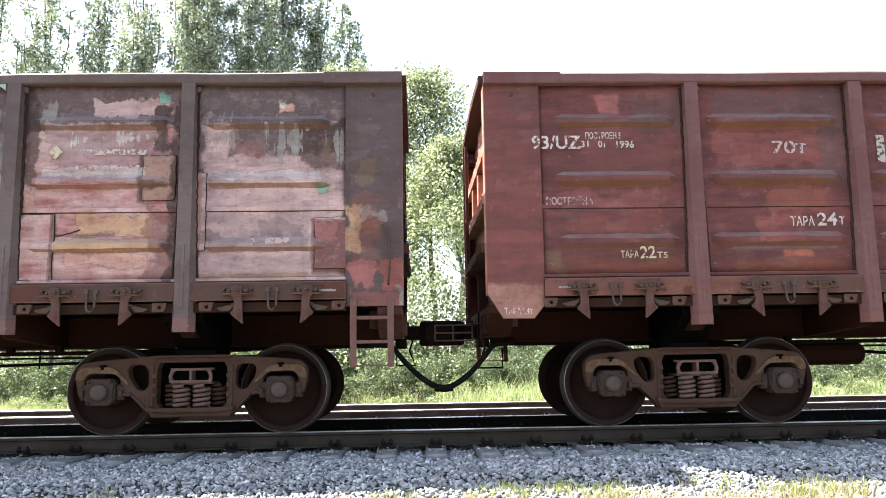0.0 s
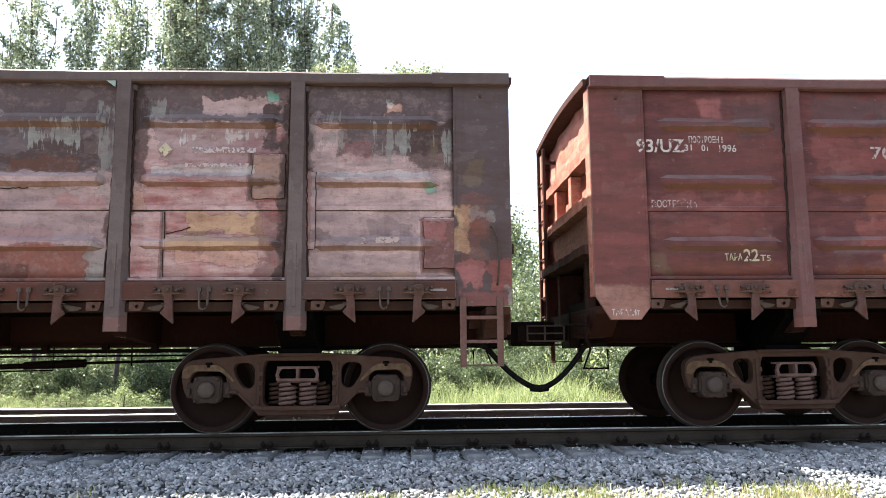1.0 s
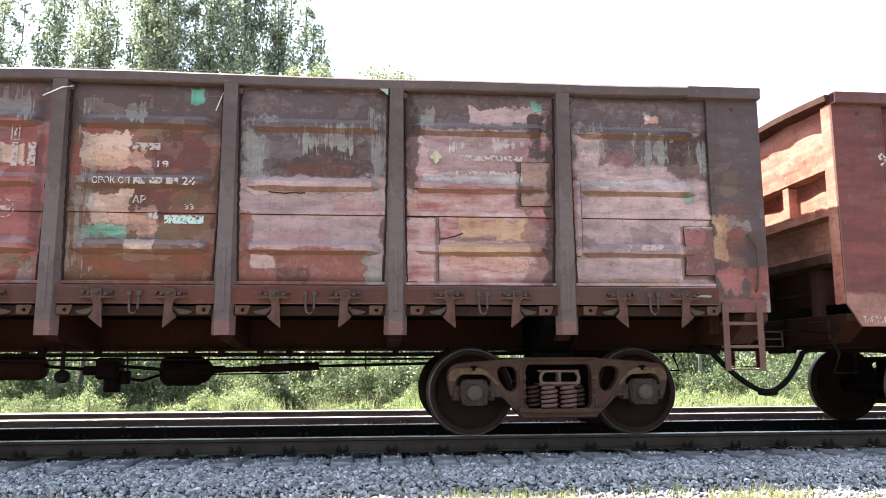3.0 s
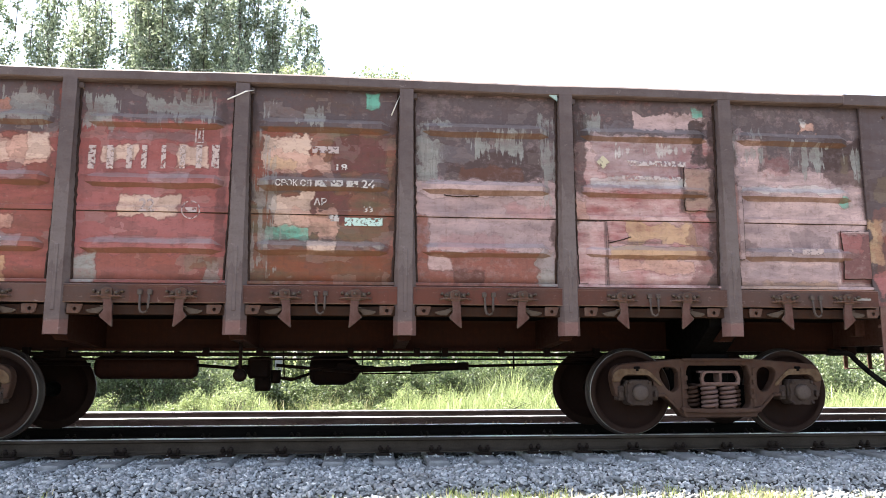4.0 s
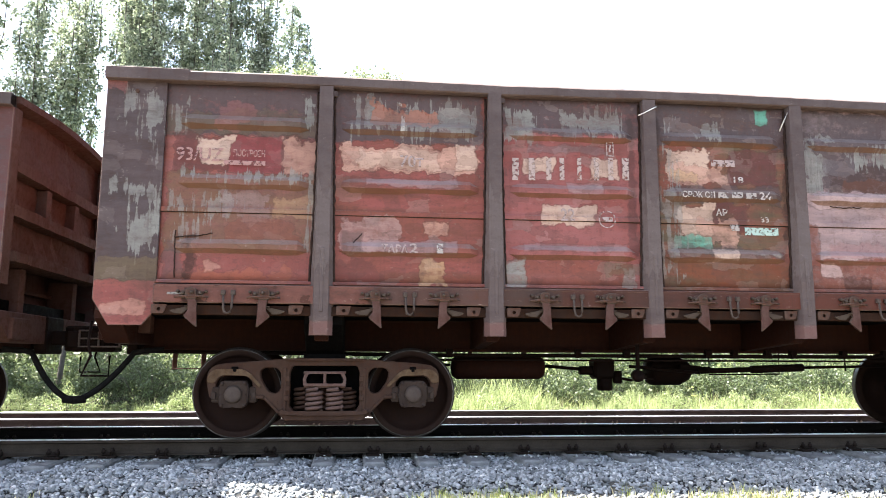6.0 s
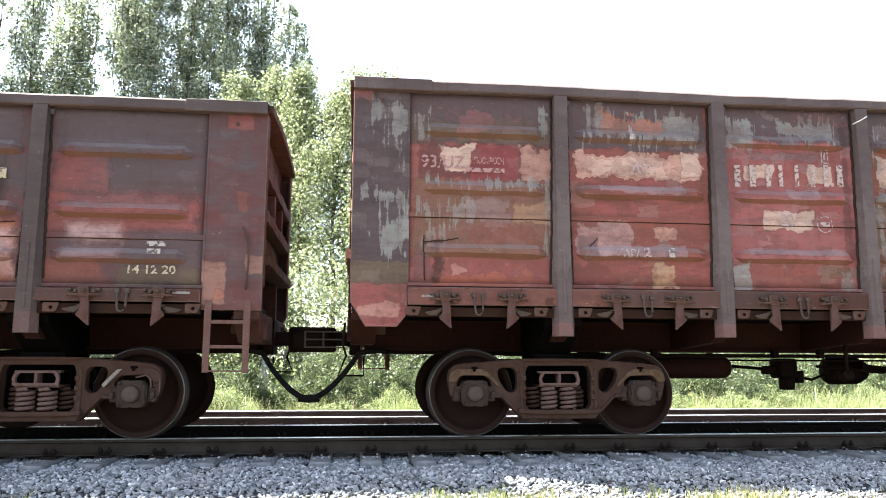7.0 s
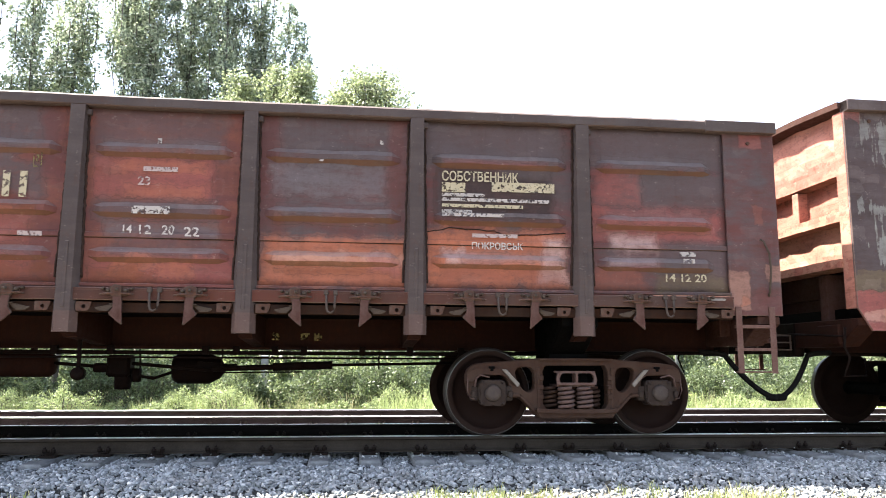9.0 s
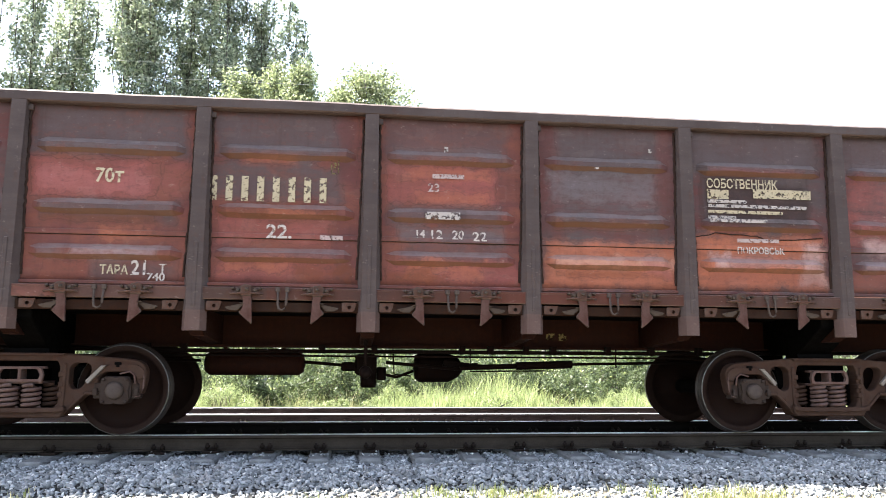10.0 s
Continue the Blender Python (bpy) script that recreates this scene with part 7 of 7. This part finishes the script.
def make_repairs():
    plate("b_5", 0.430, 0.763, 2.430, 2.897, 70)
    plate("b_5", -0.783, -0.450, 1.612, 2.286, 71)
    plate("b_6", 0.494, 0.878, 1.700, 2.226, 72)
    plate("b_6", -0.741, -0.634, 1.902, 2.715, 73)
    scar("b_5", [(-0.431, 2.058), (-0.315, 2.083), (-0.187, 2.126)])
    scar("b_6", [(0.491, 1.698), (0.878, 1.706), (0.873, 1.591)])
    scar("b_0", [(-0.649, 2.115), (-0.651, 1.915), (-0.638, 1.632)])
    scar("b_0", [(-0.654, 2.040), (-0.466, 2.056), (-0.288, 2.088)])
    scar("b_1", [(-0.668, 1.912), (-0.583, 2.016), (-0.496, 2.119)])
    scar("b_4", [(-0.454, 2.541), (-0.269, 2.527), (-0.083, 2.537)])
    scar("c_5", [(-0.780, 2.135), (-0.541, 2.189), (-0.059, 2.164), (0.063, 2.119), (0.709, 2.159)])
    scar("a_1", [(0.817, 2.954), (0.896, 2.941), (0.829, 2.211)])
    wire("b_2", [(0.715, -1.600, 3.464), (0.796, -1.600, 3.504), (0.891, -1.595, 3.557), (0.968, -1.500, 3.610)])
    wire("b_3", [(0.692, -1.490, 3.386), (0.736, -1.510, 3.496), (0.786, -1.530, 3.606), (0.811, -1.500, 3.645)])


# ---- plants ----
M_BARK = plain("grey_bark", (0.04, 0.034, 0.028), (0.12, 0.105, 0.09), 0.95, 0, 3, 25, 0.6)
# wide tone spread: the few palest leaves stand in for sun glints
M_POPLAR = leafy("poplar_leaf", (0.030, 0.054, 0.045), (0.82, 0.87, 0.68), 0.48, 1.7)
M_LEAF = leafy("broad_leaf", (0.050, 0.070, 0.038), (0.56, 0.60, 0.36), 0.46, 1.5)
# dark leaf tone carries the trees' shade over the bushes
M_BUSH = leafy("shaded_bush_leaf", (0.018, 0.030, 0.018), (0.20, 0.25, 0.125), 0.36, 1.5)
M_GRASS = leafy("tall_grass", (0.11, 0.14, 0.055), (0.54, 0.61, 0.29), 0.48, 1.1)
M_WEED = leafy("weed_leaf", (0.075, 0.105, 0.045), (0.44, 0.50, 0.24), 0.43, 1.1)
M_VERGE = leafy("verge_grass_blade", (0.09, 0.115, 0.035), (0.33, 0.36, 0.13), 0.4)
M_MOSS = leafy("yellow_verge_blade", (0.27, 0.225, 0.12), (0.62, 0.55, 0.34), 0.35)
M_STRAW = leafy("dry_grass", (0.20, 0.18, 0.10), (0.46, 0.42, 0.27), 0.35)


def leaves(name, centres, radii, per, size, material, parent, seed, squash=(1, 1, 1), label=""):
    """A crown: clumps of small bent leaf pairs scattered in and on balls of air round the limbs' ends."""
    rng = np.random.default_rng(seed)
    c = np.repeat(np.asarray(centres, float), per, axis=0)
    r = np.repeat(np.asarray(radii, float), per)
    n = len(c)
    d = rng.normal(size=(n, 3))
    d /= np.linalg.norm(d, axis=1, keepdims=True)
    p = c + d * (r * rng.random(n) ** 0.45)[:, None] * np.asarray(squash)
    a = rng.normal(size=(n, 3))
    a /= np.linalg.norm(a, axis=1, keepdims=True)
    b = np.cross(a, rng.normal(size=(n, 3)))
    b /= np.linalg.norm(b, axis=1, keepdims=True)
    s = size * rng.uniform(0.5, 1.3, (n, 1))
    v = np.stack([p - a * s * 0.5, p + b * s * 0.36 - a * s * 0.05, p + a * s * 0.55, p - b * s * 0.36 - a * s * 0.05], 1)
    f = np.arange(4 * n).reshape(n, 4)
    ob = soup(name, v.reshape(-1, 3), f, material)
    ob.parent = parent
    if label:
        tagged(ob, label)
    return ob


def trunk(bm, base, height, r, lean=(0, 0), seed=0):
    rng = random.Random(seed)
    pts = []
    n = 9
    for i in range(n + 1):
        u = i / n
        pts.append(Vector((base[0] + lean[0] * u + rng.uniform(-0.06, 0.06) * i * 0.4, base[1] + lean[1] * u + rng.uniform(-0.06, 0.06) * i * 0.4, base[2] + height * u)))
    rings = []
    for i, p in enumerate(pts):
        rr = r * (1 - 0.88 * (i / n)) * (1.25 if i == 0 else 1)
        rings.append([bm.verts.new(p + Vector((rr * math.cos(k * math.pi / 4), rr * math.sin(k * math.pi / 4), 0))) for k in range(8)])
    for a, b in zip(rings, rings[1:]):
        for k in range(8):
            bm.faces.new((a[k], a[(k + 1) % 8], b[(k + 1) % 8], b[k])).smooth = True
    bm.faces.new(rings[-1])
    return pts


def tree(name, label, x, y, height, spread, first, limbs, per, leaf, material, seed, steep=0.5, trunk_r=0.25, clump=0.9, squash=(1, 1, 1)):
    """A tree: tapered trunk, limbs that fork, and a crown of leaf clumps along the limbs."""
    rng = random.Random(seed)
    root = new(name)
    root.location = (x, y, ground_z(x, y) - 0.05)
    tagged(root, label, "tree")
    bm = bmesh.new()
    spine = trunk(bm, (0, 0, 0), height * 0.96, trunk_r, (rng.uniform(-0.5, 0.5), rng.uniform(-0.5, 0.5)), seed)
    centres, radii = [], []
    for i in range(limbs):
        u = first + (0.97 - first) * (i + rng.random()) / limbs
        k = min(int(u * 9), 8)
        p = spine[k].lerp(spine[k + 1], u * 9 - k)
        a = rng.uniform(0, 2 * math.pi)
        env = spread(u) * rng.uniform(0.65, 1.1)
        tip = p + Vector((math.cos(a) * env, math.sin(a) * env, env * steep * rng.uniform(0.7, 1.4) + 0.3))
        mid = p.lerp(tip, 0.5) + Vector((0, 0, -0.12 * env))
        tube(bm, [p, mid, tip], max(0.02, trunk_r * 0.22 * (1 - u)), 5)
        for q in range(rng.randint(3, 4)):
            w = rng.uniform(0.35, 1.08)
            c = p.lerp(tip, w) + Vector((rng.uniform(-0.35, 0.35), rng.uniform(-0.35, 0.35), rng.uniform(-0.3, 0.4))) * env * 0.45
            centres.append(tuple(c))
            radii.append(clump * rng.uniform(0.45, 1.0) * (0.5 + 0.5 * min(1, env / 2)))
    part("trunk", bm, M_BARK, root, "grey bark")
    leaves("crown", centres, radii, per, leaf, material, root, seed, squash)
    return root



def poplar_tree(x, y, h, wide, low, seed):
    """A poplar: trunk and steep co-stems that rise side by side, each a column of leaf clumps with gaps between."""
    rng = random.Random(seed)
    root = new("poplar")
    root.location = (x, y, ground_z(x, y) - 0.05)
    tagged(root, "tall slender poplar with silvery green leaves", "tree")
    bm = bmesh.new()
    spine = trunk(bm, (0, 0, 0), h * 0.97, 0.22, (rng.uniform(-0.4, 0.4), rng.uniform(-0.4, 0.4)), seed)
    centres, radii = [], []
    for k in range(19):
        u0 = low * 0.6 + (0.82 - low * 0.6) * k / 19 * rng.uniform(0.75, 1.15)
        i = min(int(u0 * 9), 8)
        p = spine[i].lerp(spine[i + 1], u0 * 9 - i)
        a = k * 2.4 + rng.uniform(-0.4, 0.4)
        r = wide * rng.uniform(0.3, 1.2) * min(1.0, 2.6 * (1.02 - u0))
        rise = h * rng.uniform(0.16, 0.30) * (1.1 - 0.5 * u0)
        pts = [p, p + Vector((math.cos(a) * r * 0.65, math.sin(a) * r * 0.65, rise * 0.35)), p + Vector((math.cos(a) * r, math.sin(a) * r, rise * 0.75)), p + Vector((math.cos(a) * r * 1.02, math.sin(a) * r * 1.02, rise * 1.25))]
        lb = bmesh.new()
        tube(lb, pts, 0.028, 5)
        part("limb", lb, M_BARK, root)
        n = int(rise * 1.25 / 0.42)
        for j in range(n):
            w = (j + rng.random()) / n
            if p.z + rise * w * 1.25 < h * low or rng.random() < 0.12:
                continue
            q = 3 * w
            m = min(int(q), 2)
            c = pts[m].lerp(pts[m + 1], q - m)
            for e in range(2):
                centres.append(tuple(c + Vector((rng.uniform(-0.45, 0.45), rng.uniform(-0.45, 0.45), rng.uniform(-0.3, 0.3)))))
                radii.append(rng.uniform(0.26, 0.62) * (1.15 - 0.45 * w))
    for j in range(int(h * (1 - low) / 0.5)):
        u = low + (0.99 - low) * j / (h * (1 - low) / 0.5)
        i = min(int(u * 9), 8)
        centres.append(tuple(spine[i].lerp(spine[i + 1], u * 9 - i) + Vector((rng.uniform(-0.4, 0.4), rng.uniform(-0.4, 0.4), 0))))
        radii.append(rng.uniform(0.3, 0.6))
    part("trunk", bm, M_BARK, root, "grey bark")
    leaves("crown", centres, radii, 34, 0.195, M_POPLAR, root, seed, (1.0, 1.0, 1.7))
    return root


def bush(name, label, x, y, w, h, n, per, leaf, material, seed):
    rng = random.Random(seed)
    root = new(name)
    root.location = (x, y, ground_z(x, y) - 0.03)
    tagged(root, label, "bush")
    bm = bmesh.new()
    centres, radii = [], []
    for i in range(n):
        a, u = rng.uniform(0, 2 * math.pi), rng.random() ** 0.6
        tip = Vector((math.cos(a) * w * 0.5 * u, math.sin(a) * w * 0.35 * u, h * rng.uniform(0.06, 0.95) * (1 - 0.35 * u)))
        tube(bm, [(tip.x * 0.15, tip.y * 0.15, 0), tip * 0.5 + Vector((0, 0, 0.15 * h)), tip], 0.007, 4)
        centres.append(tuple(tip))
        radii.append(rng.uniform(0.25, 0.5) * min(w, h) * 0.5)
    tagged(part("stem", bm, M_BARK, root), "thin bare stems", kind="stuff")
    leaves("foliage", centres, radii, per, leaf, material, root, seed)
    return root


def blades(name, spots, height, width, material, seed, label, category="grass"):
    """Grass: bent tapering blades, each of two quads. A spot is (x, y, factor)."""
    rng = np.random.default_rng(seed)
    s = np.array(spots)
    n = len(s)
    z = np.array([ground_z(a, b) for a, b, _ in spots])
    base = np.stack([s[:, 0], s[:, 1], z - 0.01], 1)
    ang = rng.uniform(0, 2 * np.pi, n)
    side = np.stack([np.cos(ang), np.sin(ang), np.zeros(n)], 1)
    h = (height * s[:, 2] * rng.uniform(0.55, 1.15, n))[:, None]
    bend = rng.normal(size=(n, 2)) * 0.28
    lean = np.concatenate([bend, np.zeros((n, 1))], 1)
    up = np.array([0, 0, 1.0])
    w = width * rng.uniform(0.6, 1.4, (n, 1))
    mid = base + h * (0.55 * up + 0.3 * lean)
    tip = base + h * (0.95 * up + 0.95 * lean)
    v = np.stack([base - side * w, base + side * w, mid + side * w * 0.7, mid - side * w * 0.7, tip + side * w * 0.12, tip - side * w * 0.12], 1)
    k = 6 * np.arange(n)[:, None]
    f = np.concatenate([k + np.array([[0, 1, 2, 3]]), k + np.array([[3, 2, 4, 5]])], 0)
    return tagged(soup(name, v.reshape(-1, 3), f, material), label, category, kind="stuff")


def make_plants():
    def round_crown(u):
        return 3.3 * math.sin(math.pi * min(1, 0.18 + 0.8 * u)) + 0.3

    rng = random.Random(12)
    for i, (x, y, h, wide, low) in enumerate(((-23.0, 46, 28, 1.9, 0.2), (-26.5, 47, 27, 1.8, 0.2), (-30.5, 48, 28, 1.9, 0.2), (-19.9, 46, 29, 1.7, 0.25), (-17.8, 46.5, 28, 1.5, 0.25),
                                              (-13.0, 46, 30, 1.8, 0.5), (-10.9, 46.5, 31, 1.9, 0.3), (-8.2, 46, 31, 2.0, 0.3), (-5.9, 46.5, 29, 1.7, 0.3), (-14.5, 47, 30, 0.9, 0.64), (-4.0, 46, 21.8, 0.7, 0.5))):
        poplar_tree(x, y, h, wide, low, 100 + i)
    for i, (x, y, h, k, first) in enumerate(((0.95, 36, 15.3, 0.92, 0.40), (-2.7, 38, 16.4, 0.55, 0.3), (-4.5, 40, 17.2, 0.62, 0.3), (-6.2, 41, 17.0, 0.8, 0.2), (2.0, 33, 10.6, 0.8, 0.42), (-1.1, 36, 14.8, 0.6, 0.2),
                                             (5.2, 37, 7.6, 0.8, 0.1), (9.0, 40, 7.0, 0.8, 0.1), (13.5, 38, 6.2, 0.9, 0.1), (18.5, 40, 6.8, 0.9, 0.1), (24, 42, 6.5, 1.0, 0.1))):
        tree("tree", "broadleaved tree with a loose light green crown", x, y, h, lambda u, k=k: k * round_crown(u) * min(1, h / 11), first, 60, 85 if i < 6 else 60, 0.15, M_LEAF, 200 + i, 0.6, 0.16, 1.3, (1, 1, 1.15))
    for i in range(40):
        x = -34 + 1.75 * i + rng.uniform(-0.7, 0.7)
        y = rng.uniform(22.5, 27.5)
        h = rng.uniform(3.4, 5.4)
        shade = rng.random()
        bush("bush", "dense dark green bush at the edge of the meadow" if shade < 0.88 else "light green bush at the edge of the meadow", x, y, rng.uniform(3.0, 4.6), h, 40, 130, 0.12, M_BUSH if shade < 0.88 else M_LEAF, 300 + i)
    for i in range(38):
        x = -17.5 + 0.9 * i + rng.uniform(-0.4, 0.4)
        bush("bush", "low dark green bush behind the far track", x, rng.uniform(19.2, 21.2), rng.uniform(1.8, 2.6), rng.uniform(0.9, 2.0), 30, 170, 0.065, M_BUSH, 400 + i)
    for i, (x, y) in enumerate(((-9.76, 20.5), (-7.63, 20.5))):
        tree("tree", "small tree with a bare grey trunk behind the far track", x, y, 5.2, lambda u: 0.66 * round_crown(u), 0.42, 26, 110, 0.10, M_BUSH, 240 + i, 0.5, 0.085, 0.8)
    for i in range(60):
        x = -15 + 0.55 * i + rng.uniform(-0.5, 0.5)
        bush("weed", "low leafy green weed behind the far track", x, rng.uniform(16.4, 18.6), rng.uniform(0.6, 1.4), rng.uniform(0.35, 1.05) * (0.5 if -2.2 < x < 0.5 else 0.9), 22, 110, 0.036, M_WEED, 500 + i)
    spots = []
    for i in range(52000):
        x, y = rng.uniform(-17, 20), rng.uniform(15.9, 22.5)
        f = 0.35 + 1.35 * max(0, noise.noise((x * 0.45, y * 0.45, 2)) + 0.38) * (0.35 + 1.0 * max(0, noise.noise((x * 1.9, y * 1.9, 6)) + 0.4))
        u = x * 18 / y
        stand = 0.5 if u < -5 else 0.85 if u < -2.2 else 0.42 if u < 0.55 else 1.0 if u < 4.7 else 0.72
        spots.append((x, y, f * stand * (1.0 + 0.9 * max(0, noise.noise((x * 1.1, y * 0.8, 11)) - 0.12))))
    blades("meadow_grass", spots, 0.60, 0.009, M_GRASS, 7, "tall sunlit green grass and weeds behind the tracks")
    spots = []
    for i in range(420):
        cx, cy = rng.uniform(-5.5, 6.5), rng.uniform(5.9, 6.85)
        if noise.noise((cx * 0.9, cy * 1.5, 8)) < 0.22:
            continue
        for k in range(22):
            spots.append((cx + rng.gauss(0, 0.05), cy + rng.gauss(0, 0.04), rng.uniform(0.5, 1.1)))
    mats = []
    for cx, cy, rx, ry, n in ((1.75, 6.50, 0.26, 0.10, 800), (2.35, 6.38, 0.36, 0.10, 900), (3.0, 6.46, 0.30, 0.10, 800), (3.55, 6.52, 0.22, 0.10, 600), (4.6, 6.45, 0.30, 0.10, 500), (0.9, 6.32, 0.4, 0.08, 500), (-0.25, 6.42, 0.25, 0.08, 500), (-1.9, 6.32, 0.3, 0.08, 400)):
        mats += [(cx + rng.gauss(0, rx), cy + rng.gauss(0, ry), rng.uniform(0.3, 1.0)) for k in range(n)]
    blades("matted_verge_grass", mats, 0.085, 0.007, M_MOSS, 11, "matted dry yellow grass on the ballast edge")
    for cx, cy, n in ((-1.9, 6.50, 5), (-0.3, 6.55, 8), (1.25, 6.68, 7), (1.7, 6.58, 8), (3.2, 6.60, 10), (3.6, 6.62, 7)):
        for j in range(n):
            tx, ty = cx + rng.gauss(0, 0.13), cy + rng.gauss(0, 0.06)
            spots += [(tx + rng.gauss(0, 0.05), ty + rng.gauss(0, 0.04), rng.uniform(0.5, 1.2)) for k in range(22)]
    blades("verge_grass", spots, 0.115, 0.004, M_VERGE, 8, "short green grass tufts on the ballast edge")
    spots = [(x + rng.gauss(0, 0.05), y + rng.gauss(0, 0.05), f) for x, y, f in spots[::3]]
    blades("dry_verge_grass", spots, 0.10, 0.005, M_MOSS, 9, "dry yellow grass on the ballast edge")
    tall = [(x + rng.gauss(0, 0.1), y, f * 1.25) for x, y, f in spots_far(rng)]
    blades("weed_stalks", tall, 0.42, 0.006, M_STRAW, 10, "dry pale weed stalks standing in the grass")


def spots_far(rng):
    out = []
    for i in range(300):
        cx, cy = rng.uniform(-16, 19), rng.uniform(16.2, 21)
        for k in range(9):
            out.append((cx + rng.gauss(0, 0.12), cy + rng.gauss(0, 0.12), rng.uniform(0.6, 1.2)))
    return out


WIRES = ((-12.7, 11.75, 22, 11.81, 28), (-12.3, 11.14, 22, 11.2, 28))


def make_wires():
    """Two thin wires that run along the line, above the far bushes."""
    grey = plain("wire_grey", (0.10, 0.10, 0.10), (0.2, 0.2, 0.2), 0.6, 0.4, bump=0)
    for x0, z0, x1, z1, y in WIRES:
        bm = bmesh.new()
        pts = []
        for i in range(41):
            u = -1.5 + 4 * i / 40
            pts.append((x0 + (x1 - x0) * u, y, z0 + (z1 - z0) * u))
        tube(bm, pts, 0.006, 5)
        tagged(part("overhead_wire", bm, grey), "thin grey wire stretched along the line", "wire", kind="structure")


def make_posts():
    """A low concrete post and a thin pale pole behind the tracks."""
    concrete = plain("post_concrete", (0.14, 0.135, 0.13), (0.26, 0.255, 0.245), 0.9, 0, 4, 40, 0.3)
    bm = bmesh.new()
    prism(bm, [(-0.09, -0.09), (0.09, -0.09), (0.09, 0.09), (-0.09, 0.09)], 0, 1.35, "z", bevel=0.015)
    ob = part("marker_post", bm, concrete, at=pose(-2.4, 21.0, ground_z(-2.4, 21.0) - 0.03))
    tagged(ob, "short grey concrete post standing in the grass", "post")
    bm = bmesh.new()
    lathe(bm, [(0.06, 0), (0.05, 2.0), (0.045, 3.9)], 10, "z")
    ob = part("pole", bm, concrete, at=pose(9.7, 22.0, ground_z(9.7, 22.0) - 0.03))
    tagged(ob, "thin pale pole standing among the bushes", "pole")


# ---- put together ----
make_ground()
make_plants()
make_posts()
make_wires()
TRAIN = make_train()
make_tracks()
make_ballast()


def motions():
    """The train rolls along the near track, gathering speed; its wheels turn with it."""
    for wagon, x0 in TRAIN:
        walk(wagon, [(0.25 * i, pose(x0 + run(0.25 * i), TRACK_Y, 0)) for i in range(41)])
        for axle in [o for o in wagon.children if o.name.startswith("wheelset")]:
            home = axle.location.copy()
            walk(axle, [(0.1 * i, pose(home.x, 0, AXLE_Z, 0, math.degrees(run(0.1 * i) / AXLE_Z), 0)) for i in range(101)])


motions()
